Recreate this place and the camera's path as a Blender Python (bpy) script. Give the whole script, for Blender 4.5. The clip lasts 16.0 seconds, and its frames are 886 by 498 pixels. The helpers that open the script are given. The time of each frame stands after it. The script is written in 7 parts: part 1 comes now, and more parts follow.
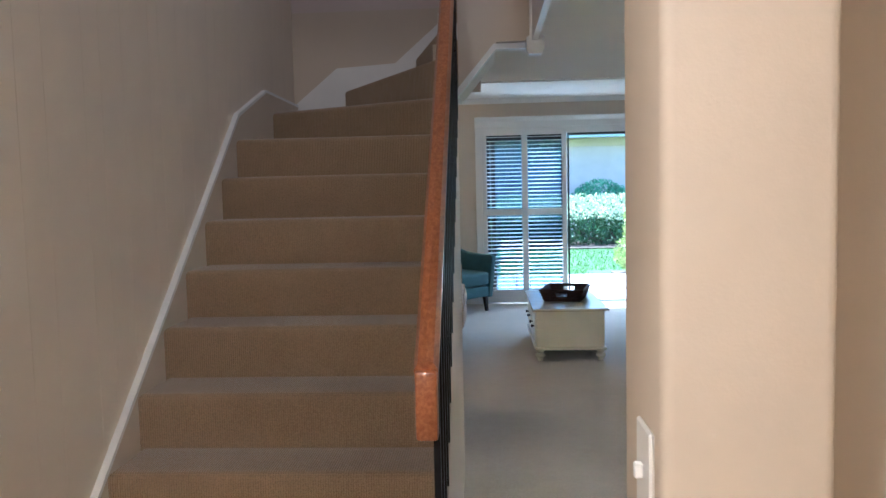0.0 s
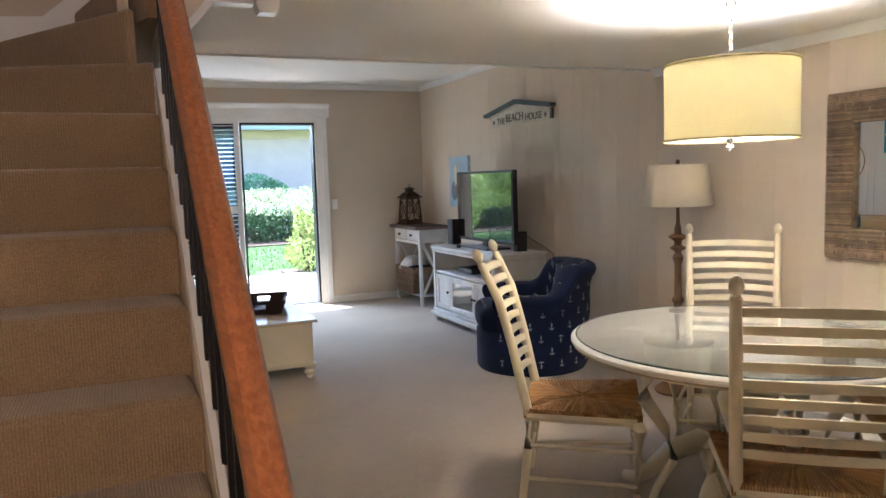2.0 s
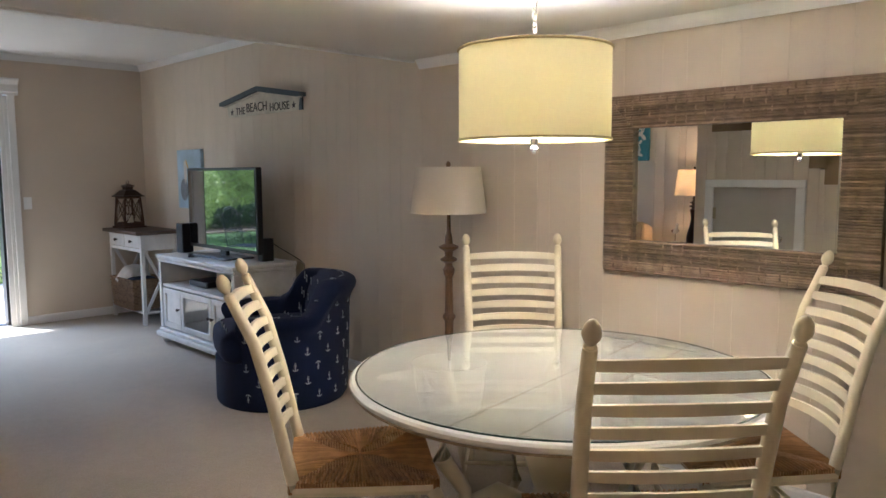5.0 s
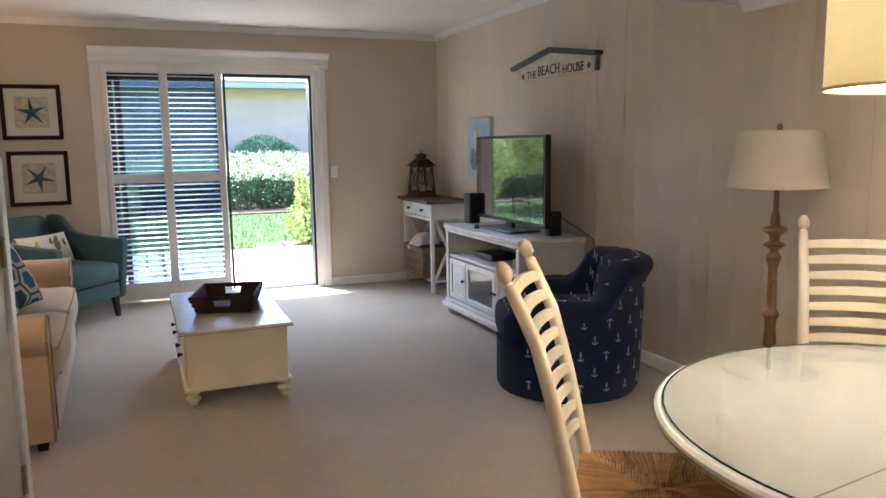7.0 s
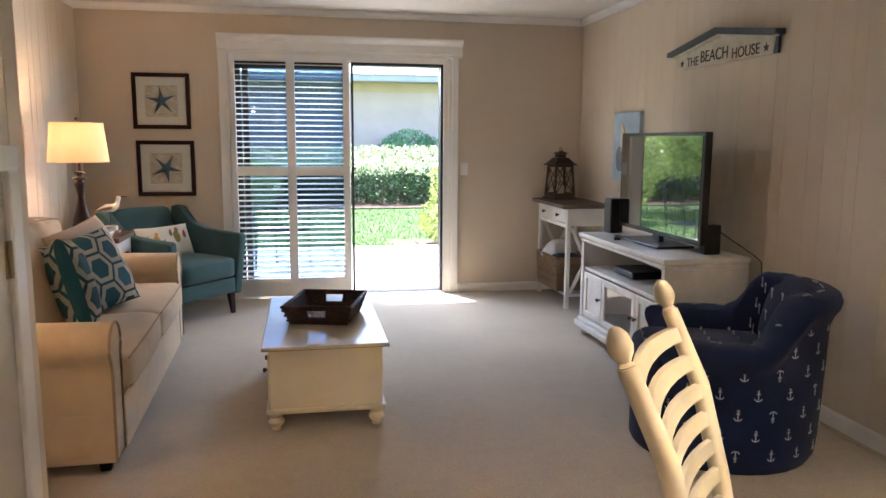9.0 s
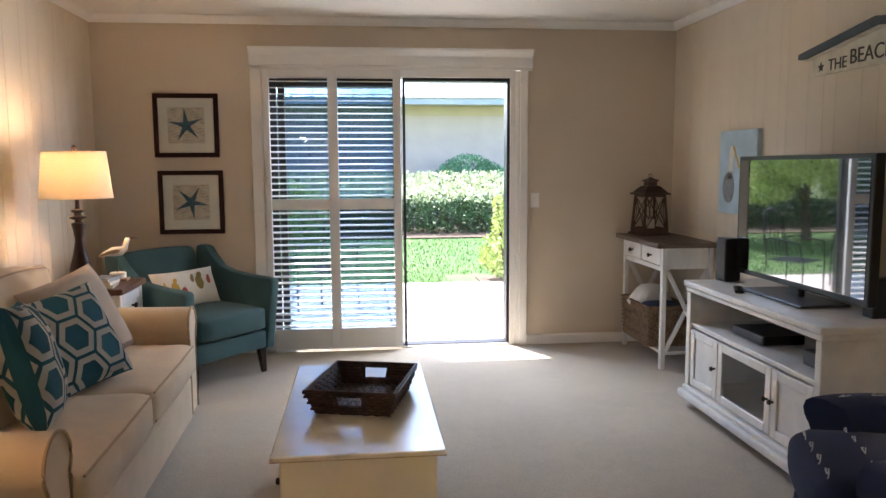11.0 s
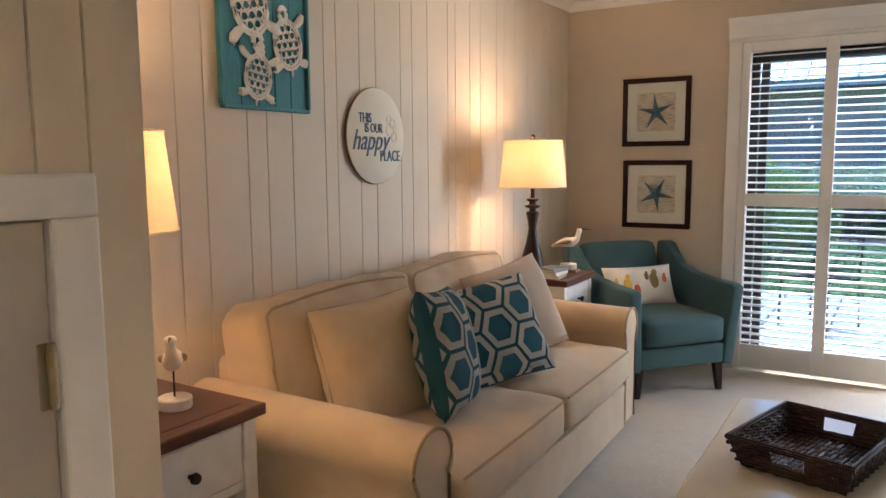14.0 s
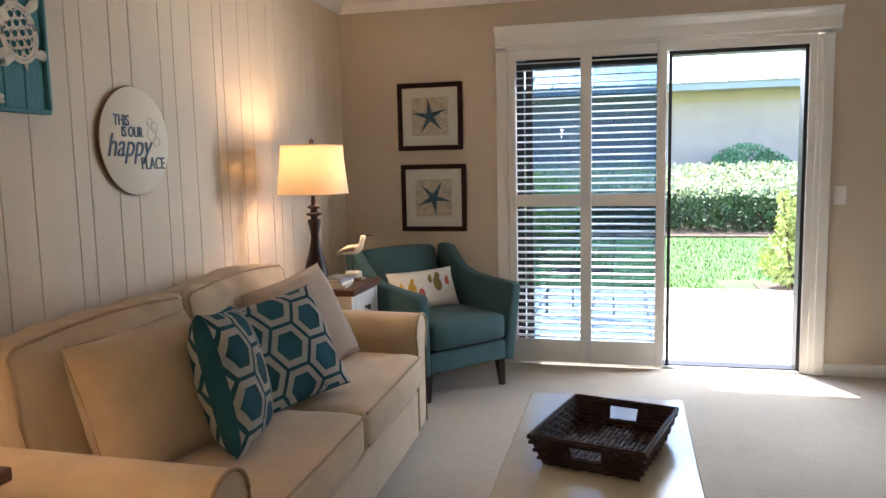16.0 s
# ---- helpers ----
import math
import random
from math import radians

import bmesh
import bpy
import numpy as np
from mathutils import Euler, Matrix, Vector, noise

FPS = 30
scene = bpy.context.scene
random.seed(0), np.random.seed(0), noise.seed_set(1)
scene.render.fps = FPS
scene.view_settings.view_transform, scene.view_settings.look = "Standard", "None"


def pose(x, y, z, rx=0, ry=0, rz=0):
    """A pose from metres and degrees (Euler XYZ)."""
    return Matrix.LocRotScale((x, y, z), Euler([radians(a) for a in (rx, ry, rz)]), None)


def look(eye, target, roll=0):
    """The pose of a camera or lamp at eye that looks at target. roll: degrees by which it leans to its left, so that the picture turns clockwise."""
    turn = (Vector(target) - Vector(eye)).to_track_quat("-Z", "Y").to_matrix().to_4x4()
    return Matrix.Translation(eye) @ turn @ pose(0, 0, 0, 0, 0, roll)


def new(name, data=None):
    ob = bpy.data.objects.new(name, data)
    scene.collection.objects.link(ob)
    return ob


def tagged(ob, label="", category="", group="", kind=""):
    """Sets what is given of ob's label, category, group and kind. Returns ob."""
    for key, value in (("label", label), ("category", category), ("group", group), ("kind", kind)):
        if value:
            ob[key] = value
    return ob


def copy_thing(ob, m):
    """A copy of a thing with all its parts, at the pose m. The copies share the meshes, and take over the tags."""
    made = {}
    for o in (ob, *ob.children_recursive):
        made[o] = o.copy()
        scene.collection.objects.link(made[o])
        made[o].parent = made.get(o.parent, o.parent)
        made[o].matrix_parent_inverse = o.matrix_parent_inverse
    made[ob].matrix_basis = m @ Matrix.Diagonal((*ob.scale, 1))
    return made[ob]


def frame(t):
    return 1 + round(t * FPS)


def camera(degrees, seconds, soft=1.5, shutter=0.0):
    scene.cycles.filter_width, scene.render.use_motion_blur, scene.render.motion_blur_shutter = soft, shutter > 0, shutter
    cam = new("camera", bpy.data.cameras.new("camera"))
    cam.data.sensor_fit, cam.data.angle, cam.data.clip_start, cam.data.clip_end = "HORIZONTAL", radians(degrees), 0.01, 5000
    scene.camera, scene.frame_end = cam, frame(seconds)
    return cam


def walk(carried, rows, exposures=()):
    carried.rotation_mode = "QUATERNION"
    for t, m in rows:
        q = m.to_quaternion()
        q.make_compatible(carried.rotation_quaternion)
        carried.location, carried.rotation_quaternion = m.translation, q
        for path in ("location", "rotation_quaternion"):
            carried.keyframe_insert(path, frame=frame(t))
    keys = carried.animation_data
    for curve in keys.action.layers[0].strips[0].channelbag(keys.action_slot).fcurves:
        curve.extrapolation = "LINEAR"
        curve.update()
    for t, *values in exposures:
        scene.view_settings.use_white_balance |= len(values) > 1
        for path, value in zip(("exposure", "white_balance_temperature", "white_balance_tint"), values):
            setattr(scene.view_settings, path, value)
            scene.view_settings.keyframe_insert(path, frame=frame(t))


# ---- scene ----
cam = camera(61.6, 16.0)
PATH = [
    (0, (0.114, -0.032, 1.345), (-0.002, 1.959, 1.199), -1.3),
    (0.5, (-0.006, 0.153, 1.369), (-0.203, 2.139, 1.232), -0.8),
    (1, (-0.11, 0.355, 1.354), (-0.069, 2.351, 1.225), -1.4),
    (1.5, (-0.201, 0.56, 1.38), (0.273, 2.497, 1.227), -2.6),
    (2, (-0.186, 0.74, 1.375), (0.616, 2.562, 1.188), -1.8),
    (2.5, (-0.104, 0.904, 1.37), (0.972, 2.578, 1.169), -0.5),
    (3, (-0.062, 1.045, 1.359), (1.267, 2.525, 1.152), -0.7),
    (3.2, (-0.031, 1.106, 1.352), (1.376, 2.514, 1.151), -0.6),
    (5.3, (0.144, 1.427, 1.391), (1.513, 2.871, 1.184), -0.2),
    (5.5, (0.186, 1.447, 1.388), (1.457, 2.978, 1.184), 0.0),
    (6, (0.284, 1.531, 1.398), (1.333, 3.218, 1.163), -0.2),
    (6.5, (0.315, 1.664, 1.352), (1.198, 3.44, 1.096), -0.7),
    (7, (0.33, 1.813, 1.377), (1.078, 3.647, 1.099), -0.8),
    (7.5, (0.413, 1.929, 1.369), (1.023, 3.813, 1.088), -0.1),
    (8, (0.534, 2.066, 1.356), (0.994, 3.992, 1.08), 0.9),
    (8.5, (0.619, 2.204, 1.373), (1.003, 4.145, 1.084), 0.7),
    (8.7, (0.645, 2.275, 1.372), (1.023, 4.216, 1.084), 0.5),
    (10.8, (0.793, 3.272, 1.385), (1.021, 5.245, 1.152), -0.1),
    (11, (0.797, 3.381, 1.391), (1.011, 5.357, 1.17), -0.3),
    (11.5, (0.838, 3.564, 1.381), (0.979, 5.549, 1.183), -1.3),
    (12, (0.938, 3.733, 1.367), (0.776, 5.719, 1.188), -0.3),
    (12.5, (0.954, 3.822, 1.387), (0.433, 5.747, 1.234), -0.2),
    (13, (0.956, 3.858, 1.387), (0.15, 5.68, 1.215), -0.0),
    (13.5, (0.965, 3.88, 1.376), (0.007, 5.622, 1.166), -0.2),
    (14, (0.97, 3.887, 1.37), (-0.067, 5.58, 1.137), -0.4),
    (14.5, (0.96, 3.888, 1.367), (-0.108, 5.563, 1.133), -0.8),
    (15, (0.981, 3.893, 1.369), (-0.045, 5.593, 1.132), -0.9),
    (15.5, (0.898, 3.937, 1.374), (0.081, 5.746, 1.134), -0.8),
    (16, (0.847, 4.003, 1.37), (0.37, 5.932, 1.143), -1.2),
]
walk(cam, [(t, look(eye, target, roll)) for t, eye, target, roll in PATH], [(0, 2.6, 4450, 4), (0.5, 2.62, 5250, 14), (1.5, 2.78, 5400, 14), (3.0, 2.50, 5250, 14), (5.5, 2.45, 5250, 14), (8.0, 2.72, 5950, 18), (10.8, 2.55, 6050, 17), (12.2, 2.46, 6400, 19), (13.2, 2.60, 6350, 18), (14.5, 2.80, 6100, 17), (16, 2.56, 6000, 15)])

# ---- world, sun, lamps ----
world = bpy.data.worlds.new("world")
scene.world = world
world.use_nodes = True
wn = world.node_tree.nodes
sky = wn.new("ShaderNodeTexSky")
sky.sky_type = 'NISHITA'
sky.sun_disc = False
SUN_EL, SUN_AZ = radians(58), radians(-28)
sky.sun_elevation, sky.sun_rotation = SUN_EL, SUN_AZ
world.node_tree.links.new(sky.outputs[0], wn["Background"].inputs[0])
wn["Background"].inputs[1].default_value = 0.15

sun_data = bpy.data.lights.new("sun", 'SUN')
sun_data.energy, sun_data.angle, sun_data.color = 5.0, radians(0.5), (1.0, 0.95, 0.86)
sun = new("sun", sun_data)
sun_dir = Vector((math.sin(SUN_AZ) * math.cos(SUN_EL), math.cos(SUN_AZ) * math.cos(SUN_EL), math.sin(SUN_EL)))
sun.matrix_world = look(Vector((0, 12, 8)) + sun_dir * 10, (0, 12, 8))


def point_lamp(name, at, watts, colour, radius=0.04):
    d = bpy.data.lights.new(name, 'POINT')
    d.energy, d.color, d.shadow_soft_size = watts, colour, radius
    o = new(name, d)
    o.location = at
    return o


def area_lamp(name, m, watts, colour, w, h):
    d = bpy.data.lights.new(name, 'AREA')
    d.shape, d.size, d.size_y, d.energy, d.color = 'RECTANGLE', w, h, watts, colour
    o = new(name, d)
    o.matrix_world = m
    return o


WARM = (1.0, 0.66, 0.38)
point_lamp("pendant_bulb", (2.05, 2.98, 1.66), 13, (1.0, 0.86, 0.75), 0.05)
point_lamp("sofa_lamp_bulb", (-0.775, 7.70, 1.385), 2.2, WARM, 0.045)
point_lamp("side_lamp_bulb", (-0.752, 5.035, 1.36), 2.2, WARM, 0.045)
point_lamp("hall_bulb", (-0.35, -0.45, 1.9), 8.5, (1.0, 0.75, 0.54), 0.09)
# unseen area lamp added to brighten the upper stairwell; no window is built there
area_lamp("upstairs_fill", look((0.9, 1.95, 3.9), (-0.9, 4.2, 2.6)), 2.2, (1.0, 0.80, 0.68), 0.9, 0.9)
# added area lamp, hidden under the eave, standing in for sky light
area_lamp("door_sky_fill", look((1.50, 9.62, 2.40), (1.45, 7.2, 0.7)), 24, (0.76, 0.88, 1.0), 0.85, 0.35)

# unseen area lamp added beside the door to throw daylight on the west wall
area_lamp("patio_sky_fill", look((2.75, 9.78, 1.35), (0.9, 8.4, 1.05)), 18, (0.90, 0.95, 1.0), 0.75, 1.5)

# ---- materials ----


def mat(name, colour, rough=0.6, metal=0.0, var=0.08, scale=6.0, bump=0.0, bscale=120.0, spec=0.5, coat=0.0, sheen=0.0, island=0.0, obj=0.0):
    m = bpy.data.materials.new(name)
    m.use_nodes = True
    nt = m.node_tree
    n, l = nt.nodes, nt.links
    b = n["Principled BSDF"]
    b.inputs["Roughness"].default_value = rough
    b.inputs["Metallic"].default_value = metal
    b.inputs["Specular IOR Level"].default_value = spec
    b.inputs["Coat Weight"].default_value = coat
    b.inputs["Coat Roughness"].default_value = 0.12
    b.inputs["Sheen Weight"].default_value = sheen
    tc = n.new("ShaderNodeTexCoord")
    big = n.new("ShaderNodeTexNoise")
    big.inputs["Scale"].default_value = scale
    big.inputs["Detail"].default_value = 5
    l.new(tc.outputs["Object"], big.inputs["Vector"])
    mr = n.new("ShaderNodeMapRange")
    mr.inputs[1].default_value, mr.inputs[2].default_value = 0.3, 0.7
    mr.inputs[3].default_value, mr.inputs[4].default_value = 1 - var, 1 + var
    l.new(big.outputs[0], mr.inputs[0])
    hsv = n.new("ShaderNodeHueSaturation")
    hsv.inputs["Color"].default_value = (*colour, 1)
    val = mr.outputs[0]
    if island or obj:
        src = n.new("ShaderNodeNewGeometry").outputs["Random Per Island"] if island else n.new("ShaderNodeObjectInfo").outputs["Random"]
        r = n.new("ShaderNodeMapRange")
        a = island or obj
        r.inputs[3].default_value, r.inputs[4].default_value = 1 - a, 1 + a
        l.new(src, r.inputs[0])
        mu = n.new("ShaderNodeMath")
        mu.operation = 'MULTIPLY'
        l.new(val, mu.inputs[0])
        l.new(r.outputs[0], mu.inputs[1])
        val = mu.outputs[0]
    l.new(val, hsv.inputs["Value"])
    l.new(hsv.outputs[0], b.inputs["Base Color"])
    rr = n.new("ShaderNodeMapRange")
    rr.inputs[3].default_value, rr.inputs[4].default_value = max(0.02, rough - 0.06), min(1, rough + 0.06)
    l.new(big.outputs[0], rr.inputs[0])
    l.new(rr.outputs[0], b.inputs["Roughness"])
    if bump:
        fine = n.new("ShaderNodeTexNoise")
        fine.inputs["Scale"].default_value = bscale
        fine.inputs["Detail"].default_value = 3
        l.new(tc.outputs["Object"], fine.inputs["Vector"])
        bp = n.new("ShaderNodeBump")
        bp.inputs["Strength"].default_value = bump
        bp.inputs["Distance"].default_value = 0.004
        l.new(fine.outputs[0], bp.inputs["Height"])
        l.new(bp.outputs[0], b.inputs["Normal"])
    return m


def wood(name, dark, light, rough=0.4, axis=0, stretch=9.0, scale=5.0, coat=0.2, bump=0.15, spec=0.5):
    """Wood with grain that runs along the axis (0 x, 1 y, 2 z)."""
    m = bpy.data.materials.new(name)
    m.use_nodes = True
    n, l = m.node_tree.nodes, m.node_tree.links
    b = n["Principled BSDF"]
    tc, mp, no, cr = n.new("ShaderNodeTexCoord"), n.new("ShaderNodeMapping"), n.new("ShaderNodeTexNoise"), n.new("ShaderNodeValToRGB")
    s = [scale * stretch] * 3
    s[axis] = scale * 0.6
    mp.inputs["Scale"].default_value = s
    no.inputs["Detail"].default_value = 6
    no.inputs["Distortion"].default_value = 0.6
    cr.color_ramp.elements[0].position, cr.color_ramp.elements[1].position = 0.3, 0.72
    cr.color_ramp.elements[0].color, cr.color_ramp.elements[1].color = (*dark, 1), (*light, 1)
    l.new(tc.outputs["Object"], mp.inputs[0])
    l.new(mp.outputs[0], no.inputs["Vector"])
    l.new(no.outputs[0], cr.inputs[0])
    l.new(cr.outputs[0], b.inputs["Base Color"])
    b.inputs["Roughness"].default_value = rough
    b.inputs["Specular IOR Level"].default_value = spec
    b.inputs["Coat Weight"].default_value = coat
    b.inputs["Coat Roughness"].default_value = 0.2
    bp = n.new("ShaderNodeBump")
    bp.inputs["Strength"].default_value, bp.inputs["Distance"].default_value = bump, 0.002
    l.new(no.outputs[0], bp.inputs["Height"])
    l.new(bp.outputs[0], b.inputs["Normal"])
    return m


def carpet(name, colour, rib=0.0, axis=0):
    """Loop-pile carpet: fine loops in rows, with soft traffic marks."""
    m = bpy.data.materials.new(name)
    m.use_nodes = True
    n, l = m.node_tree.nodes, m.node_tree.links
    b = n["Principled BSDF"]
    tc = n.new("ShaderNodeTexCoord")
    vor = n.new("ShaderNodeTexVoronoi")
    vor.inputs["Scale"].default_value = 190
    vor.inputs["Randomness"].default_value = 0.55
    l.new(tc.outputs["Object"], vor.inputs["Vector"])
    big, mid = n.new("ShaderNodeTexNoise"), n.new("ShaderNodeTexNoise")
    big.inputs["Scale"].default_value, big.inputs["Detail"].default_value = 1.3, 4
    mid.inputs["Scale"].default_value, mid.inputs["Detail"].default_value = 14, 6
    l.new(tc.outputs["Object"], big.inputs["Vector"])
    l.new(tc.outputs["Object"], mid.inputs["Vector"])
    add = n.new("ShaderNodeMath")
    add.operation = 'MULTIPLY_ADD'
    add.inputs[1].default_value = 0.45
    l.new(mid.outputs[0], add.inputs[0])
    l.new(big.outputs[0], add.inputs[2])
    mr = n.new("ShaderNodeMapRange")
    mr.inputs[1].default_value, mr.inputs[2].default_value, mr.inputs[3].default_value, mr.inputs[4].default_value = 0.45, 1.0, 0.86, 1.12
    l.new(add.outputs[0], mr.inputs[0])
    lo = n.new("ShaderNodeMapRange")
    lo.inputs[1].default_value, lo.inputs[2].default_value, lo.inputs[3].default_value, lo.inputs[4].default_value = 0.0, 0.7, 1.08, 0.72
    l.new(vor.outputs[0], lo.inputs[0])
    mu = n.new("ShaderNodeMath")
    mu.operation = 'MULTIPLY'
    l.new(mr.outputs[0], mu.inputs[0])
    l.new(lo.outputs[0], mu.inputs[1])
    hsv = n.new("ShaderNodeHueSaturation")
    hsv.inputs["Color"].default_value = (*colour, 1)
    l.new(mu.outputs[0], hsv.inputs["Value"])
    l.new(hsv.outputs[0], b.inputs["Base Color"])
    b.inputs["Roughness"].default_value = 0.95
    b.inputs["Sheen Weight"].default_value = 0.3
    b.inputs["Specular IOR Level"].default_value = 0.2
    height = vor.outputs[0]
    if rib:
        wv = n.new("ShaderNodeTexWave")
        wv.inputs["Scale"].default_value = rib
        wv.bands_direction = 'XYZ'[axis]
        l.new(tc.outputs["Object"], wv.inputs["Vector"])
        mx = n.new("ShaderNodeMath")
        mx.operation = 'MULTIPLY_ADD'
        mx.inputs[1].default_value = -0.9
        l.new(wv.outputs[1], mx.inputs[0])
        l.new(vor.outputs[0], mx.inputs[2])
        height = mx.outputs[0]
    bp = n.new("ShaderNodeBump")
    bp.inputs["Strength"].default_value, bp.inputs["Distance"].default_value = 0.6, 0.004
    bp.invert = True
    l.new(height, bp.inputs["Height"])
    l.new(bp.outputs[0], b.inputs["Normal"])
    return m


def weave(name, c1, c2, scale=60.0, rough=0.7, axis=0, bump=0.8, dist=0.004):
    """Woven strands: two crossed waves."""
    m = bpy.data.materials.new(name)
    m.use_nodes = True
    n, l = m.node_tree.nodes, m.node_tree.links
    b = n["Principled BSDF"]
    tc = n.new("ShaderNodeTexCoord")
    w1, w2 = n.new("ShaderNodeTexWave"), n.new("ShaderNodeTexWave")
    w1.bands_direction, w2.bands_direction = ('X', 'Z') if axis == 0 else ('Y', 'Z') if axis == 1 else ('X', 'Y')
    for w in (w1, w2):
        w.inputs["Scale"].default_value = scale
        w.inputs["Distortion"].default_value = 1.6
        w.inputs["Detail"].default_value = 2
        l.new(tc.outputs["Object"], w.inputs["Vector"])
    mx = n.new("ShaderNodeMath")
    mx.operation = 'MULTIPLY'
    l.new(w1.outputs[1], mx.inputs[0])
    l.new(w2.outputs[1], mx.inputs[1])
    no = n.new("ShaderNodeTexNoise")
    no.inputs["Scale"].default_value = 25
    l.new(tc.outputs["Object"], no.inputs["Vector"])
    ad = n.new("ShaderNodeMath")
    ad.operation = 'ADD'
    l.new(mx.outputs[0], ad.inputs[0])
    l.new(no.outputs[0], ad.inputs[1])
    cr = n.new("ShaderNodeValToRGB")
    cr.color_ramp.elements[0].position, cr.color_ramp.elements[1].position = 0.4, 1.0
    cr.color_ramp.elements[0].color, cr.color_ramp.elements[1].color = (*c1, 1), (*c2, 1)
    l.new(ad.outputs[0], cr.inputs[0])
    l.new(cr.outputs[0], b.inputs["Base Color"])
    b.inputs["Roughness"].default_value = rough
    bp = n.new("ShaderNodeBump")
    bp.inputs["Strength"].default_value, bp.inputs["Distance"].default_value = bump, dist
    l.new(mx.outputs[0], bp.inputs["Height"])
    l.new(bp.outputs[0], b.inputs["Normal"])
    return m


def shade_mat(name, colour, trans=0.55, clear=0.0):
    """Lampshade cloth: part of the light passes; clear: the share that passes straight."""
    m = bpy.data.materials.new(name)
    m.use_nodes = True
    n, l = m.node_tree.nodes, m.node_tree.links
    n.remove(n["Principled BSDF"])
    d, t, mx = n.new("ShaderNodeBsdfDiffuse"), n.new("ShaderNodeBsdfTranslucent"), n.new("ShaderNodeMixShader")
    tc, no, hs = n.new("ShaderNodeTexCoord"), n.new("ShaderNodeTexNoise"), n.new("ShaderNodeHueSaturation")
    no.inputs["Scale"].default_value = 90
    l.new(tc.outputs["Object"], no.inputs["Vector"])
    mr = n.new("ShaderNodeMapRange")
    mr.inputs[3].default_value, mr.inputs[4].default_value = 0.97, 1.03
    l.new(no.outputs[0], mr.inputs[0])
    l.new(mr.outputs[0], hs.inputs["Value"])
    hs.inputs["Color"].default_value = (*colour, 1)
    l.new(hs.outputs[0], d.inputs[0])
    l.new(hs.outputs[0], t.inputs[0])
    mx.inputs[0].default_value = trans
    l.new(d.outputs[0], mx.inputs[1])
    l.new(t.outputs[0], mx.inputs[2])
    out = mx.outputs[0]
    if clear:
        tr, my = n.new("ShaderNodeBsdfTransparent"), n.new("ShaderNodeMixShader")
        my.inputs[0].default_value = clear
        l.new(out, my.inputs[1])
        l.new(tr.outputs[0], my.inputs[2])
        out = my.outputs[0]
    l.new(out, n["Material Output"].inputs[0])
    return m


def glass_mat(name, tint=(1, 1, 1), base=0.03, power=5.0):
    m = bpy.data.materials.new(name)
    m.use_nodes = True
    n, l = m.node_tree.nodes, m.node_tree.links
    n.remove(n["Principled BSDF"])
    t, g, f, mx = n.new("ShaderNodeBsdfTransparent"), n.new("ShaderNodeBsdfGlossy"), n.new("ShaderNodeLayerWeight"), n.new("ShaderNodeMixShader")
    f.inputs["Blend"].default_value = 0.5
    pw, ma = n.new("ShaderNodeMath"), n.new("ShaderNodeMath")
    pw.operation, ma.operation = 'POWER', 'MULTIPLY_ADD'
    pw.inputs[1].default_value = power
    ma.inputs[1].default_value, ma.inputs[2].default_value = 0.9, base
    l.new(f.outputs["Facing"], pw.inputs[0])
    l.new(pw.outputs[0], ma.inputs[0])
    t.inputs[0].default_value = (*tint, 1)
    g.inputs["Roughness"].default_value = 0.02
    l.new(ma.outputs[0], mx.inputs[0])
    l.new(t.outputs[0], mx.inputs[1])
    l.new(g.outputs[0], mx.inputs[2])
    l.new(mx.outputs[0], n["Material Output"].inputs[0])
    return m


M_WALL = mat("wall_paint", (0.60, 0.515, 0.405), 0.6, var=0.05, scale=1.5, bump=0.08, bscale=220)
M_PLANK = mat("plank_paint", (0.70, 0.605, 0.475), 0.5, var=0.05, scale=2.5, bump=0.1, bscale=90, obj=0.005)
M_UPPER = mat("upper_paint", (0.62, 0.53, 0.48), 0.65, var=0.04, scale=1.5, bump=0.08, bscale=220)
M_CEIL = mat("ceiling_paint", (0.74, 0.71, 0.65), 0.8, var=0.03, scale=1.2, bump=0.25, bscale=160)
M_TRIM = mat("white_trim_paint", (0.80, 0.79, 0.76), 0.35, var=0.04, scale=4, bump=0.05, bscale=60)
M_DOORP = mat("door_paint", (0.50, 0.46, 0.40), 0.4, var=0.04, scale=3, bump=0.05, bscale=60)
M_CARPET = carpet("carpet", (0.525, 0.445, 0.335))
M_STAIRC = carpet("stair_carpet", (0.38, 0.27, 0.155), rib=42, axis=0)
M_RAILW = wood("rail_wood", (0.30, 0.09, 0.025), (0.50, 0.19, 0.06), 0.3, axis=1, stretch=7, scale=3, coat=0.5)
M_IRON = mat("black_iron", (0.015, 0.015, 0.017), 0.4, 0.6, var=0.1)
M_BLACK = mat("black_plastic", (0.012, 0.012, 0.013), 0.35, var=0.1, spec=0.5)
M_BLACKF = mat("black_frame", (0.02, 0.019, 0.02), 0.45, 0.3, var=0.1)
M_CREAM = mat("cream_paint", (0.72, 0.66, 0.50), 0.32, var=0.05, scale=5, bump=0.08, bscale=40, coat=0.25)
M_CREAMT = mat("cream_top", (0.74, 0.69, 0.55), 0.22, var=0.06, scale=4, bump=0.04, bscale=30, coat=0.5)
M_RUB = mat("rubbed_edge", (0.42, 0.32, 0.19), 0.4, var=0.3, scale=30)
M_CHAIRP = mat("chair_cream", (0.74, 0.66, 0.47), 0.38, var=0.07, scale=7, bump=0.08, bscale=50, coat=0.15)
M_RUSH = weave("rush", (0.28, 0.14, 0.05), (0.62, 0.38, 0.17), 34, 0.8, 2, 0.9, 0.006)
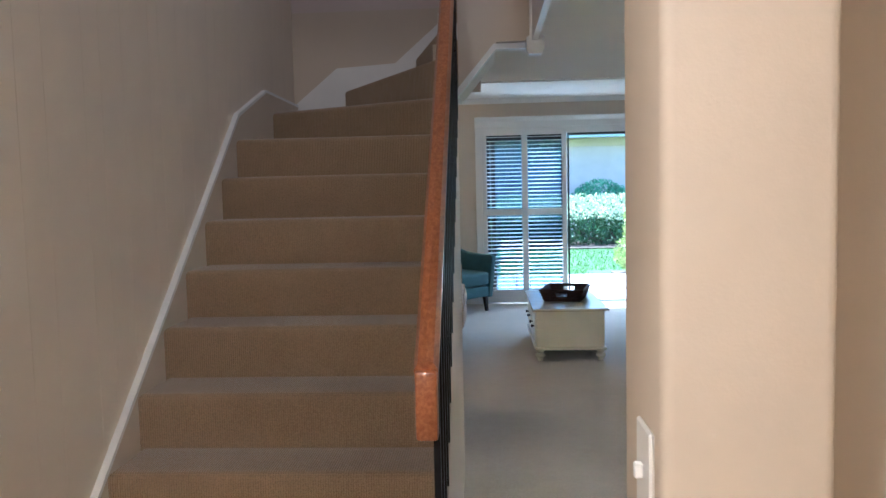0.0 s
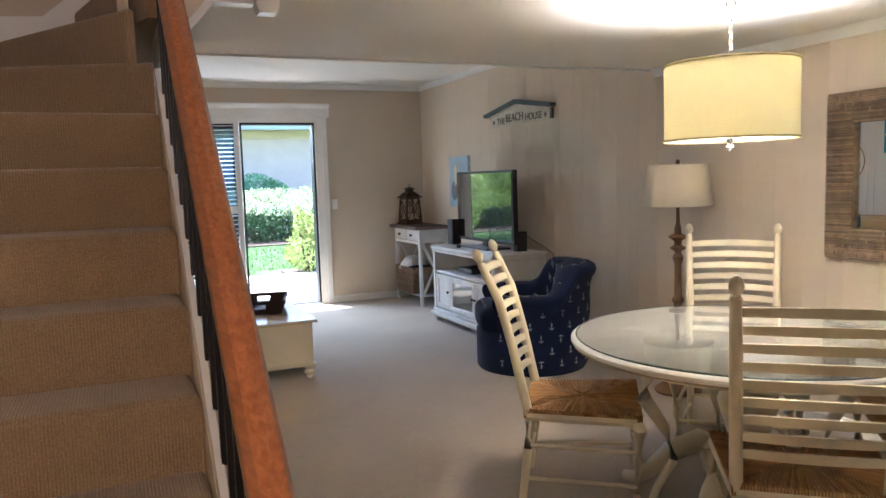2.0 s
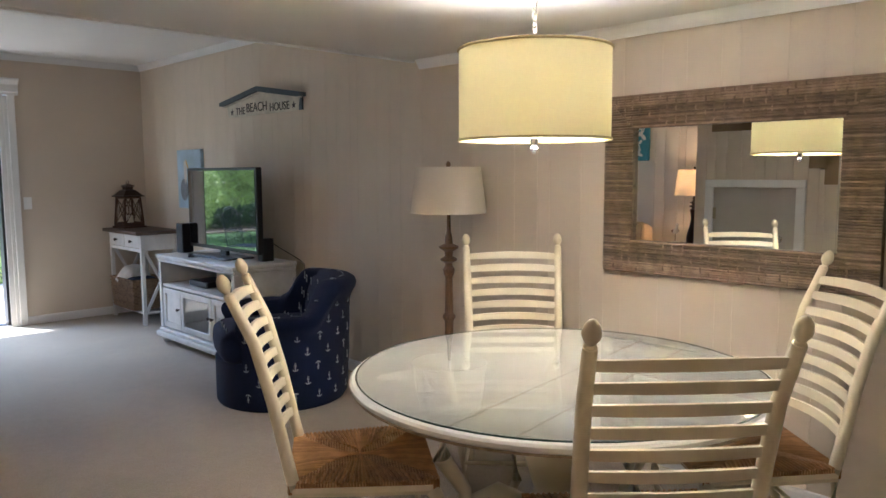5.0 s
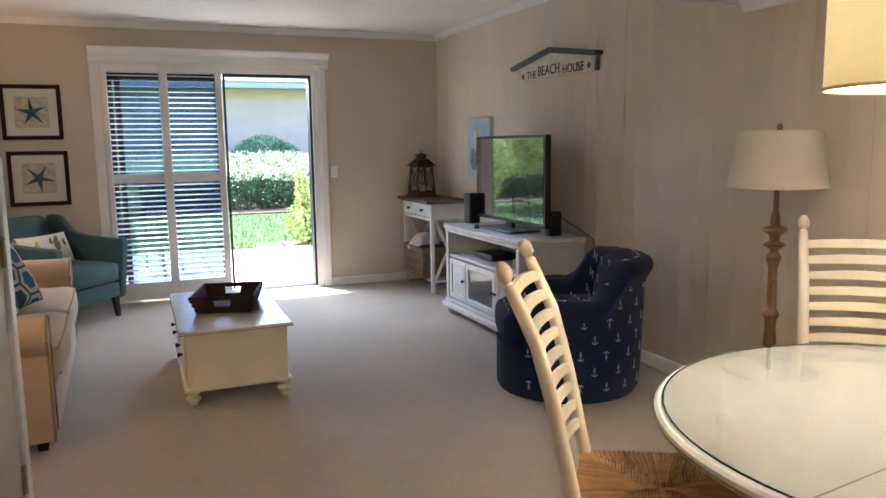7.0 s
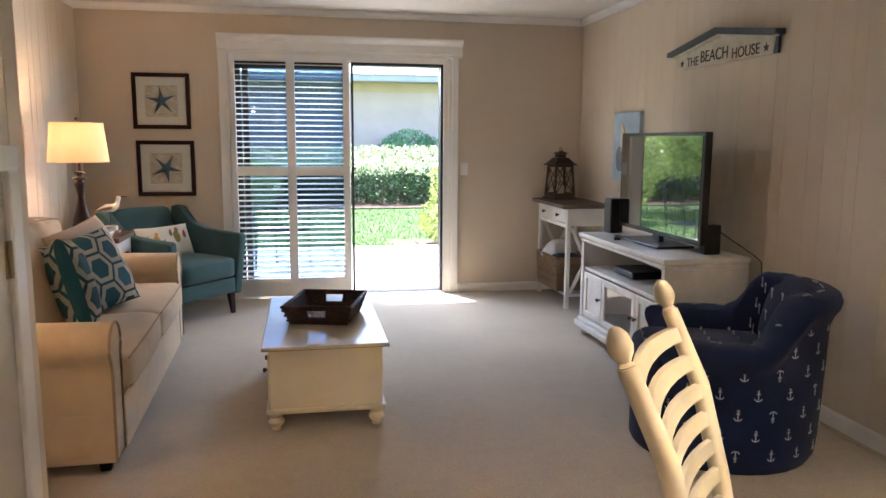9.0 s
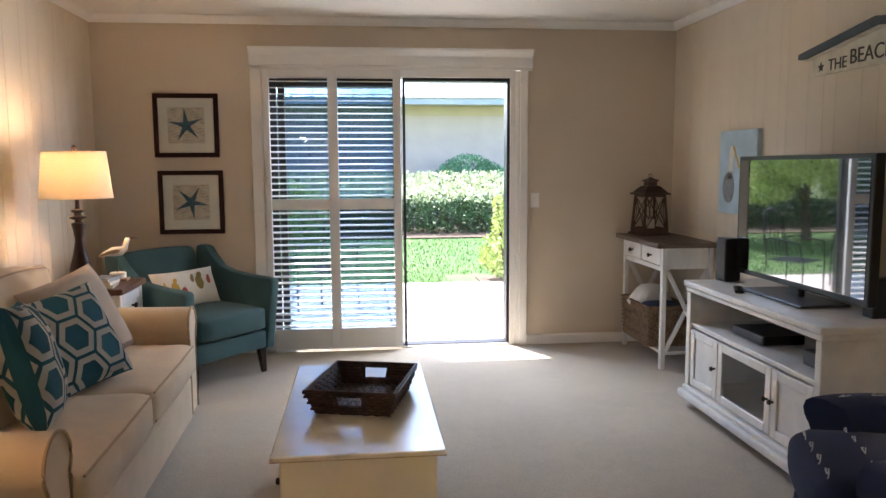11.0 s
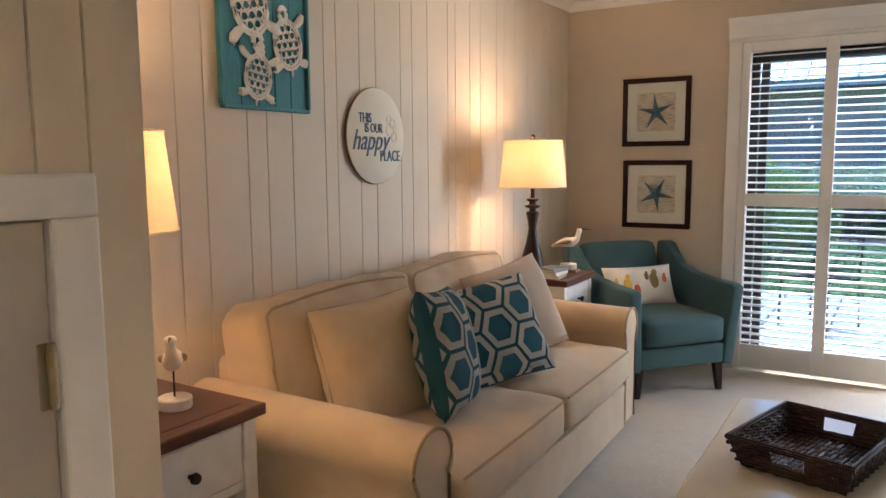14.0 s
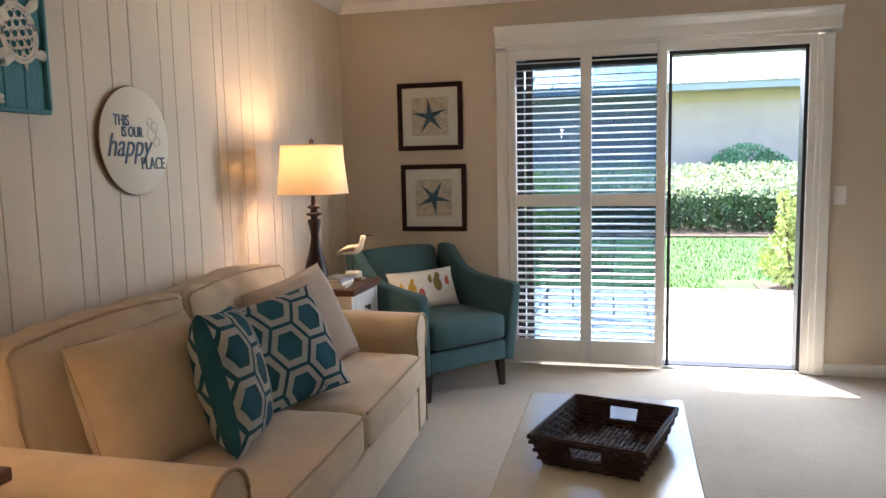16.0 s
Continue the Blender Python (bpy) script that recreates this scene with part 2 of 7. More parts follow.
M_RUSHS = mat("rush_strand", (0.46, 0.25, 0.095), 0.75, var=0.2, scale=25, island=0.18)
# leaves of the hedge top: sunlight put into a much paler colour
M_SUNTOP = mat("sunlit_top_leaf", (0.55, 0.60, 0.36), 0.5, var=0.2, scale=4, island=0.3)
M_TTOP = mat("table_white", (0.86, 0.85, 0.79), 0.25, var=0.04, scale=5, coat=0.0)
M_GLASS = glass_mat("clear_glass", (0.985, 0.995, 0.985), 0.09, 3.2)
M_PANE = glass_mat("window_glass", (0.95, 0.965, 0.97), 0.012)
M_DGLASS = glass_mat("tinted_door_glass", (0.63, 0.71, 0.79))
M_SOFA = mat("sofa_linen", (0.56, 0.43, 0.28), 0.9, var=0.08, scale=9, bump=0.5, bscale=420, sheen=0.3, spec=0.2)
M_PIPE = mat("sofa_piping", (0.38, 0.28, 0.18), 0.9, var=0.08, bump=0.4, bscale=300)
M_TEAL = mat("teal_fabric", (0.052, 0.112, 0.120), 0.85, var=0.09, scale=9, bump=0.5, bscale=450, sheen=0.1, spec=0.2)
M_NAVY = mat("navy_fabric", (0.010, 0.018, 0.06), 0.85, var=0.15, scale=8, bump=0.4, bscale=420, sheen=0.08, spec=0.2)
M_ANCHOR = mat("anchor_thread", (0.45, 0.48, 0.52), 0.85, var=0.1, scale=30)
M_DKWOOD = wood("espresso_wood", (0.012, 0.006, 0.004), (0.035, 0.014, 0.008), 0.4, axis=2, coat=0.05, spec=0.25)
M_TOPWOOD = wood("red_brown_top", (0.055, 0.016, 0.008), (0.12, 0.038, 0.018), 0.35, axis=1, coat=0.3)
M_GREYWOOD = wood("weathered_top", (0.06, 0.04, 0.03), (0.16, 0.11, 0.08), 0.5, axis=1, coat=0.1)
M_FRAMEW = wood("mahogany_frame", (0.015, 0.005, 0.004), (0.045, 0.013, 0.009), 0.5, axis=2, coat=0.0, spec=0.15)
M_WHITEW = mat("distressed_white", (0.70, 0.69, 0.66), 0.4, var=0.08, scale=12, bump=0.15, bscale=60)
M_LAMPW = wood("lamp_post_wood", (0.10, 0.05, 0.02), (0.27, 0.15, 0.07), 0.4, axis=2, coat=0.3)
M_WICKER = weave("brown_wicker", (0.022, 0.010, 0.006), (0.12, 0.055, 0.03), 46, 0.45, 0, 1.0, 0.008)
M_WICKERL = weave("tan_wicker", (0.14, 0.08, 0.04), (0.42, 0.28, 0.16), 40, 0.7, 1, 1.0, 0.008)
M_SHADE = shade_mat("white_shade", (0.88, 0.78, 0.62), 0.31)
M_SHADEY = shade_mat("pendant_cloth", (0.87, 0.82, 0.56), 0.10)
M_SHADEC = shade_mat("unlit_shade", (0.78, 0.71, 0.58), 0.25)
M_CHROME = mat("chrome", (0.75, 0.75, 0.76), 0.15, 1.0, var=0.03)
M_NICKEL = mat("aged_nickel", (0.5, 0.47, 0.42), 0.3, 1.0, var=0.1)
M_KNOB = mat("dark_bronze", (0.05, 0.035, 0.028), 0.35, 0.8, var=0.1)
M_PAPER = mat("ivory_paper", (0.80, 0.76, 0.66), 0.8, var=0.02)
M_SAND = mat("sand_print", (0.60, 0.51, 0.38), 0.8, var=0.25, scale=35, bump=0.2, bscale=80)
M_STAR = mat("starfish_blue", (0.065, 0.14, 0.20), 0.8, var=0.35, scale=60)
M_TURQ = wood("turquoise_board", (0.035, 0.20, 0.25), (0.07, 0.30, 0.35), 0.6, axis=2, scale=4, coat=0.0)
M_SHELL = mat("whitewashed_cutout", (0.72, 0.69, 0.62), 0.7, var=0.12, scale=25, bump=0.2, bscale=90)
M_SIGNW = mat("sign_cream", (0.66, 0.62, 0.50), 0.6, var=0.15, scale=14, bump=0.2, bscale=60)
M_LETTER = mat("dark_lettering", (0.05, 0.045, 0.04), 0.7, var=0.2, scale=40)
M_BLUEINK = mat("blue_grey_ink", (0.11, 0.17, 0.24), 0.7, var=0.1)
M_SIGNTOP = mat("slate_blue_cap", (0.06, 0.085, 0.10), 0.5, var=0.2, scale=30)
M_SKYB = mat("canvas_blue", (0.42, 0.55, 0.64), 0.8, var=0.12, scale=8, bump=0.2, bscale=200)
M_BIRDW = mat("bird_white", (0.70, 0.67, 0.60), 0.6, var=0.1, scale=30)
M_BIRDG = mat("bird_grey", (0.20, 0.22, 0.24), 0.6, var=0.2, scale=30)
M_PILWHITE = mat("cushion_white", (0.72, 0.70, 0.64), 0.9, var=0.05, bump=0.4, bscale=350)
M_PILTEAL = mat("cushion_teal", (0.010, 0.095, 0.135), 0.9, var=0.08, bump=0.4, bscale=350)
M_YELLOW = mat("print_yellow", (0.60, 0.36, 0.05), 0.9, var=0.1)
M_RED = mat("print_red", (0.48, 0.09, 0.05), 0.9, var=0.1)
M_OLIVE = mat("print_olive", (0.22, 0.17, 0.05), 0.9, var=0.1)
M_TAUPE = mat("taupe_cloth", (0.42, 0.33, 0.25), 0.9, var=0.06, bump=0.4, bscale=350, sheen=0.3)
M_RUST = wood("lantern_wood", (0.035, 0.018, 0.012), (0.13, 0.07, 0.045), 0.7, axis=2, coat=0.0)
M_CANDLE = mat("candle_wax", (0.72, 0.66, 0.52), 0.5, var=0.03)
M_SEAGRASS = weave("woven_seagrass", (0.07, 0.05, 0.03), (0.34, 0.26, 0.18), 55, 0.75, 1, 1.0, 0.006)
M_STRAW = mat("rattan_strand", (0.25, 0.175, 0.115), 0.7, var=0.3, scale=20, island=0.4)
M_FLEECE = mat("white_fleece", (0.66, 0.64, 0.61), 0.95, var=0.08, scale=20, bump=0.8, bscale=120, sheen=0.5)
M_NAVYC = mat("folded_navy", (0.03, 0.05, 0.10), 0.9, var=0.1)
M_CONC = mat("patio_concrete", (0.42, 0.385, 0.345), 0.85, var=0.12, scale=2.5, bump=0.3, bscale=60, obj=0.06)
M_SOIL = mat("mulch", (0.085, 0.058, 0.038), 0.95, var=0.4, scale=18, bump=1.0, bscale=40)
M_LAWN = mat("lawn", (0.055, 0.13, 0.025), 0.9, var=0.3, scale=2.0, bump=1.0, bscale=70)
M_GRASS = mat("grass_blades", (0.13, 0.215, 0.05), 0.8, var=0.3, scale=1.5, island=0.25)
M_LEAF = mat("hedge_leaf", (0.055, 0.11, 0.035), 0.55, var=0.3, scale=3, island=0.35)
M_LEAFY = mat("light_leaf", (0.38, 0.46, 0.15), 0.55, var=0.25, scale=4, island=0.3)
M_LEAFD = mat("dark_leaf", (0.12, 0.29, 0.14), 0.55, var=0.3, scale=3, island=0.3)
M_BARK = mat("bark", (0.10, 0.075, 0.055), 0.9, var=0.3, scale=10, bump=1.0, bscale=50)
M_STUCCO = mat("stucco", (0.52, 0.47, 0.42), 0.85, var=0.06, scale=2, bump=0.5, bscale=60)
M_FRIEZE = mat("frieze_board", (0.52, 0.47, 0.33), 0.7, var=0.05, scale=2)
M_ROOF = mat("metal_roof", (0.32, 0.38, 0.40), 0.45, 0.5, var=0.08, scale=2)
M_BRASS = mat("aged_brass", (0.42, 0.36, 0.25), 0.35, 1.0, var=0.1)
M_STONE = mat("threshold_metal", (0.45, 0.42, 0.38), 0.4, 0.6, var=0.1)
mirror = bpy.data.materials.new("mirror_glass")
mirror.use_nodes = True
pb = mirror.node_tree.nodes["Principled BSDF"]
pb.inputs["Metallic"].default_value, pb.inputs["Roughness"].default_value = 1.0, 0.01
pb.inputs["Base Color"].default_value = (0.86, 0.88, 0.86, 1)
M_MIRROR = mirror
M_SCREEN = mat("tv_screen", (0.006, 0.006, 0.007), 0.06, var=0.02, spec=1.0, coat=1.0)
M_SCREEN.node_tree.nodes["Principled BSDF"].inputs["Coat Roughness"].default_value = 0.02
M_SCREEN.node_tree.nodes["Principled BSDF"].inputs["Coat IOR"].default_value = 2.2

# ---- mesh helpers ----


def finish(bm, material, name, smooth=False):
    me = bpy.data.meshes.new(name)
    bmesh.ops.recalc_face_normals(bm, faces=bm.faces[:])
    bm.to_mesh(me)
    bm.free()
    if material:
        me.materials.append(material)
    if smooth:
        for p in me.polygons:
            p.use_smooth = True
        me.set_sharp_from_angle(angle=radians(40))
    return me


def part(name, bm, material, parent, label="", smooth=False, at=None, kind=""):
    ob = new(name, finish(bm, material, name, smooth))
    ob.parent = parent
    if at is not None:
        ob.matrix_basis = at
    return tagged(ob, label, kind=kind)


def thing(name, x, y, z, rz, label, category, group=""):
    ob = new(name)
    ob.empty_display_size = 0.1
    ob.matrix_basis = pose(x, y, z, 0, 0, rz)
    return tagged(ob, label, category, group)


def struct(name, bm, material, label="", smooth=False):
    return tagged(new(name, finish(bm, material, name, smooth)), label, kind="structure")


def add_box(bm, x0, x1, y0, y1, z0, z1, m=None, bevel=0.0, segs=1):
    r = bmesh.ops.create_cube(bm, size=1)
    vs = r["verts"]
    bmesh.ops.scale(bm, vec=(x1 - x0, y1 - y0, z1 - z0), verts=vs)
    bmesh.ops.translate(bm, vec=((x0 + x1) / 2, (y0 + y1) / 2, (z0 + z1) / 2), verts=vs)
    if bevel:
        es = list({e for v in vs for e in v.link_edges})
        r = bmesh.ops.bevel(bm, geom=es, offset=bevel, segments=segs, profile=0.5, affect='EDGES', clamp_overlap=True)
        vs = list({v for f in r["faces"] for v in f.verts} | {v for v in vs if v.is_valid})
    if m is not None:
        bmesh.ops.transform(bm, matrix=m, verts=vs)
    return vs


def box(x0, x1, y0, y1, z0, z1, bevel=0.0, segs=1, m=None):
    bm = bmesh.new()
    add_box(bm, x0, x1, y0, y1, z0, z1, m, bevel, segs)
    return bm


def add_lathe(bm, profile, segs=16, m=None, sx=1.0, sy=1.0):
    rings = []
    for r, z in profile:
        rings.append([bm.verts.new((max(r, 1e-4) * math.cos(2 * math.pi * i / segs) * sx, max(r, 1e-4) * math.sin(2 * math.pi * i / segs) * sy, z)) for i in range(segs)])
    for a, b in zip(rings, rings[1:]):
        for i in range(segs):
            j = (i + 1) % segs
            bm.faces.new((a[i], a[j], b[j], b[i]))
    bm.faces.new(list(reversed(rings[0])))
    bm.faces.new(rings[-1])
    vs = [v for r in rings for v in r]
    if m is not None:
        bmesh.ops.transform(bm, matrix=m, verts=vs)
    return vs


def lathe(profile, segs=16, m=None):
    bm = bmesh.new()
    add_lathe(bm, profile, segs, m)
    return bm


def add_tube(bm, pts, radius, segs=8, closed=False):
    pts = [Vector(p) for p in pts]
    rings = []
    n = len(pts)
    rad = radius if isinstance(radius, (list, tuple)) else [radius] * n
    for i, p in enumerate(pts):
        d = (pts[(i + 1) % n] - pts[i - 1]) if closed else (pts[min(i + 1, n - 1)] - pts[max(i - 1, 0)])
        q = d.to_track_quat('Z', 'Y').to_matrix()
        rings.append([bm.verts.new(p + q @ Vector((rad[i] * math.cos(2 * math.pi * k / segs), rad[i] * math.sin(2 * math.pi * k / segs), 0))) for k in range(segs)])
    pairs = list(zip(rings, rings[1:])) + ([(rings[-1], rings[0])] if closed else [])
    for a, b in pairs:
        for k in range(segs):
            j = (k + 1) % segs
            bm.faces.new((a[k], a[j], b[j], b[k]))
    if not closed:
        bm.faces.new(list(reversed(rings[0])))
        bm.faces.new(rings[-1])


def tube(pts, radius, segs=8, closed=False):
    bm = bmesh.new()
    add_tube(bm, pts, radius, segs, closed)
    return bm


def add_prism(bm, poly, y0, y1, m=None):
    """A polygon in x and z, drawn out from y0 to y1."""
    a = [bm.verts.new((x, y0, z)) for x, z in poly]
    b = [bm.verts.new((x, y1, z)) for x, z in poly]
    k = len(poly)
    f = [bm.faces.new(a), bm.faces.new(list(reversed(b)))]
    for i in range(k):
        j = (i + 1) % k
        f.append(bm.faces.new((a[j], a[i], b[i], b[j])))
    if m is not None:
        bmesh.ops.transform(bm, matrix=m, verts=a + b)
    bmesh.ops.recalc_face_normals(bm, faces=f)
    return a + b


def prism(poly, y0, y1, m=None, bevel=0.0):
    bm = bmesh.new()
    add_prism(bm, poly, y0, y1, m)
    if bevel:
        bmesh.ops.bevel(bm, geom=bm.edges[:], offset=bevel, segments=2, profile=0.5, affect='EDGES', clamp_overlap=True)
    return bm


def cushion(w, d, h, n=14, puff=0.35, crown=0.0, power=4.0):
    """A stuffed cushion, w by d by h, centred on its base."""
    bm = bmesh.new()
    grid = {}
    for s in (1, -1):
        for i in range(n + 1):
            for j in range(n + 1):
                u, v = 2 * i / n - 1, 2 * j / n - 1
                if s < 0 and (i in (0, n) or j in (0, n)):
                    grid[s, i, j] = grid[1, i, j]
                    continue
                edge = (1 - abs(u) ** power) * (1 - abs(v) ** power)
                z = s * h / 2 * edge ** puff
                pinch = 1 - 0.06 * (1 - abs(v) ** 2) * abs(u) ** 3, 1 - 0.06 * (1 - abs(u) ** 2) * abs(v) ** 3
                grid[s, i, j] = bm.verts.new((u * w / 2 * (1 - crown + crown * pinch[0]), v * d / 2 * (1 - crown + crown * pinch[1]), z))
    for s in (1, -1):
        for i in range(n):
            for j in range(n):
                q = [grid[s, i, j], grid[s, i + 1, j], grid[s, i + 1, j + 1], grid[s, i, j + 1]]
                bm.faces.new(q if s > 0 else list(reversed(q)))
    return bm


def soft_box(w, d, h, r=0.05, segs=3, bulge=0.02, cuts=10):
    """An upholstered block with rounded edges and gently swollen faces, centred on x and y, base at z 0."""
    bm = bmesh.new()
    add_box(bm, -w / 2, w / 2, -d / 2, d / 2, 0, h)
    bmesh.ops.subdivide_edges(bm, edges=bm.edges[:], cuts=cuts, use_grid_fill=True)
    hx, hy, hz = w / 2, d / 2, h / 2
    for v in bm.verts:
        c = Vector((v.co.x, v.co.y, v.co.z - hz))
        inner = Vector((max(-hx + r, min(hx - r, c.x)), max(-hy + r, min(hy - r, c.y)), max(-hz + r, min(hz - r, c.z))))
        dlt = c - inner
        if dlt.length > 1e-6:
            dlt = dlt.normalized() * r
        p = inner + dlt
        fx, fy, fz = 1 - (c.x / hx) ** 2, 1 - (c.y / hy) ** 2, 1 - (c.z / hz) ** 2
        p.x += bulge * (c.x / hx) * fy * fz
        p.y += bulge * (c.y / hy) * fx * fz
        p.z += bulge * (c.z / hz) * fx * fy
        v.co = (p.x, p.y, p.z + hz)
    return bm


def letters(text, size, material, parent, name, at, depth=0.004, label="", slant=0.0, narrow=1.0):
    cu = bpy.data.curves.new(name, 'FONT')
    cu.body, cu.size, cu.extrude = text, size, depth / 2
    cu.align_x, cu.align_y = 'CENTER', 'CENTER'
    tmp = new(name + "_text", cu)
    me = bpy.data.meshes.new_from_object(tmp.evaluated_get(bpy.context.evaluated_depsgraph_get()))
    bpy.data.objects.remove(tmp)
    bpy.data.curves.remove(cu)
    for v in me.vertices:
        v.co.x = v.co.x * narrow + slant * v.co.y
    me.materials.clear()
    me.materials.append(material)
    ob = new(name, me)
    ob.parent = parent
    ob.matrix_basis = at
    return tagged(ob, label)

# ---- the building ----
XE, XW, YN, YS = 3.215, -1.10, 9.0, -1.1
ZL, ZD, YD = 2.47, 2.07, 4.86
XB, YB = -0.092, 4.686
ZUP = 4.5
XWS = -1.048
T = 0.12

floor = struct("floor", box(XW - T, XE + T, YS - T, YN + 0.05, -0.12, 0.0), M_CARPET, "beige loop-pile carpet")
wall_east = struct("wall_east", box(XE + 0.012, XE + T, YS - T, YN + T, 0, ZL + 0.05), M_WALL)
wall_west = struct("wall_west", box(XW - T, XW - 0.012, YS - T, YN + T, 0, ZUP), M_WALL)
bm = bmesh.new()
add_box(bm, XW - 0.012, 0.084, YN, YN + 0.15, 0, ZL + 0.05)
add_box(bm, 2.06, XE + 0.012, YN, YN + 0.15, 0, ZL + 0.05)
add_box(bm, 0.084, 2.06, YN, YN + 0.15, 2.12, ZL + 0.05)
wall_north = struct("wall_north", bm, M_WALL)
wall_stair = struct("wall_stair", box(XW - 0.012, XWS - 0.012, YS, 4.54, 0, ZUP), M_WALL)
wall_south = struct("wall_south", box(XW - 0.012, XE + 0.012, YS - T, YS, 0, ZD), M_WALL, "beige painted wall behind the entry")
# short wall with the light switches, and its return
bm = bmesh.new()
add_box(bm, 0.289, 0.465, 0.72, 0.925, 0, ZD, None, 0.014, 3)
add_box(bm, 0.40, 0.464, 0.926, 1.06, 0, ZD)
pillar = struct("wall_pillar", bm, M_WALL, "beige painted wall end with soft corners", True)
wall_dining = struct("wall_dining_south", box(0.465, XE + 0.012, 1.06, 1.18, 0, ZD), M_WALL)
wall_hall = struct("wall_hall_east", box(0.95, 1.07, YS, 1.06, 0, ZD), M_WALL)

# wall under and beside the upper stair
bm = bmesh.new()
D0, D1, DH = 3.79, 4.504, 1.292
add_box(bm, XB - 0.035, XB - 0.012, 3.62, D0, 0, ZD)
add_box(bm, XB - 0.035, XB - 0.012, 3.45, 3.62, 0, 1.44)
add_box(bm, XB - 0.035, XB - 0.012, D1, YB - 0.012, 0, ZD)
add_box(bm, XB - 0.035, XB - 0.012, D0, D1, DH, ZD)
wall_closet = struct("wall_closet", bm, M_WALL)
wall_closet_north = struct("wall_closet_north", box(XW - 0.012, XB - 0.036, 4.55, YB - 0.012, 0, ZL), M_WALL)
# sloping wall below the open balustrade
y_a, y_b = 1.62, 3.449
SL = 0.18 / 0.215
z_nose = lambda y: 0.53 + (y - 2.069) * SL
wall_stair_side = struct("wall_stair_side", prism([(y_a, 0), (y_b, 0), (y_b, z_nose(y_b) + 0.0), (y_a, z_nose(y_a) + 0.0)], 0.006, 0.029, Matrix.Rotation(radians(90), 4, 'Z')), M_WALL)

# ceilings
bm = bmesh.new()
add_box(bm, XW - 0.012, XE + 0.012, YD, YN + 0.012, ZL, ZL + 0.1)
add_box(bm, XW - 0.012, XE + 0.012, YD - 0.05, YD, ZD, ZL + 0.1)
ceiling_living = struct("ceiling_living", bm, M_CEIL)
WX, WY0 = 0.36, 1.7
bm = bmesh.new()
add_box(bm, WX, XE + 0.012, YS, YD - 0.05, ZD, ZD + 0.35)
add_box(bm, XW - 0.012, WX, YS, WY0, ZD, ZD + 0.35)
add_box(bm, XB, WX, 3.50, YD - 0.05, ZD, ZD + 0.12)
add_box(bm, XW - 0.012, XB, YB, YD - 0.05, ZD, ZD + 0.12)
ceiling_dining = struct("ceiling_dining", bm, M_CEIL)
# upper walls round the stairwell
bm = bmesh.new()
add_box(bm, XW - 0.012, 2.6, 4.56, 4.68, ZD + 0.05, ZUP)
wall_upper_north = struct("wall_upper_north", bm, M_UPPER, "pale upstairs wall")
wall_upper_east = struct("wall_upper_east", box(2.6, 2.7, 1.0, 4.68, ZD + 0.36, ZUP), M_UPPER)
wall_upper_south = struct("wall_upper_south", box(XW - 0.012, 2.7, 0.88, 1.0, ZD + 0.36, ZUP), M_UPPER)
ceiling_upper = struct("ceiling_upper", box(XW - 0.2, 2.7, 0.88, 4.68, ZUP, ZUP + 0.1), M_CEIL)

# trim: baseboards, crown, ceiling edge
def molding(name, x0, y0, x1, y1, z, profile, side, material=M_TRIM, label=""):
    """A moulding along a wall line; profile: (out from the wall, up) pairs; side: the way out of the wall."""
    bm = bmesh.new()
    d = Vector((x1 - x0, y1 - y0, 0))
    out = Vector(side).to_3d()
    a = [bm.verts.new(Vector((x0, y0, z)) + out * u + Vector((0, 0, v))) for u, v in profile]
    b = [bm.verts.new(Vector((x1, y1, z)) + out * u + Vector((0, 0, v))) for u, v in profile]
    k = len(profile)
    for i in range(k):
        j = (i + 1) % k
        bm.faces.new((a[i], a[j], b[j], b[i]))
    bm.faces.new(a)
    bm.faces.new(list(reversed(b)))
    bmesh.ops.recalc_face_normals(bm, faces=bm.faces[:])
    return struct(name, bm, material, label)


BASE = [(0, 0), (0.014, 0), (0.014, 0.062), (0.009, 0.074), (0, 0.078)]
CROWN = [(0, 0), (0.008, -0.055), (0.016, -0.055), (0.024, -0.036), (0.040, -0.014), (0.046, 0.0)]
molding("baseboard", XE, YS, XE, YN, 0, BASE, (-1, 0), label="white painted baseboard")
molding("baseboard", XW, YB, XW, YN, 0, BASE, (1, 0), label="white painted baseboard")
molding("baseboard", XW, YN, 0.0, YN, 0, BASE, (0, -1), label="white painted baseboard")
molding("baseboard", 2.06, YN, XE, YN, 0, BASE, (0, -1), label="white painted baseboard")
molding("baseboard", 0.43, 1.18, XE, 1.18, 0, BASE, (0, 1), label="white painted baseboard")
molding("baseboard", XB, y_a, XB, D0 - 0.075, 0, BASE, (1, 0), label="white painted baseboard")
for (a, b, c, d, z, s) in ((XE, YD, XE, YN, ZL, (-1, 0)), (XW, YD, XW, YN, ZL, (1, 0)), (XW, YN, XE, YN, ZL, (0, -1)),
                           (XE, 1.18, XE, YD - 0.05, ZD, (-1, 0)), (0.43, 1.18, XE, 1.18, ZD, (0, 1))):
    molding("crown_molding", a, b, c, d, z - 0.001, CROWN, s, label="narrow white crown molding")
struct("ceiling_edge_trim", box(XB, XE, YD + 0.001, YD + 0.014, ZD - 0.012, ZD + 0.03, 0.003), M_TRIM, "thin white strip at the ceiling step")

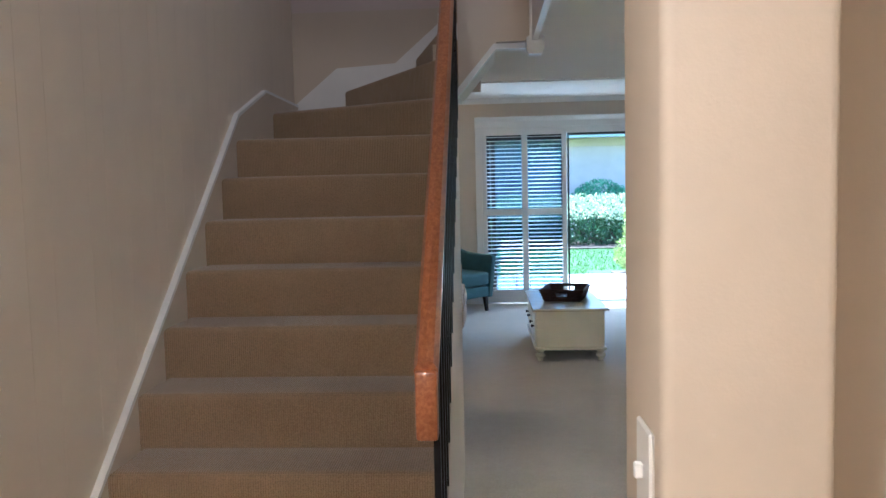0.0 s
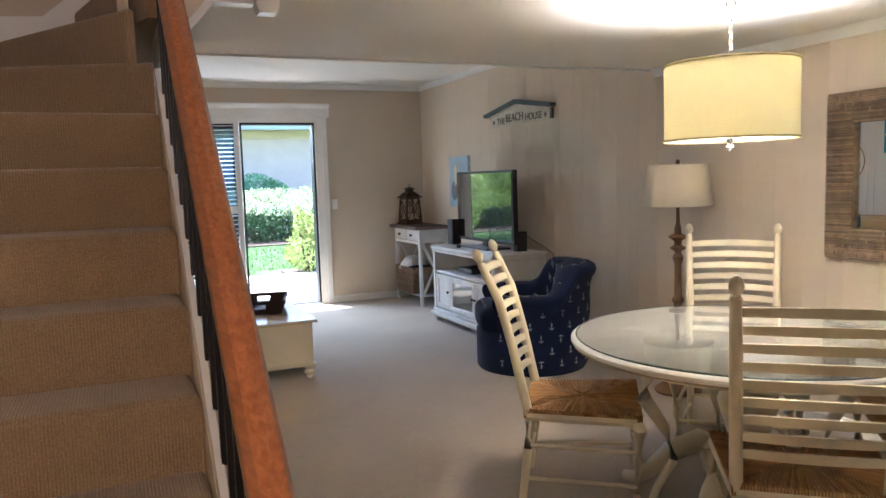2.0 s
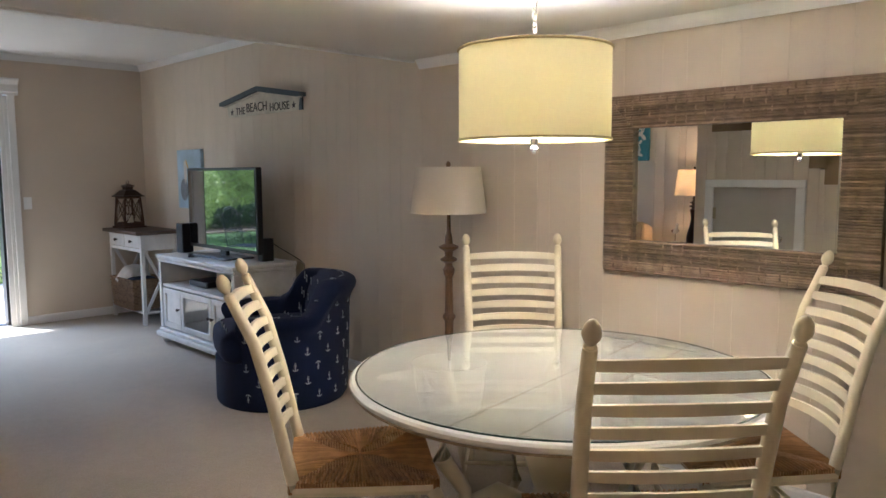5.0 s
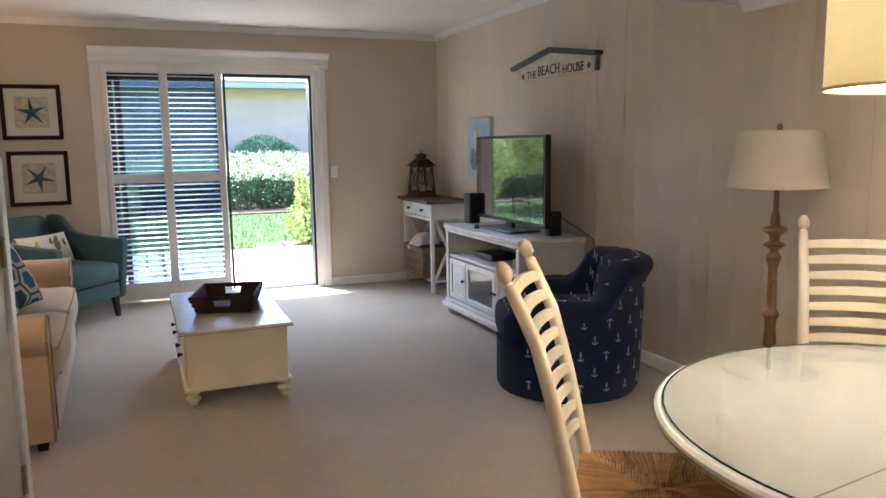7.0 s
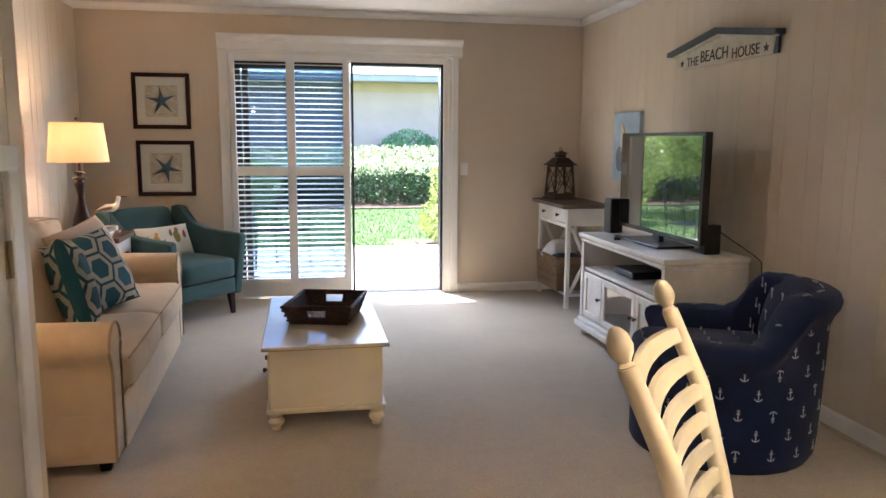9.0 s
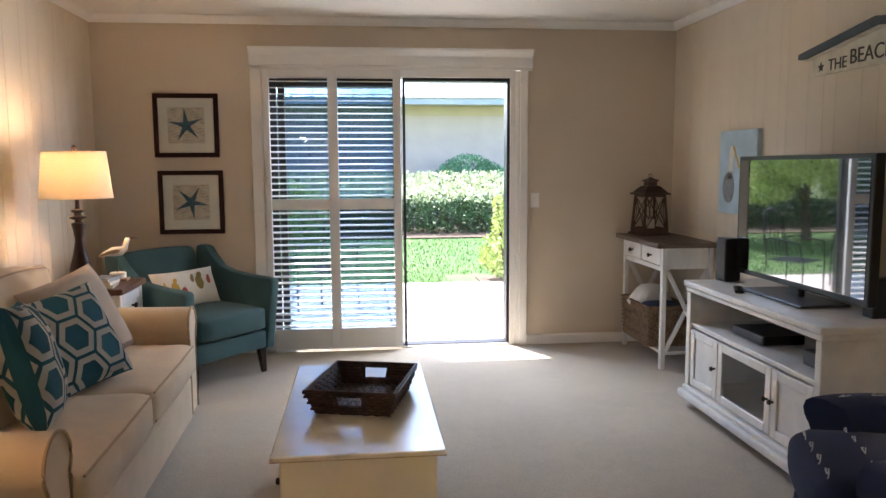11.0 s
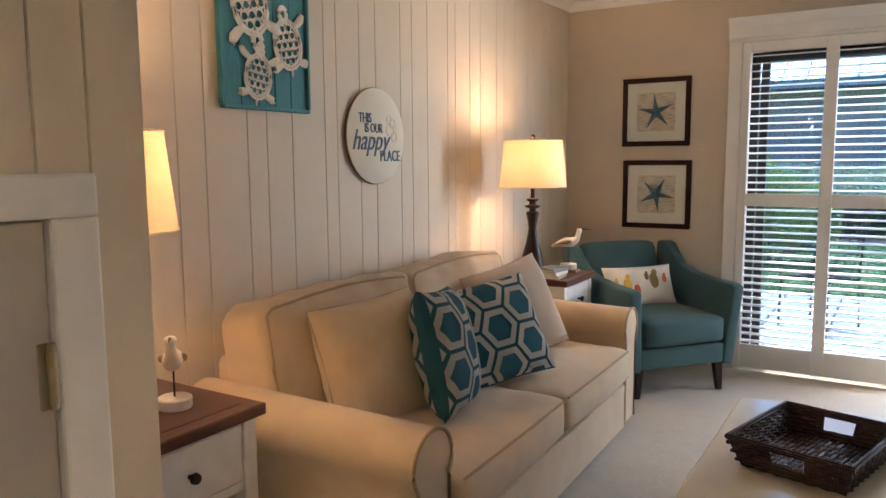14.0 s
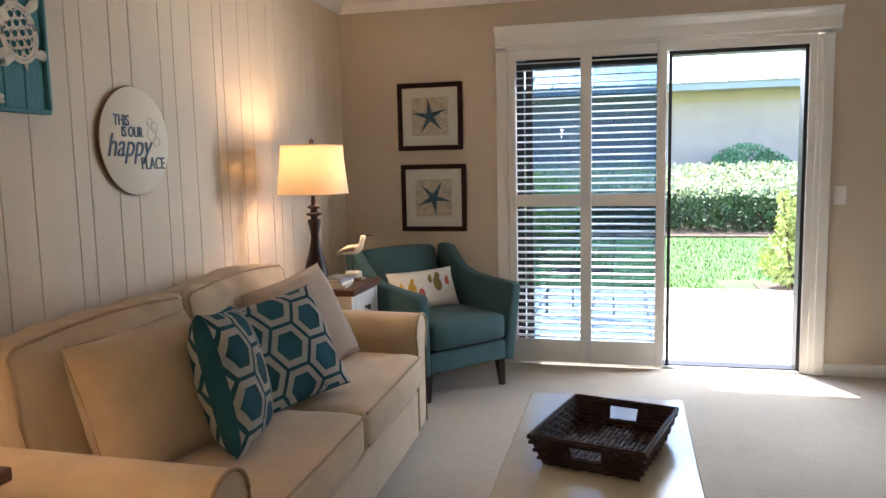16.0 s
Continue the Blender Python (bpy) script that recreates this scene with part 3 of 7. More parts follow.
# ---- sliding door with its casing ----
door = tagged(new("door_1"), "open sliding patio door in a white casing", "sliding door", kind="structure")
part("side_casing", box(0.003, 0.0845, YN - 0.03, YN + 0.011, 0, 2.12, 0.003), M_TRIM, door)
part("side_casing", box(1.995, 2.055, YN - 0.03, YN + 0.012, 0, 2.12, 0.003), M_TRIM, door)
part("casing_bead", box(1.965, 1.995, YN - 0.012, YN + 0.012, 0, 2.10, 0.003), M_TRIM, door)
part("jamb", box(1.925, 1.965, YN - 0.004, YN + 0.15, 0, 2.12), M_TRIM, door)
part("casing_bead", box(0.0855, 0.125, YN - 0.011, YN + 0.0, 0, 2.10, 0.002), M_TRIM, door)
part("jamb", box(0.085, 0.125, YN + 0.002, YN + 0.15, 0, 2.12), M_TRIM, door)
part("head_jamb", box(0.125, 1.925, YN + 0.0, YN + 0.15, 2.05, 2.12), M_TRIM, door)
bm = bmesh.new()
hp = [(0, 2.105), (0.03, 2.105), (0.03, 2.125), (0.038, 2.13), (0.038, 2.195), (0.045, 2.205), (0.062, 2.22), (0.075, 2.235), (0.08, 2.252), (0, 2.252)]
add_prism(bm, [(-u, z) for u, z in hp], 0.0, 2.087, Matrix.Translation((0, YN, 0)) @ Matrix.Rotation(radians(-90), 4, 'Z') @ Matrix.Scale(-1, 4, (1, 0, 0)))
bmesh.ops.recalc_face_normals(bm, faces=bm.faces[:])
part("cornice", bm, M_TRIM, door, "white moulded cornice board")
part("threshold", box(0.125, 1.925, YN - 0.01, YN + 0.16, -0.02, 0.012, 0.004), M_STONE, door, "grey metal track sill")


def door_leaf(name, x0, x1, y, label):
    leaf = part(name, box(x0, x0 + 0.05, y - 0.02, y + 0.02, 0.02, 2.045, 0.003), M_BLACKF, door, label)
    part("stile", box(x1 - 0.05, x1, y - 0.02, y + 0.02, 0.02, 2.045, 0.003), M_BLACKF, leaf)
    part("top_rail", box(x0 + 0.05, x1 - 0.05, y - 0.018, y + 0.018, 1.985, 2.045, 0.003), M_BLACKF, leaf)
    part("bottom_rail", box(x0 + 0.05, x1 - 0.05, y - 0.018, y + 0.018, 0.02, 0.10, 0.003), M_BLACKF, leaf)
    p = part("pane", box(x0 + 0.05, x1 - 0.05, y - 0.003, y + 0.003, 0.10, 1.985), M_DGLASS, leaf, "clear glass pane")
    p.visible_shadow = False


door_leaf("glass_leaf", 0.126, 1.085, YN + 0.10, "black metal framed glass leaf")
door_leaf("glass_leaf", 0.19, 1.10, YN + 0.055, "black metal framed glass leaf slid open")
part("floor_track", box(0.126, 1.924, YN + 0.03, YN + 0.145, 0.0, 0.019, 0.002), M_BLACKF, door, "black metal floor track")
part("screen_frame", box(1.108, 1.128, YN + 0.02, YN + 0.035, 0.015, 2.05), M_BLACKF, door, "thin black track frame")
part("screen_frame", box(1.903, 1.924, YN + 0.02, YN + 0.14, 0.015, 2.05), M_BLACKF, door, "thin black track frame")
part("screen_frame", box(1.128, 1.903, YN + 0.02, YN + 0.14, 2.025, 2.05), M_BLACKF, door, "thin black track frame")

shutter = tagged(new("shutter_panel"), "white louvered shutter panel hanging before the glass", "shutter", kind="structure")
SY = YN - 0.018
sx = (0.088, 0.137, 0.557, 0.628, 1.035, 1.092)
for i, (a, b) in enumerate(((sx[0], sx[1]), (sx[2], sx[3]), (sx[4], sx[5]))):
    part("stile", box(a, b, SY - 0.026, SY + 0.004, 0.02, 2.10, 0.003), M_TRIM, shutter)
for a, b in ((sx[1], sx[2]), (sx[3], sx[4])):
    for z0, z1 in ((0.02, 0.175), (1.075, 1.155), (2.035, 2.10)):
        part("rail", box(a, b, SY - 0.024, SY + 0.002, z0, z1, 0.002), M_TRIM, shutter)
slat_me = {}
for a, b in ((sx[1], sx[2]), (sx[3], sx[4])):
    bm = bmesh.new()
    add_lathe(bm, [(0.5, -(b - a) / 2 + 0.002), (0.5, (b - a) / 2 - 0.002)], 8, Matrix.Rotation(radians(12), 4, 'X') @ Matrix.Diagonal((1, 0.046, 0.0075, 1)) @ Matrix.Rotation(radians(90), 4, 'Y'))
    me = finish(bm, M_TRIM, "slat", True)
    for z0, z1, k in ((0.175, 1.075, 19), (1.155, 2.035, 19)):
        for i in range(k):
            o = new("slat", me)
            o.parent = shutter
            o.location = ((a + b) / 2, SY - 0.011, z0 + (i + 0.5) * (z1 - z0) / k)

# ---- closet door ----
closet = tagged(new("door_2"), "low painted closet door under the stairs, shut", "closet door", kind="structure")
part("leaf", box(XB - 0.045, XB + 0.006, D0 + 0.003, D1 - 0.003, 0.02, DH - 0.004, 0.002), M_DOORP, closet)
tw = 0.077
part("side_casing", box(XB - 0.012, XB + 0.022, D1, D1 + tw, 0, DH, 0.006, 2), M_TRIM, closet)
part("side_casing", box(XB - 0.012, XB + 0.022, D0 - tw, D0, 0, DH, 0.006, 2), M_TRIM, closet)
part("head_casing", box(XB - 0.012, XB + 0.0225, D0 - tw, D1 + tw, DH, DH + tw * 0.85, 0.006, 2), M_TRIM, closet)
for z in (1.06, 0.30):
    h = part("hinge", box(XB + 0.004, XB + 0.0095, D1 - 0.026, D1 - 0.001, z - 0.050, z + 0.050, 0.001), M_BRASS, closet, "worn brass hinge")
    part("pin", lathe([(0.006, -0.05), (0.006, 0.05)], 10, Matrix.Translation((XB + 0.0135, D1 - 0.008, z))), M_BRASS, h, smooth=True)
    for dz in (-0.030, 0.0, 0.030):
        part("knuckle", lathe([(0.0075, dz - 0.014), (0.0075, dz + 0.014)], 10, Matrix.Translation((XB + 0.0135, D1 - 0.008, z))), M_BRASS, h, smooth=True)
kn = part("knob", lathe([(0.028, 0.0), (0.030, 0.004), (0.011, 0.010), (0.010, 0.022), (0.024, 0.032), (0.027, 0.046), (0.022, 0.056), (0.0, 0.058)], 16, Matrix.Translation((XB + 0.005, D0 + 0.125, 0.86)) @ Matrix.Rotation(radians(90), 4, 'Y')), M_CHROME, closet, "chrome door knob", True)

# ---- switches ----
def switch(name, m, gangs, label):
    s = tagged(new(name), label, "light switch")
    s.matrix_basis = m
    w = 0.07 + 0.045 * (gangs - 1)
    part("plate", box(-w / 2, w / 2, -0.006, 0, -0.057, 0.057, 0.003), M_TRIM, s)
    for i in range(gangs):
        x = (i - (gangs - 1) / 2) * 0.046
        part("toggle", box(x - 0.005, x + 0.005, -0.016, -0.006, -0.004, 0.014, 0.002), M_TRIM, s)


switch("light_switch", pose(2.118, YN, 1.13), 1, "white plastic switch plate beside the patio door")
switch("light_switch", pose(0.289, 0.785, 1.03, 0, 0, -90), 1, "white plastic switch plate on the wall end")
sw = tagged(new("light_switch"), "white plate with two small switches, entry wall", "light switch")
sw.matrix_basis = pose(0.512, 1.06, 0.99)
part("plate", box(-0.036, 0.036, -0.006, 0, -0.065, 0.065, 0.003), M_TRIM, sw)
for z in (-0.028, 0.026):
    part("toggle", box(-0.014, 0.014, -0.010, -0.006, z - 0.008, z + 0.008, 0.002), M_TRIM, sw)

# ---- stairs ----
stairs = tagged(new("stairs"), "carpeted stairs that wind to the right at the top", "stairs", kind="structure")
SX0, SX1 = -1.026, -0.03


def tread(name, poly, z0, z1, m=None):
    """A carpeted step: polygon on the plan, with a rounded edge on top."""
    bm = bmesh.new()
    lo = [bm.verts.new((x, y, z0)) for x, y in poly]
    hi = [bm.verts.new((x, y, z1)) for x, y in poly]
    k = len(poly)
    bm.faces.new(list(reversed(lo)))
    bm.faces.new(hi)
    for i in range(k):
        j = (i + 1) % k
        bm.faces.new((lo[i], lo[j], hi[j], hi[i]))
    top = [e for e in bm.edges if e.verts[0] in hi and e.verts[1] in hi]
    bmesh.ops.bevel(bm, geom=top, offset=0.022, segments=4, profile=0.5, affect='EDGES', clamp_overlap=True)
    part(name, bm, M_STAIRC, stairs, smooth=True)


for k in range(1, 10):
    y = 2.069 + (k - 3) * 0.215
    y1 = y + 0.26 if k < 9 else y + 0.20
    tread("step", [(SX0, y), (SX1, y), (SX1, y1), (SX0, y1)], max(0, 0.18 * k - 0.30), 0.18 * k)
NW = (SX1, 3.53)
tread("winder_step", [(SX0, 3.55), (NW[0], 3.52), (NW[0], 3.60), (-0.60, 4.54), (SX0, 4.54)], 1.45, 1.62)
tread("winder_step", [(SX0, 3.98), (NW[0], 3.52), (-0.025, 3.62), (-0.55, 4.54), (SX0, 4.54)], 1.60, 1.81)
tread("winder_step", [(-0.73, 4.54), (-0.105, 3.55), (-0.08, 3.55), (-0.08, 4.54)], 1.78, 1.99)
tread("winder_step", [(-0.29, 4.54), (-0.04, 3.54), (0.1, 3.54), (0.1, 4.54)], 1.96, 2.18)
for k in range(6):
    x = -0.02 + 0.21 * k
    tread("step", [(x, 3.50), (x + 0.26, 3.50), (x + 0.26, 4.54), (x, 4.54)], 2.14 + 0.18 * k, 2.36 + 0.18 * k)
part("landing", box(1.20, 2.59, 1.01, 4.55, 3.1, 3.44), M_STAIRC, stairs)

# skirt board on the wall, with a bright top edge
rot_y = Matrix.Rotation(radians(90), 4, 'Z')  # turns x,z profiles to y,z at -x
sk = [(1.477, 0.0), (3.415, 1.728), (3.873, 1.90), (4.545, 1.90), (4.545, 1.0), (3.0, 0.9), (2.0, 0.0)]
part("skirt_board", prism(sk, 1.0265, 1.048, rot_y), M_WALL, stairs, "wall-coloured skirt board along the wall")
edge = [(1.477, 0.001), (3.415, 1.729), (3.873, 1.901), (4.545, 1.901), (4.545, 1.914), (3.871, 1.914), (3.406, 1.742), (1.457, 0.001)]
part("skirt_cap", prism(edge, 1.024, 1.048, rot_y), M_TRIM, stairs, "thin white edge on the skirt board")
part("skirt_board", prism([(-1.05, 1.6), (-1.05, 1.91), (-0.78, 2.13), (-0.42, 2.15), (-0.22, 2.32), (1.2, 3.52), (1.2, 3.0), (0, 2.0)], 4.545, 4.56), M_TRIM, stairs, "white skirt board on the back wall")
# stringer cap below the balusters
cap = [(y_a - 0.02, z_nose(y_a) + 0.03), (3.47, z_nose(3.47) + 0.03), (3.47, z_nose(3.47) + 0.075), (y_a - 0.02, z_nose(y_a) + 0.075)]
part("stringer_cap", prism(cap, 0.0125, 0.0295, rot_y), M_TRIM, stairs, "white painted stringer cap")
# upper stringer, its soffit and the trim under it
part("upper_stringer", prism([(0.0, 1.832), (0.18, 2.04), (0.34, 2.04), (0.34, 2.45), (0.5, 2.75), (1.2, 3.35), (1.2, 3.6), (0.0, 2.57)], 3.455, 3.50), M_WALL, stairs)
part("upper_soffit", prism([(0.0, 1.835), (0.175, 2.045), (0.175, 2.069), (0.0, 2.069)], 3.501, 4.05), M_CEIL, stairs)
part("stringer_trim", prism([(-0.01, 1.785), (0.175, 2.005), (0.31, 2.005), (0.31, 2.03), (0.165, 2.03), (-0.01, 1.825)], 3.44, 3.50), M_TRIM, stairs, "white strip under the upper stringer")
struct("opening_trim", box(WX - 0.02, WX + 0.006, 1.70, 3.42, ZD - 0.035, ZD + 0.36), M_TRIM, "white board on the edge of the stair opening")
part("newel_drop", prism([(0.325, 1.975), (0.385, 1.975), (0.395, 2.0), (0.395, 2.05), (0.38, 2.06), (0.38, 3.4), (0.33, 3.4), (0.33, 2.06), (0.315, 2.05), (0.315, 2.0)], 3.42, 3.49), M_TRIM, stairs, "white painted newel post with a drop")
for i in range(7):
    x = 0.0 + i * 0.14
    part("baluster", box(x - 0.008, x + 0.008, 3.47, 3.486, 2.45 + x * 0.86, 3.3 + x * 0.86), M_IRON, stairs, "thin black iron baluster")
part("upper_handrail", prism([(-0.08, 3.22), (1.2, 4.32), (1.2, 4.38), (-0.08, 3.28)], 3.455, 3.50), M_RAILW, stairs, "orange-brown wooden handrail")

rail = tagged(new("stair_railing"), "stair railing: orange-brown wooden handrail on black iron balusters", "railing")
RX = -0.027
zr = lambda y: 0.945 + (y - 1.62) * SL
bm = bmesh.new()
prof = [(-0.027, -0.030), (0.027, -0.030), (0.028, 0.004), (0.018, 0.024), (0.0, 0.031), (-0.018, 0.024), (-0.028, 0.004)]
a = [bm.verts.new((RX + u, 1.62 - 0.5 * v, zr(1.62) + v)) for u, v in prof]
b = [bm.verts.new((RX + u, 3.452, zr(3.452) + v * 1.3)) for u, v in prof]
for i in range(7):
    j = (i + 1) % 7
    bm.faces.new((a[i], a[j], b[j], b[i]))
bm.faces.new(a)
bm.faces.new(list(reversed(b)))
bmesh.ops.recalc_face_normals(bm, faces=bm.faces[:])
part("handrail", bm, M_RAILW, rail, "orange-brown wooden handrail")
part("end_block", box(RX - 0.026, RX + 0.026, 1.600, 1.645, zr(1.62) - 0.155, zr(1.62) + 0.005, 0.008, 2), M_RAILW, rail, "turned-down wooden rail end", True)
bal = finish(box(-0.008, 0.008, -0.008, 0.008, 0, 1), M_IRON, "baluster")
y = 1.67
while y < 3.44:
    o = new("baluster", bal)
    o.parent = rail
    z0, z1 = z_nose(y) + 0.076, zr(y) - 0.03
    o.matrix_basis = pose(RX + 0.018, y, z0) @ Matrix.Diagonal((1, 1, z1 - z0, 1))
    y += 0.105
# ---- dining corner ----
Z0 = 0.001


def turned(h, r, n=3):
    """A simple turned profile with n beads."""
    pts = [(r * 0.8, 0)]
    for i in range(n):
        z = h * (i + 0.5) / n
        pts += [(r * 0.7, z - h * 0.3 / n), (r, z), (r * 0.7, z + h * 0.3 / n)]
    return pts + [(r * 0.8, h)]


def dining_chair():
    c = thing("dining_chair", 0, 0, 0, 0, "cream ladder-back chair with rush seat at the round table", "chair", "chairs round the table")
    SH, W0, W1, DP = 0.415, 0.21, 0.255, 0.44   # seat height, half widths behind and in front, depth; it faces +y
    top_y, top_z = -0.175, 1.022
    # back posts, which lean back above the seat
    for s in (-1, 1):
        pts = [(s * W0, 0.0 - 0.03, 0), (s * W0, 0.0, 0.25), (s * W0, 0, SH), (s * (W0 + 0.005), -0.055, 0.68), (s * (W0 + 0.01), -0.105, 0.87), (s * (W0 + 0.015), top_y, top_z)]
        part("back_leg", tube(pts, [0.016, 0.019, 0.021, 0.020, 0.019, 0.017], 10), M_CHAIRP, c, smooth=True)
        fin = lathe([(0.012, 0), (0.015, 0.004), (0.010, 0.010), (0.019, 0.024), (0.022, 0.036), (0.018, 0.054), (0.010, 0.066), (0.0, 0.070)], 12,
                    Matrix.Translation((s * (W0 + 0.015), top_y, top_z - 0.002)) @ Matrix.Rotation(radians(20), 4, 'X'))
        part("finial", fin, M_CHAIRP, c, smooth=True)
        lg = [(s * W1, DP, SH - 0.035), (s * (W1 + 0.012), DP + 0.012, 0.36), (s * W1, DP + 0.004, 0.22), (s * (W1 - 0.012), DP - 0.006, 0.09), (s * (W1 + 0.004), DP + 0.012, 0.0)]
        part("front_leg", tube(lg, [0.026, 0.025, 0.018, 0.014, 0.017], 10), M_CHAIRP, c, smooth=True)

    def lean(z):
        zs, ys = (SH, 0.68, 0.87, top_z), (0, -0.055, -0.105, top_y)
        return float(np.interp(z, zs, ys))

    for i in range(9):
        z = 0.520 + i * 0.0570
        w = W0 + 0.02 * (z - SH) / 0.6 - 0.012
        bm = bmesh.new()
        n, rows = 8, []
        for k in range(n + 1):
            u = 2 * k / n - 1
            x, bow = u * w, -0.030 * (1 - u * u)
            hh = 0.0135 + 0.002 * (1 - u * u)
            rise = 0.006 * (1 - u * u)
            rows.append([bm.verts.new((x, lean(z + dz) + bow + dy, z + dz + rise)) for dy, dz in ((-0.006, -hh), (0.006, -hh), (0.007, hh), (-0.005, hh))])
        for p, q in zip(rows, rows[1:]):
            for k in range(4):
                j = (k + 1) % 4
                bm.faces.new((p[k], p[j], q[j], q[k]))
        bm.faces.new(list(reversed(rows[0])))
        bm.faces.new(rows[-1])
        bmesh.ops.recalc_face_normals(bm, faces=bm.faces[:])
        part("slat", bm, M_CHAIRP, c, smooth=True)
    # seat frame and the rush, woven in four quarters
    bm = bmesh.new()
    for p, q in (((-W0, 0), (W0, 0)), ((-W1, DP), (W1, DP)), ((-W0, 0), (-W1, DP)), ((W0, 0), (W1, DP))):
        add_tube(bm, [(p[0], p[1], SH - 0.028), (q[0], q[1], SH - 0.028)], 0.021, 8)
    part("seat_frame", bm, M_CHAIRP, c)
    bm = bmesh.new()
    mid = bm.verts.new((0, DP * 0.5, SH - 0.006))
    out = [(-W0 - 0.015, -0.015), (W0 + 0.015, -0.015), (W1 + 0.015, DP + 0.02), (-W1 - 0.015, DP + 0.02)]
    n = 10
    ring, ringb = [], []
    for a, b in zip(out, out[1:] + out[:1]):
        for k in range(n):
            t = k / n
            ring.append(bm.verts.new((a[0] + (b[0] - a[0]) * t, a[1] + (b[1] - a[1]) * t, SH + 0.006 * (1 if k == 0 else 0) + 0.002)))
            ringb.append(bm.verts.new((ring[-1].co.x * 0.985, ring[-1].co.y, SH - 0.035)))
    inner = []
    for v in ring:
        inner.append(bm.verts.new((v.co.x * 0.5, DP / 2 + (v.co.y - DP / 2) * 0.5, SH + 0.004)))
    m = len(ring)
    for i in range(m):
        j = (i + 1) % m
        bm.faces.new((ring[i], ring[j], inner[j], inner[i]))
        bm.faces.new((inner[i], inner[j], mid))
        bm.faces.new((ringb[i], ringb[j], ring[j], ring[i]))
    bm.faces.new(list(reversed(ringb)))
    bmesh.ops.recalc_face_normals(bm, faces=bm.faces[:])
    seat = part("seat", bm, M_RUSH, c, "golden brown woven rush seat", smooth=False)
    # woven strands that run square to each rail
    bm = bmesh.new()
    for q in range(4):
        a, b = Vector((*out[q], 0)), Vector((*out[(q + 1) % 4], 0))
        ctr = Vector((0, DP / 2, 0))
        kk = 32
        for i in range(1, kk):
            t = i / kk
            e = a.lerp(b, t)
            s = 1 - abs(2 * t - 1)
            f = e.lerp((a.lerp(b, 0.5)).lerp(ctr, 1.0) + (a.lerp(b, t) - a.lerp(b, 0.5)) * (1 - s) * 1.0, s * 0.98)
            if (f - e).length > 0.01:
                add_tube(bm, [(e.x, e.y, SH + 0.003), ((e.x + f.x) / 2, (e.y + f.y) / 2, SH + 0.007), (f.x, f.y, SH + 0.003)], 0.0048, 5)
    part("rush_weave", bm, M_RUSHS, seat, kind="stuff")
    for s in (-1, 1):
        for z in (0.12, 0.26):
            part("stretcher", tube([(s * W0, -0.01, z), (s * (W1 - 0.008), DP, z)], 0.009, 8), M_CHAIRP, c, smooth=True)
    part("stretcher", tube([(-W1, DP, 0.17), (0, DP + 0.004, 0.165), (W1, DP, 0.17)], [0.008, 0.012, 0.008], 8), M_CHAIRP, c, smooth=True)
    part("stretcher", tube([(-W0, -0.008, 0.17), (W0, -0.008, 0.17)], 0.009, 8), M_CHAIRP, c, smooth=True)
    return c


def facing(px, py, tx, ty):
    return math.degrees(math.atan2(ty - py, tx - px)) - 90


chair = dining_chair()
# each: where the back rests at its top, and the way the seat faces
TC = (2.03, 2.86)
SPOTS = [((1.549, 2.136), (0.66, 0.75)), ((1.305, 3.63), (0.81, -0.58)), ((2.87, 3.78), (-0.70, -0.70)), ((2.93, 2.24), (-0.74, 0.67))]
for i, ((mx, my), (dx, dy)) in enumerate(SPOTS):
    d = Vector((dx, dy)).normalized()
    bx, by = mx + d.x * 0.175, my + d.y * 0.175
    m = pose(bx, by, Z0, 0, 0, math.degrees(math.atan2(d.y, d.x)) - 90)
    if i == 0:
        chair.matrix_basis = m
    else:
        copy_thing(chair, m)

table = thing("dining_table", TC[0], TC[1], Z0, 0, "round cream pedestal table with a glass cover, among four chairs", "dining table")
TH, TR = 0.735, 0.68
part("tabletop", lathe([(TR - 0.10, TH - 0.042), (TR - 0.03, TH - 0.040), (TR - 0.012, TH - 0.030), (TR - 0.016, TH - 0.024), (TR, TH - 0.018), (TR, TH - 0.008), (TR - 0.008, TH - 0.001), (0, TH)], 72), M_TTOP, table, "round cream tabletop with a moulded edge", True)
part("edge_line", lathe([(TR - 0.018, TH - 0.034), (TR - 0.008, TH - 0.033), (TR - 0.008, TH - 0.028), (TR - 0.018, TH - 0.027)], 72), M_RUB, table, "rubbed brown line along the edge")
gl = part("glass_cover", lathe([(0.0, TH + 0.0015), (TR - 0.026, TH + 0.0015), (TR - 0.021, TH + 0.004), (TR - 0.026, TH + 0.0085), (0, TH + 0.0085)], 72), M_GLASS, table, "clear glass cover with a dark green edge", True)
gl.visible_shadow = False
part("glass_edge", tube([((TR - 0.021) * math.cos(a * math.pi / 36), (TR - 0.021) * math.sin(a * math.pi / 36), TH + 0.004) for a in range(72)], 0.0025, 6, True), mat("glass_rim_green", (0.02, 0.05, 0.04), 0.15), table, "dark green glass rim")
part("apron", lathe([(0.50, TH - 0.09), (0.52, TH - 0.085), (0.52, TH - 0.042), (0.50, TH - 0.04)], 48), M_CREAM, table, smooth=True)
part("pedestal", lathe([(0.17, 0.20), (0.18, 0.24), (0.10, 0.28), (0.075, 0.34), (0.10, 0.42), (0.115, 0.48), (0.085, 0.55), (0.07, 0.60), (0.12, 0.64), (0.20, TH - 0.045)], 32), M_CREAM, table, "turned cream pedestal", True)
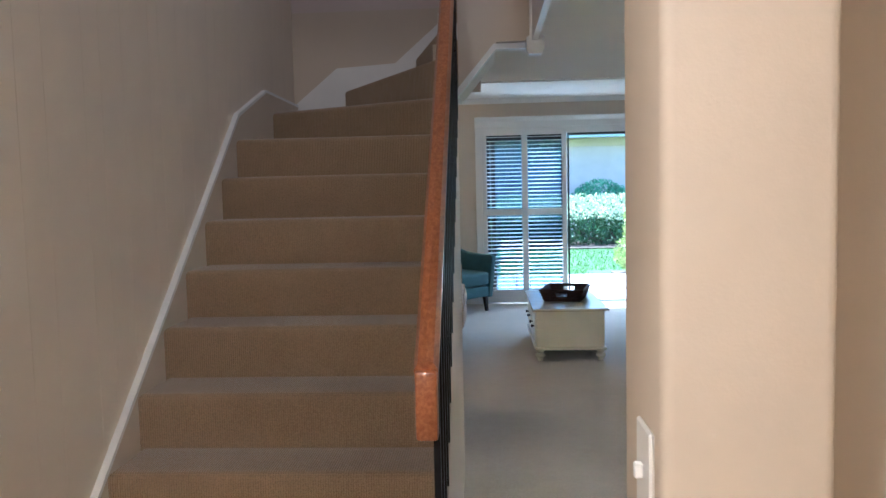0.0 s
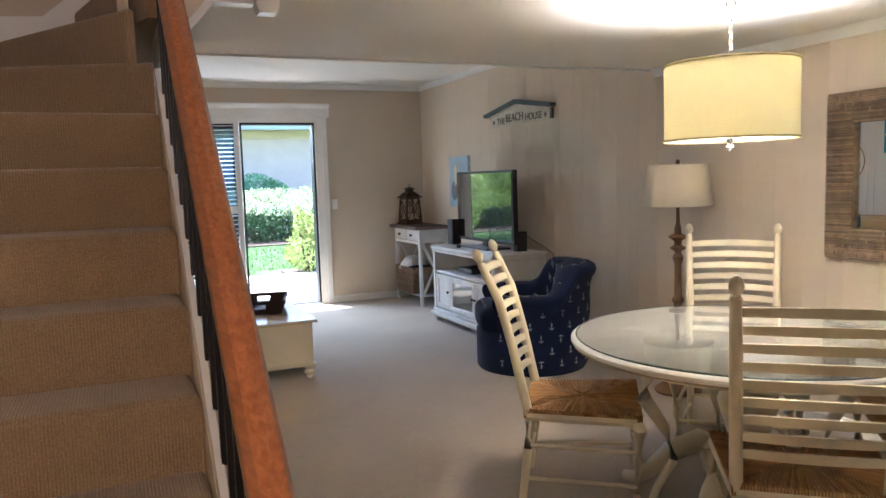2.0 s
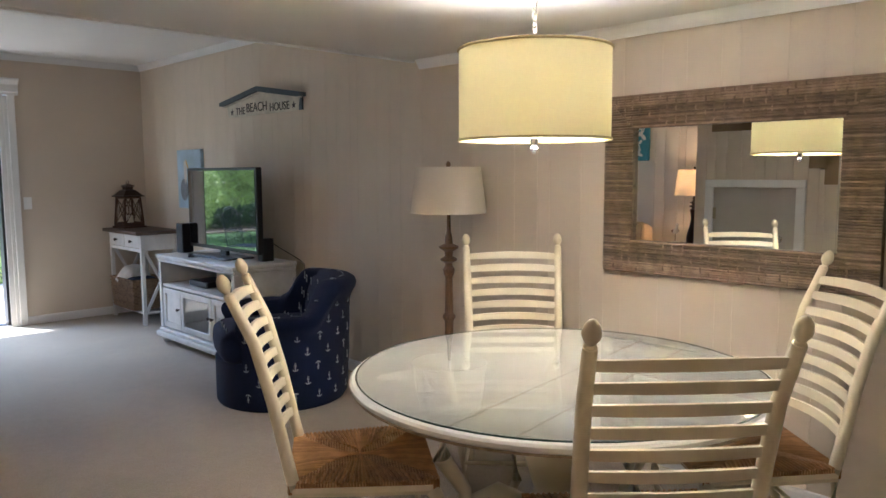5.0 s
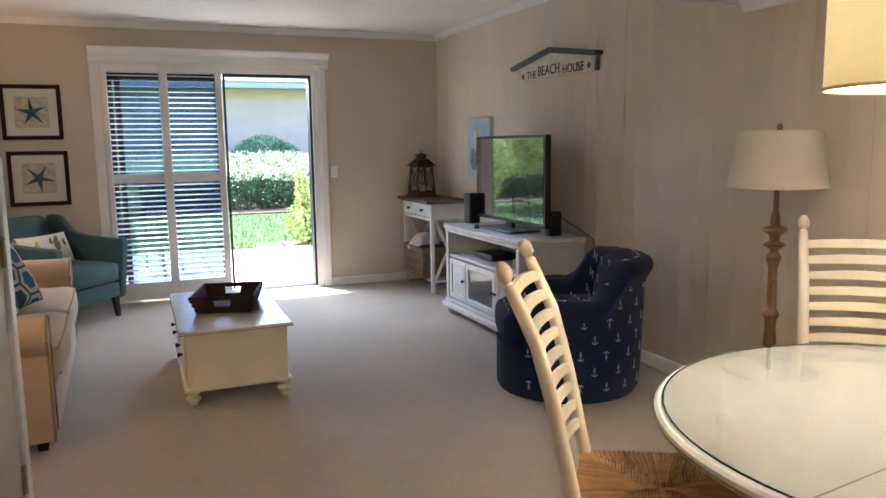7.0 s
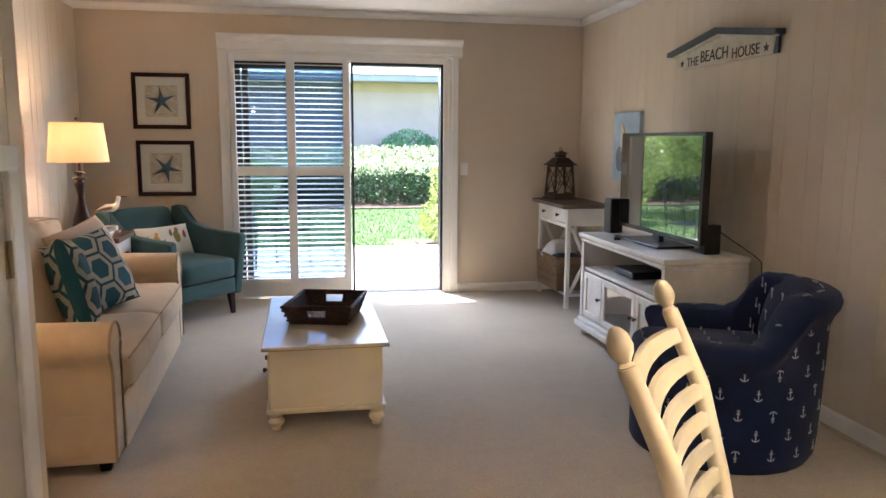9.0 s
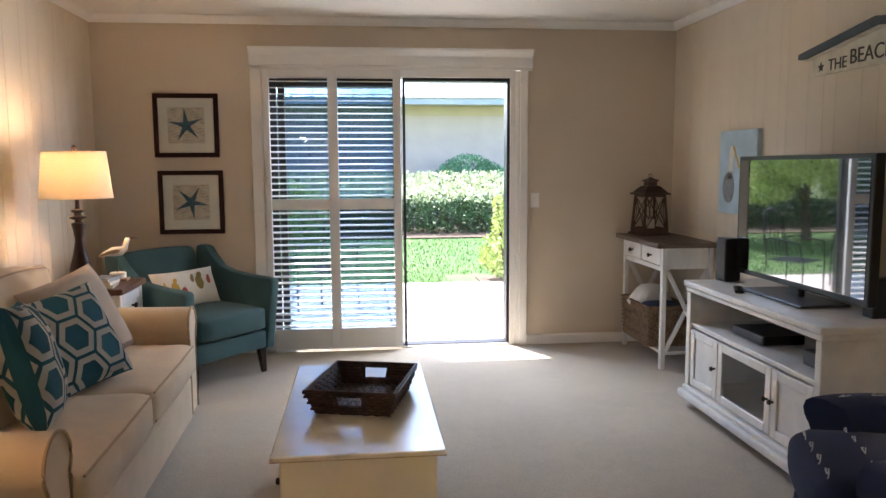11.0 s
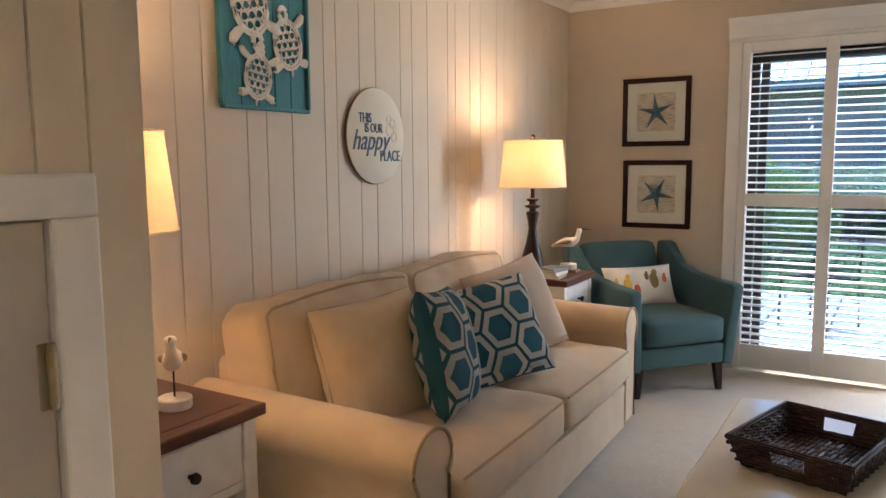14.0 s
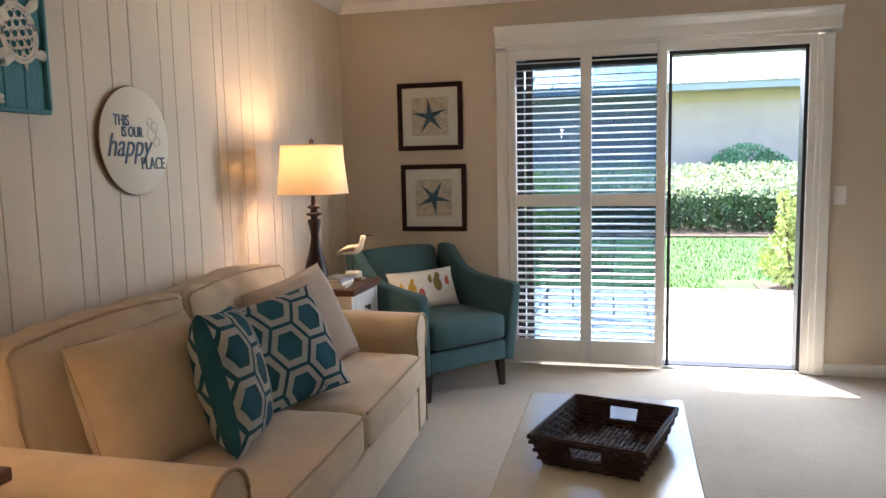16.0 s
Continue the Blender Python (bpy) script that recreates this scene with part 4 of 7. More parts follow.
for k in range(4):
    a = math.radians(22 + 90 * k)
    pts = [(0.10, 0.25), (0.20, 0.27), (0.32, 0.20), (0.42, 0.09), (0.50, 0.035), (0.55, 0.03)]
    part("foot", tube([(r * math.cos(a), r * math.sin(a), z) for r, z in pts], [0.04, 0.05, 0.045, 0.035, 0.03, 0.026], 10), M_CREAM, table, "scrolled cream table foot", True)
    pts2 = [(0.33, TH - 0.05), (0.40, 0.60), (0.41, 0.50), (0.33, 0.38), (0.29, 0.25), (0.36, 0.14)]
    b = a + math.radians(45)
    part("bracket_leg", tube([(r * math.cos(b), r * math.sin(b), z) for r, z in pts2] + [(0.40 * math.cos(b), 0.40 * math.sin(b), 0.016)], [0.035, 0.035, 0.030, 0.022, 0.018, 0.016, 0.018], 10), M_CREAM, table, "curved cream table leg", True)

for off in (-0.04, -0.22):
    half = math.sqrt((TR - 0.03) ** 2 - off ** 2)
    part("leaf_seam", box(-half, half, off - 0.0012, off + 0.0012, TH - 0.002, TH + 0.0011, m=Matrix.Rotation(radians(8), 4, 'Z')), M_GREYWOOD, table, "thin brown joint between the table leaves")

pend = thing("pendant_lamp", 2.05, 2.98, ZD, 0, "lit pale yellow drum pendant lamp over the dining table", "pendant lamp")
part("canopy", lathe([(0.075, 0), (0.078, -0.012), (0.06, -0.026), (0.02, -0.032), (0, -0.033)][::-1], 28), M_CHROME, pend, "chrome ceiling canopy", True)
part("glass_ball", lathe([(0.001, -0.075), (0.014, -0.068), (0.022, -0.054), (0.014, -0.040), (0.001, -0.033)], 16), M_CHROME, pend, "clear ball below the canopy", True)
bm = bmesh.new()
for i in range(8):
    z = -0.085 - i * 0.021
    ring = [(0.008 * math.cos(t) * (1 if i % 2 else 0), 0.008 * math.cos(t) * (0 if i % 2 else 1), z + 0.015 * math.sin(t)) for t in [k * math.pi / 5 for k in range(10)]]
    add_tube(bm, ring, 0.0025, 5, True)
part("chain", bm, M_CHROME, pend, "chrome link chain", True)
part("stem", lathe([(0.006, -0.62), (0.006, -0.24)], 10), M_CHROME, pend)
bm = bmesh.new()
zt, zb, rs = -0.283, -0.575, 0.25
prof = [(rs, zb), (rs, zt), (rs - 0.002, zt), (rs - 0.002, zb)]
rings = [[bm.verts.new((r * math.cos(2 * math.pi * i / 72), r * math.sin(2 * math.pi * i / 72), z)) for i in range(72)] for r, z in prof]
for a, b in zip(rings, rings[1:] + rings[:1]):
    for i in range(72):
        j = (i + 1) % 72
        bm.faces.new((a[i], a[j], b[j], b[i]))
part("shade", bm, M_SHADEY, pend, "pale yellow cloth drum shade, lit from inside", True)
for z in (zt, zb):
    part("shade_rim", tube([((rs + 0.001) * math.cos(a * math.pi / 36), (rs + 0.001) * math.sin(a * math.pi / 36), z) for a in range(72)], 0.005, 6, True), mat("shade_trim", (0.42, 0.34, 0.15), 0.7), pend, "mustard edge band of the shade")
part("diffuser", lathe([(0.0, zb + 0.006), (rs - 0.006, zb + 0.006), (rs - 0.006, zb + 0.010), (0.0, zb + 0.010)], 60), shade_mat("diffuser_white", (0.92, 0.88, 0.74), 0.8, 0.45), pend, "white diffuser disc under the shade")
part("finial", lathe([(0.0, zb - 0.045), (0.012, zb - 0.036), (0.014, zb - 0.028), (0.006, zb - 0.018), (0.014, zb - 0.012), (0.016, zb + 0.004)], 12), M_CHROME, pend, "chrome finial below the shade", True)

# wall mirror in a woven frame
mir = thing("wall_mirror", XE, 2.845, 1.327, 0, "wide mirror in a woven rattan frame on the wall", "mirror")
W2, H2, F2 = 0.606, 0.415, 0.153
mm = Matrix.Rotation(radians(0.4), 4, 'Y')
part("glass", box(-0.022, -0.012, -W2 + F2 - 0.01, W2 - F2 + 0.01, -H2 + F2 - 0.01, H2 - F2 + 0.01, m=mm), M_MIRROR, mir, "clear mirror glass")
part("backing", box(-0.012, -0.002, -W2 + 0.01, W2 - 0.01, -H2 + 0.01, H2 - 0.01, m=mm), M_BLACK, mir)


def mitred(y0, z0, y1, z1, f, name):
    """One side of the frame: a mitred bar covered in strands."""
    bm = bmesh.new()
    horizontal = z0 == z1
    s = -1 if (z0 > 0 if horizontal else y0 > 0) else 1
    x0, x1 = -0.04, -0.004
    if horizontal:
        o = [(y0, z0), (y1, z0), (y1 - f, z0 + s * f), (y0 + f, z0 + s * f)]
    else:
        o = [(y0, z0), (y0, z1), (y0 + s * f, z1 - f), (y0 + s * f, z0 + f)]
    a = [bm.verts.new((x0, y, z)) for y, z in o]
    b = [bm.verts.new((x1, y, z)) for y, z in o]
    bm.faces.new(a)
    bm.faces.new(list(reversed(b)))
    for i in range(4):
        j = (i + 1) % 4
        bm.faces.new((a[i], a[j], b[j], b[i]))
    bmesh.ops.recalc_face_normals(bm, faces=bm.faces[:])
    side = part(name, bm, M_SEAGRASS, mir, "tan woven rattan frame side")
    bm = bmesh.new()
    rnd = random.Random(5)
    if horizontal:
        # strands across the bar in the corner parts and long strands in the field
        k = 14
        for i in range(k):
            t = (i + 0.5) / k
            z = z0 + s * f * t
            add_tube(bm, [(x0 - 0.002, y0 + f * t, z), (x0 - 0.004 + rnd.uniform(-.001, .001), 0, z + rnd.uniform(-.002, .002)), (x0 - 0.002, y1 - f * t, z)], 0.0052, 5)
        n = int((y1 - y0) / 0.042)
        for i in range(n):
            y = y0 + (i + 0.5 + rnd.uniform(-.25, .25)) * (y1 - y0) / n
            reach = min(f, y - y0, y1 - y)
            for e in range(4):
                tt = e / 4 + rnd.random() * 0.2
                if tt * f + 0.02 < reach:
                    add_tube(bm, [(x0 - 0.006, y, z0 + s * f * tt), (x0 - 0.009, y + 0.002, z0 + s * (f * tt + 0.010)), (x0 - 0.006, y, z0 + s * (f * tt + 0.020))], 0.0045, 5)
    else:
        k = 12
        n = int((z1 - z0) / 0.0115)
        for i in range(n):
            z = z0 + (i + 0.5) * (z1 - z0) / n
            reach = min(f, z - z0, z1 - z)
            if reach > 0.01:
                pts = []
                steps = max(2, int(reach / 0.025))
                for e in range(steps + 1):
                    pts.append((x0 - 0.003 - (0.003 if (e + i) % 2 else 0), y0 + s * reach * e / steps, z + rnd.uniform(-.0012, .0012)))
                add_tube(bm, pts, 0.0048, 5)
    ob = part("strand_weave", bm, M_STRAW, side, kind="stuff")
    side.matrix_basis = mm
    return side


mitred(-W2, H2, W2, H2, F2, "frame_top")
mitred(-W2, -H2, W2, -H2, F2, "frame_bottom")
mitred(-W2, -H2, -W2, H2, F2, "frame_side")
mitred(W2, -H2, W2, H2, F2, "frame_side")

# floor lamp
fl = thing("floor_lamp", 2.985, 4.34, Z0, 0, "unlit floor lamp, turned brown post, beside the planked wall", "floor lamp")
part("base", lathe([(0.14, 0), (0.145, 0.015), (0.13, 0.03), (0.10, 0.045), (0.085, 0.07), (0.06, 0.09), (0.045, 0.11)], 32), M_LAMPW, fl, "round stepped wooden base", True)
part("post", lathe([(0.045, 0.108), (0.035, 0.13), (0.050, 0.17), (0.052, 0.24), (0.040, 0.32), (0.030, 0.42), (0.024, 0.52), (0.026, 0.56), (0.036, 0.575), (0.036, 0.59), (0.024, 0.605), (0.022, 0.70), (0.020, 0.80),
                    (0.030, 0.83), (0.034, 0.85), (0.022, 0.87), (0.020, 0.885), (0.046, 0.90), (0.048, 0.91), (0.022, 0.925), (0.024, 0.95), (0.055, 0.97), (0.056, 0.98), (0.022, 0.995), (0.020, 1.03), (0.012, 1.06), (0.010, 1.16)], 24), M_LAMPW, fl, "turned post in rubbed brown wood", True)
part("harp_rod", lathe([(0.004, 1.15), (0.004, 1.40)], 8), M_NICKEL, fl)


def cone_shade(name, owner, r0, r1, z0, z1, material, label):
    bm = bmesh.new()
    prof = [(r0, z0), (r1, z1), (r1 - 0.002, z1), (r0 - 0.002, z0)]
    rings = [[bm.verts.new((r * math.cos(2 * math.pi * i / 48), r * math.sin(2 * math.pi * i / 48), z)) for i in range(48)] for r, z in prof]
    for a, b in zip(rings, rings[1:] + rings[:1]):
        for i in range(48):
            j = (i + 1) % 48
            bm.faces.new((a[i], a[j], b[j], b[i]))
    sh = part(name, bm, material, owner, label, True)
    for r, z in ((r0, z0), (r1, z1)):
        part("rim", tube([(r * math.cos(a * math.pi / 24), r * math.sin(a * math.pi / 24), z) for a in range(48)], 0.003, 5, True), material, sh)
    return sh


cone_shade("shade", fl, 0.212, 0.180, 1.168, 1.415, M_SHADEC, "off-white tapered cloth shade")
part("finial", lathe([(0.004, 1.40), (0.012, 1.422), (0.014, 1.434), (0.008, 1.448), (0, 1.450)], 12), M_LAMPW, fl, smooth=True)

# ---- media side ----
tv_st = thing("media_cabinet", 2.655, 6.785, Z0, 0, "off-white media cabinet with three doors, under the television", "cabinet")
CX, CW, CH = 0.50, 0.63, 0.735      # depth, half width, height; front at x 0
part("top_board", box(-0.03, CX, -CW - 0.02, CW + 0.02, CH - 0.032, CH, 0.008, 2), M_WHITEW, tv_st, smooth=False)
part("cornice", box(-0.018, CX, -CW - 0.008, CW + 0.008, CH - 0.062, CH - 0.033, 0.010, 3), M_WHITEW, tv_st)
part("side_panel", box(0.0, CX, -CW, -CW + 0.03, 0.11, CH - 0.063), M_WHITEW, tv_st)
part("side_panel", box(0.0, CX, CW - 0.03, CW, 0.11, CH - 0.063), M_WHITEW, tv_st)
part("back_panel", box(CX - 0.015, CX, -CW + 0.031, CW - 0.031, 0.11, CH - 0.063), M_WHITEW, tv_st)
part("shelf", box(0.004, CX - 0.016, -CW + 0.031, CW - 0.031, 0.47, 0.495, 0.003), M_WHITEW, tv_st)
part("floor_board", box(0.002, CX - 0.016, -CW + 0.031, CW - 0.031, 0.11, 0.13), M_WHITEW, tv_st)
part("plinth", box(-0.045, CX, -CW - 0.03, CW + 0.03, 0.055, 0.10, 0.012, 2), M_WHITEW, tv_st)
part("plinth_step", box(-0.022, CX, -CW - 0.014, CW + 0.014, 0.10, 0.128, 0.009, 2), M_WHITEW, tv_st)
for y in (-CW + 0.02, CW - 0.02):
    part("pilaster", box(-0.012, 0.0, y - 0.022, y + 0.022, 0.13, CH - 0.063, 0.004), M_WHITEW, tv_st)
for x in (0.02, CX - 0.07):
    for y in (-CW + 0.04, CW - 0.04):
        part("bun_foot", lathe([(0.02, 0), (0.034, 0.012), (0.038, 0.028), (0.03, 0.046), (0.022, 0.056)], 16, Matrix.Translation((x, y, 0))), M_WHITEW, tv_st, smooth=True)
for (a, b, glazed) in ((-CW + 0.05, -0.265, 0), (-0.255, 0.255, 1), (0.265, CW - 0.05, 0)):
    d = part("door", box(-0.006, 0.012, a, a + 0.045, 0.14, 0.462, 0.003), M_WHITEW, tv_st)
    part("stile", box(-0.006, 0.012, b - 0.045, b, 0.14, 0.462, 0.003), M_WHITEW, d)
    for z in (0.14, 0.417):
        part("rail", box(-0.006, 0.012, a + 0.045, b - 0.045, z, z + 0.045, 0.003), M_WHITEW, d)
    part("door_panel", box(0.003, 0.008, a + 0.046, b - 0.046, 0.186, 0.416), M_PANE if glazed else M_WHITEW, d, "glass door panel" if glazed else "")
    ky = b - 0.02 if a < -0.3 else (a + 0.02)
    part("knob", lathe([(0.006, 0), (0.006, 0.010), (0.013, 0.017), (0.011, 0.026), (0, 0.028)], 12, Matrix.Translation((-0.006, ky, 0.31)) @ Matrix.Rotation(radians(-90), 4, 'Y')), M_KNOB, d, "dark round knob", True)

tv = thing("television", 2.90, 6.785, CH + 0.002, 0, "black flat television on a glossy stand, reflecting the garden", "television")
TW, TZ0, TZ1 = 0.555, 0.055, 0.70
part("bezel", box(-0.012, 0.035, -TW, TW, TZ0, TZ1, 0.006, 2), M_BLACK, tv)
part("screen", box(-0.0155, -0.0125, -TW + 0.022, TW - 0.022, TZ0 + 0.030, TZ1 - 0.022), M_SCREEN, tv, "glossy black screen")
part("rear_housing", box(0.036, 0.075, -TW * 0.7, TW * 0.7, TZ0 + 0.08, TZ1 - 0.12, 0.015, 2), M_BLACK, tv)
part("neck", box(-0.004, 0.03, -0.05, 0.05, 0.012, TZ0 + 0.06, 0.006), M_BLACK, tv)
part("stand_foot", box(-0.13, 0.12, -0.27, 0.27, 0.0, 0.014, 0.006, 2), M_BLACK, tv)
sp = thing("speaker", 2.84, 7.50, CH + 0.001, 12, "small black loudspeaker beside the television", "speaker")
sp.matrix_basis = pose(2.86, 7.37, CH + 0.002, 0, 0, 10)
part("cabinet", box(-0.05, 0.05, -0.045, 0.045, 0, 0.245, 0.005), M_BLACK, sp)
part("grille", box(-0.054, -0.051, -0.040, 0.040, 0.012, 0.232, 0.002), M_BLACKF, sp, "black cloth grille")
sp2 = thing("subwoofer", 2.99, 6.30, CH + 0.002, 0, "small black box behind the television edge", "speaker")
part("case", box(-0.05, 0.05, -0.035, 0.035, 0, 0.17, 0.005), M_BLACK, sp2)
box1 = thing("cable_box", 2.86, 6.93, 0.497, 0, "flat black receiver on the open shelf", "receiver")
part("case", box(-0.11, 0.11, -0.15, 0.15, 0.004, 0.05, 0.004), M_BLACK, box1)
part("front_plate", box(-0.114, -0.111, -0.145, 0.145, 0.008, 0.046), M_BLACKF, box1)
box2 = thing("disc_player", 2.84, 6.36, 0.497, 0, "small black player on the open shelf", "receiver")
part("case", box(-0.09, 0.09, -0.08, 0.08, 0.004, 0.075, 0.004), M_BLACK, box2)
part("front_plate", box(-0.094, -0.091, -0.076, 0.076, 0.01, 0.07), M_BLACKF, box2)
rem = thing("remote_control", 2.74, 7.02, CH + 0.002, 65, "black remote control on the cabinet", "remote control")
part("body", box(-0.085, 0.085, -0.022, 0.022, 0, 0.016, 0.006, 2), M_BLACK, rem)
for i in range(5):
    part("button", box(-0.06 + i * 0.026, -0.048 + i * 0.026, -0.006, 0.006, 0.016, 0.0185), M_BLACKF, rem)
cable = thing("power_cable", 3.0, 6.2, CH, 0, "thin black cable hanging behind the television", "cable")
part("wire", tube([(0.02, 0.12, 0.16), (0.08, 0.06, 0.10), (0.13, -0.02, 0.05), (0.17, -0.06, 0.015), (0.195, -0.10, -0.02), (0.20, -0.13, -0.30), (0.198, -0.13, -0.70)], 0.0035, 6), M_BLACK, cable)
cable2 = thing("floor_cable", 3.1, 4.7, 0.003, 0, "thin beige cord lying on the carpet", "cable")
part("wire", tube([(0.08, 0.9, 0.004), (0.05, 0.6, 0.004), (0.07, 0.3, 0.004), (0.03, 0.0, 0.004), (-0.05, -0.22, 0.004)], 0.003, 6), M_RUB, cable2)

con = thing("console_table", 2.985, 8.535, Z0, 0, "white console table with weathered top, in the corner", "console table")
part("top_board", box(-0.235, 0.20, -0.415, 0.415, 0.836, 0.868, 0.005), M_GREYWOOD, con, "weathered grey-brown plank top")
for x in (-0.185, 0.185 - 0.012):
    for y in (-0.385, 0.385 - 0.012):
        part("leg", box(min(x, x * 0.82), max(x, x * 0.82), min(y, y * 0.905), max(y, y * 0.905), 0, 0.832, 0.003), M_WHITEW, con)
part("back_rail", box(0.165, 0.18, -0.345, 0.345, 0.70, 0.832), M_WHITEW, con)
for y in (-0.372, 0.36):
    part("side_apron", box(-0.148, 0.142, y, y + 0.015, 0.69, 0.832), M_WHITEW, con)
part("front_rail", box(-0.178, -0.165, -0.345, 0.345, 0.675, 0.705), M_WHITEW, con)
part("divider", box(-0.178, -0.165, -0.012, 0.012, 0.705, 0.832), M_WHITEW, con)
for y in (-0.18, 0.18):
    d = part("drawer", box(-0.184, -0.165, y - 0.158, y + 0.158, 0.712, 0.825, 0.004), M_WHITEW, con)
    part("knob", lathe([(0.006, 0), (0.006, 0.012), (0.015, 0.020), (0.013, 0.030), (0, 0.032)], 14, Matrix.Translation((-0.184, y, 0.768)) @ Matrix.Rotation(radians(-90), 4, 'Y')), M_KNOB, d, "dark round knob", True)
part("lower_shelf", box(-0.165, 0.165, -0.36, 0.36, 0.095, 0.118, 0.003), M_WHITEW, con)
for y in (-0.366, 0.366):
    for s in (-1, 1):
        L = math.hypot(0.29, 0.55)
        part("cross_bar", box(-0.014, 0.014, -0.008 + (0.009 if s > 0 else -0.009) * 0.5, 0.008 + (0.009 if s > 0 else -0.009) * 0.5, -L / 2, L / 2, 0.002, m=Matrix.Translation((-0.003, y, 0.40)) @ Matrix.Rotation(s * math.atan2(0.27, 0.53), 4, 'Y')), M_WHITEW, con)


def wicker_basket(name, x, y, z, rz, w, d, h, label, material, rim, flare=1.12, grip=0.0):
    """A woven basket with open top, strands wound over uprights."""
    b = thing(name, x, y, z, rz, label, "basket")
    bm = bmesh.new()
    rnd = random.Random(3)
    rows = int(h / 0.014)
    walls = []
    for r in range(rows + 1):
        t = r / rows
        f = 1 + (flare - 1) * t
        hx, hy = w / 2 * f, d / 2 * f
        per = []
        nx, ny = int(w / 0.022), int(d / 0.022)
        for k in range(nx):
            per.append((-hx + 2 * hx * k / nx, -hy))
        for k in range(ny):
            per.append((hx, -hy + 2 * hy * k / ny))
        for k in range(nx):
            per.append((hx - 2 * hx * k / nx, hy))
        for k in range(ny):
            per.append((-hx, hy - 2 * hy * k / ny))
        zz = t * h
        pts = []
        for k, (px, py) in enumerate(per):
            o = 0.004 * (1 if (k + r) % 2 else -1)
            n = Vector((px / hx if abs(px) > hx * 0.99 else 0, py / hy if abs(py) > hy * 0.99 else 0))
            pts.append((px + n.x * o, py + n.y * o, zz + 0.008 + rnd.uniform(-.001, .001)))
        if grip and 0.42 < t < 0.88:
            # the strands stop at the two hand openings in the short sides
            start = next(k for k, p in enumerate(pts) if p[1] < -hy * 0.98 and p[0] > grip)
            pts, run = pts[start:] + pts[:start], []
            for p in pts + [(0.0, -hy, 0.0)]:
                if abs(p[1]) > hy * 0.98 and abs(p[0]) < grip:
                    if len(run) > 1:
                        add_tube(bm, run, 0.0078, 5)
                    run = []
                else:
                    run.append(p)
        else:
            add_tube(bm, pts, 0.0078, 5, True)
    part("woven_side", bm, material, b, kind="stuff")
    bm = bmesh.new()
    for (ax, ay, bx, by) in ((-1, -1, 1, -1), (1, -1, 1, 1), (1, 1, -1, 1), (-1, 1, -1, -1)):
        if grip and ay == by:
            at_ = lambda u, t: (u * w / 2 * (1 + (flare - 1) * t), ay * d / 2 * (1 + (flare - 1) * t), h * t + 0.006)
            g = grip / (w / 2)
            for u0, u1, t0, t1 in ((-1, -g, 0, 1), (g, 1, 0, 1), (-g, g, 0, 0.40), (-g, g, 0.88, 1)):
                bm.faces.new([bm.verts.new(at_(u, t)) for u, t in ((u0, t0), (u1, t0), (u1, t1), (u0, t1))])
            continue
        q = [(ax * w / 2, ay * d / 2, 0.006), (bx * w / 2, by * d / 2, 0.006), (bx * w / 2 * flare, by * d / 2 * flare, h + 0.006), (ax * w / 2 * flare, ay * d / 2 * flare, h + 0.006)]
        bm.faces.new([bm.verts.new(p) for p in q])
    bmesh.ops.remove_doubles(bm, verts=bm.verts[:], dist=0.001)
    bm.faces.new([bm.verts.new((u * w / 2, v * d / 2, 0.006)) for u, v in ((-1, -1), (1, -1), (1, 1), (-1, 1))])
    bmesh.ops.solidify(bm, geom=bm.faces[:], thickness=0.004)
    part("inner_weave", bm, material, b)
    bm = bmesh.new()
    for k in range(int(w / 0.016)):
        xx = -w / 2 + (k + 0.5) * w / int(w / 0.016)
        n = 10
        add_tube(bm, [(xx, -d / 2 + d * i / n, 0.012 + (0.003 if (i + k) % 2 else -0.003)) for i in range(n + 1)], 0.008, 5)
    part("woven_base", bm, material, b, kind="stuff")
    hx, hy = w / 2 * flare, d / 2 * flare
    part("rim", tube([(-hx, -hy, h + 0.012), (0, -hy, h + 0.012), (hx, -hy, h + 0.012), (hx, 0, h + 0.012), (hx, hy, h + 0.012), (0, hy, h + 0.012), (-hx, hy, h + 0.012), (-hx, 0, h + 0.012)], 0.010, 8, True), rim, b, smooth=True)
    return b


wicker_basket("storage_basket", 2.925, 8.56, 0.121, 0, 0.30, 0.50, 0.27, "tan woven basket on the console shelf, filled with blankets", M_WICKERL, M_WICKERL, 1.05)
bl = thing("blanket", 2.90, 8.60, 0.19, 15, "white fleece blanket rolled in the basket", "blanket")
bm = cushion(0.25, 0.22, 0.26, 14, 0.5, 0.4, 2.6)
for v in bm.verts:
    v.co += Vector(noise.noise_vector(v.co * 14)) * 0.012
    v.co.z += 0.20
part("cloth", bm, M_FLEECE, bl, smooth=True)
bl2 = thing("folded_throw", 2.97, 8.50, 0.30, 0, "dark blue folded throw in the basket", "blanket")
bl2.matrix_basis = pose(2.91, 8.44, 0.315)
part("cloth", soft_box(0.24, 0.16, 0.10, 0.03, 3, 0.01), M_NAVYC, bl2, smooth=True)

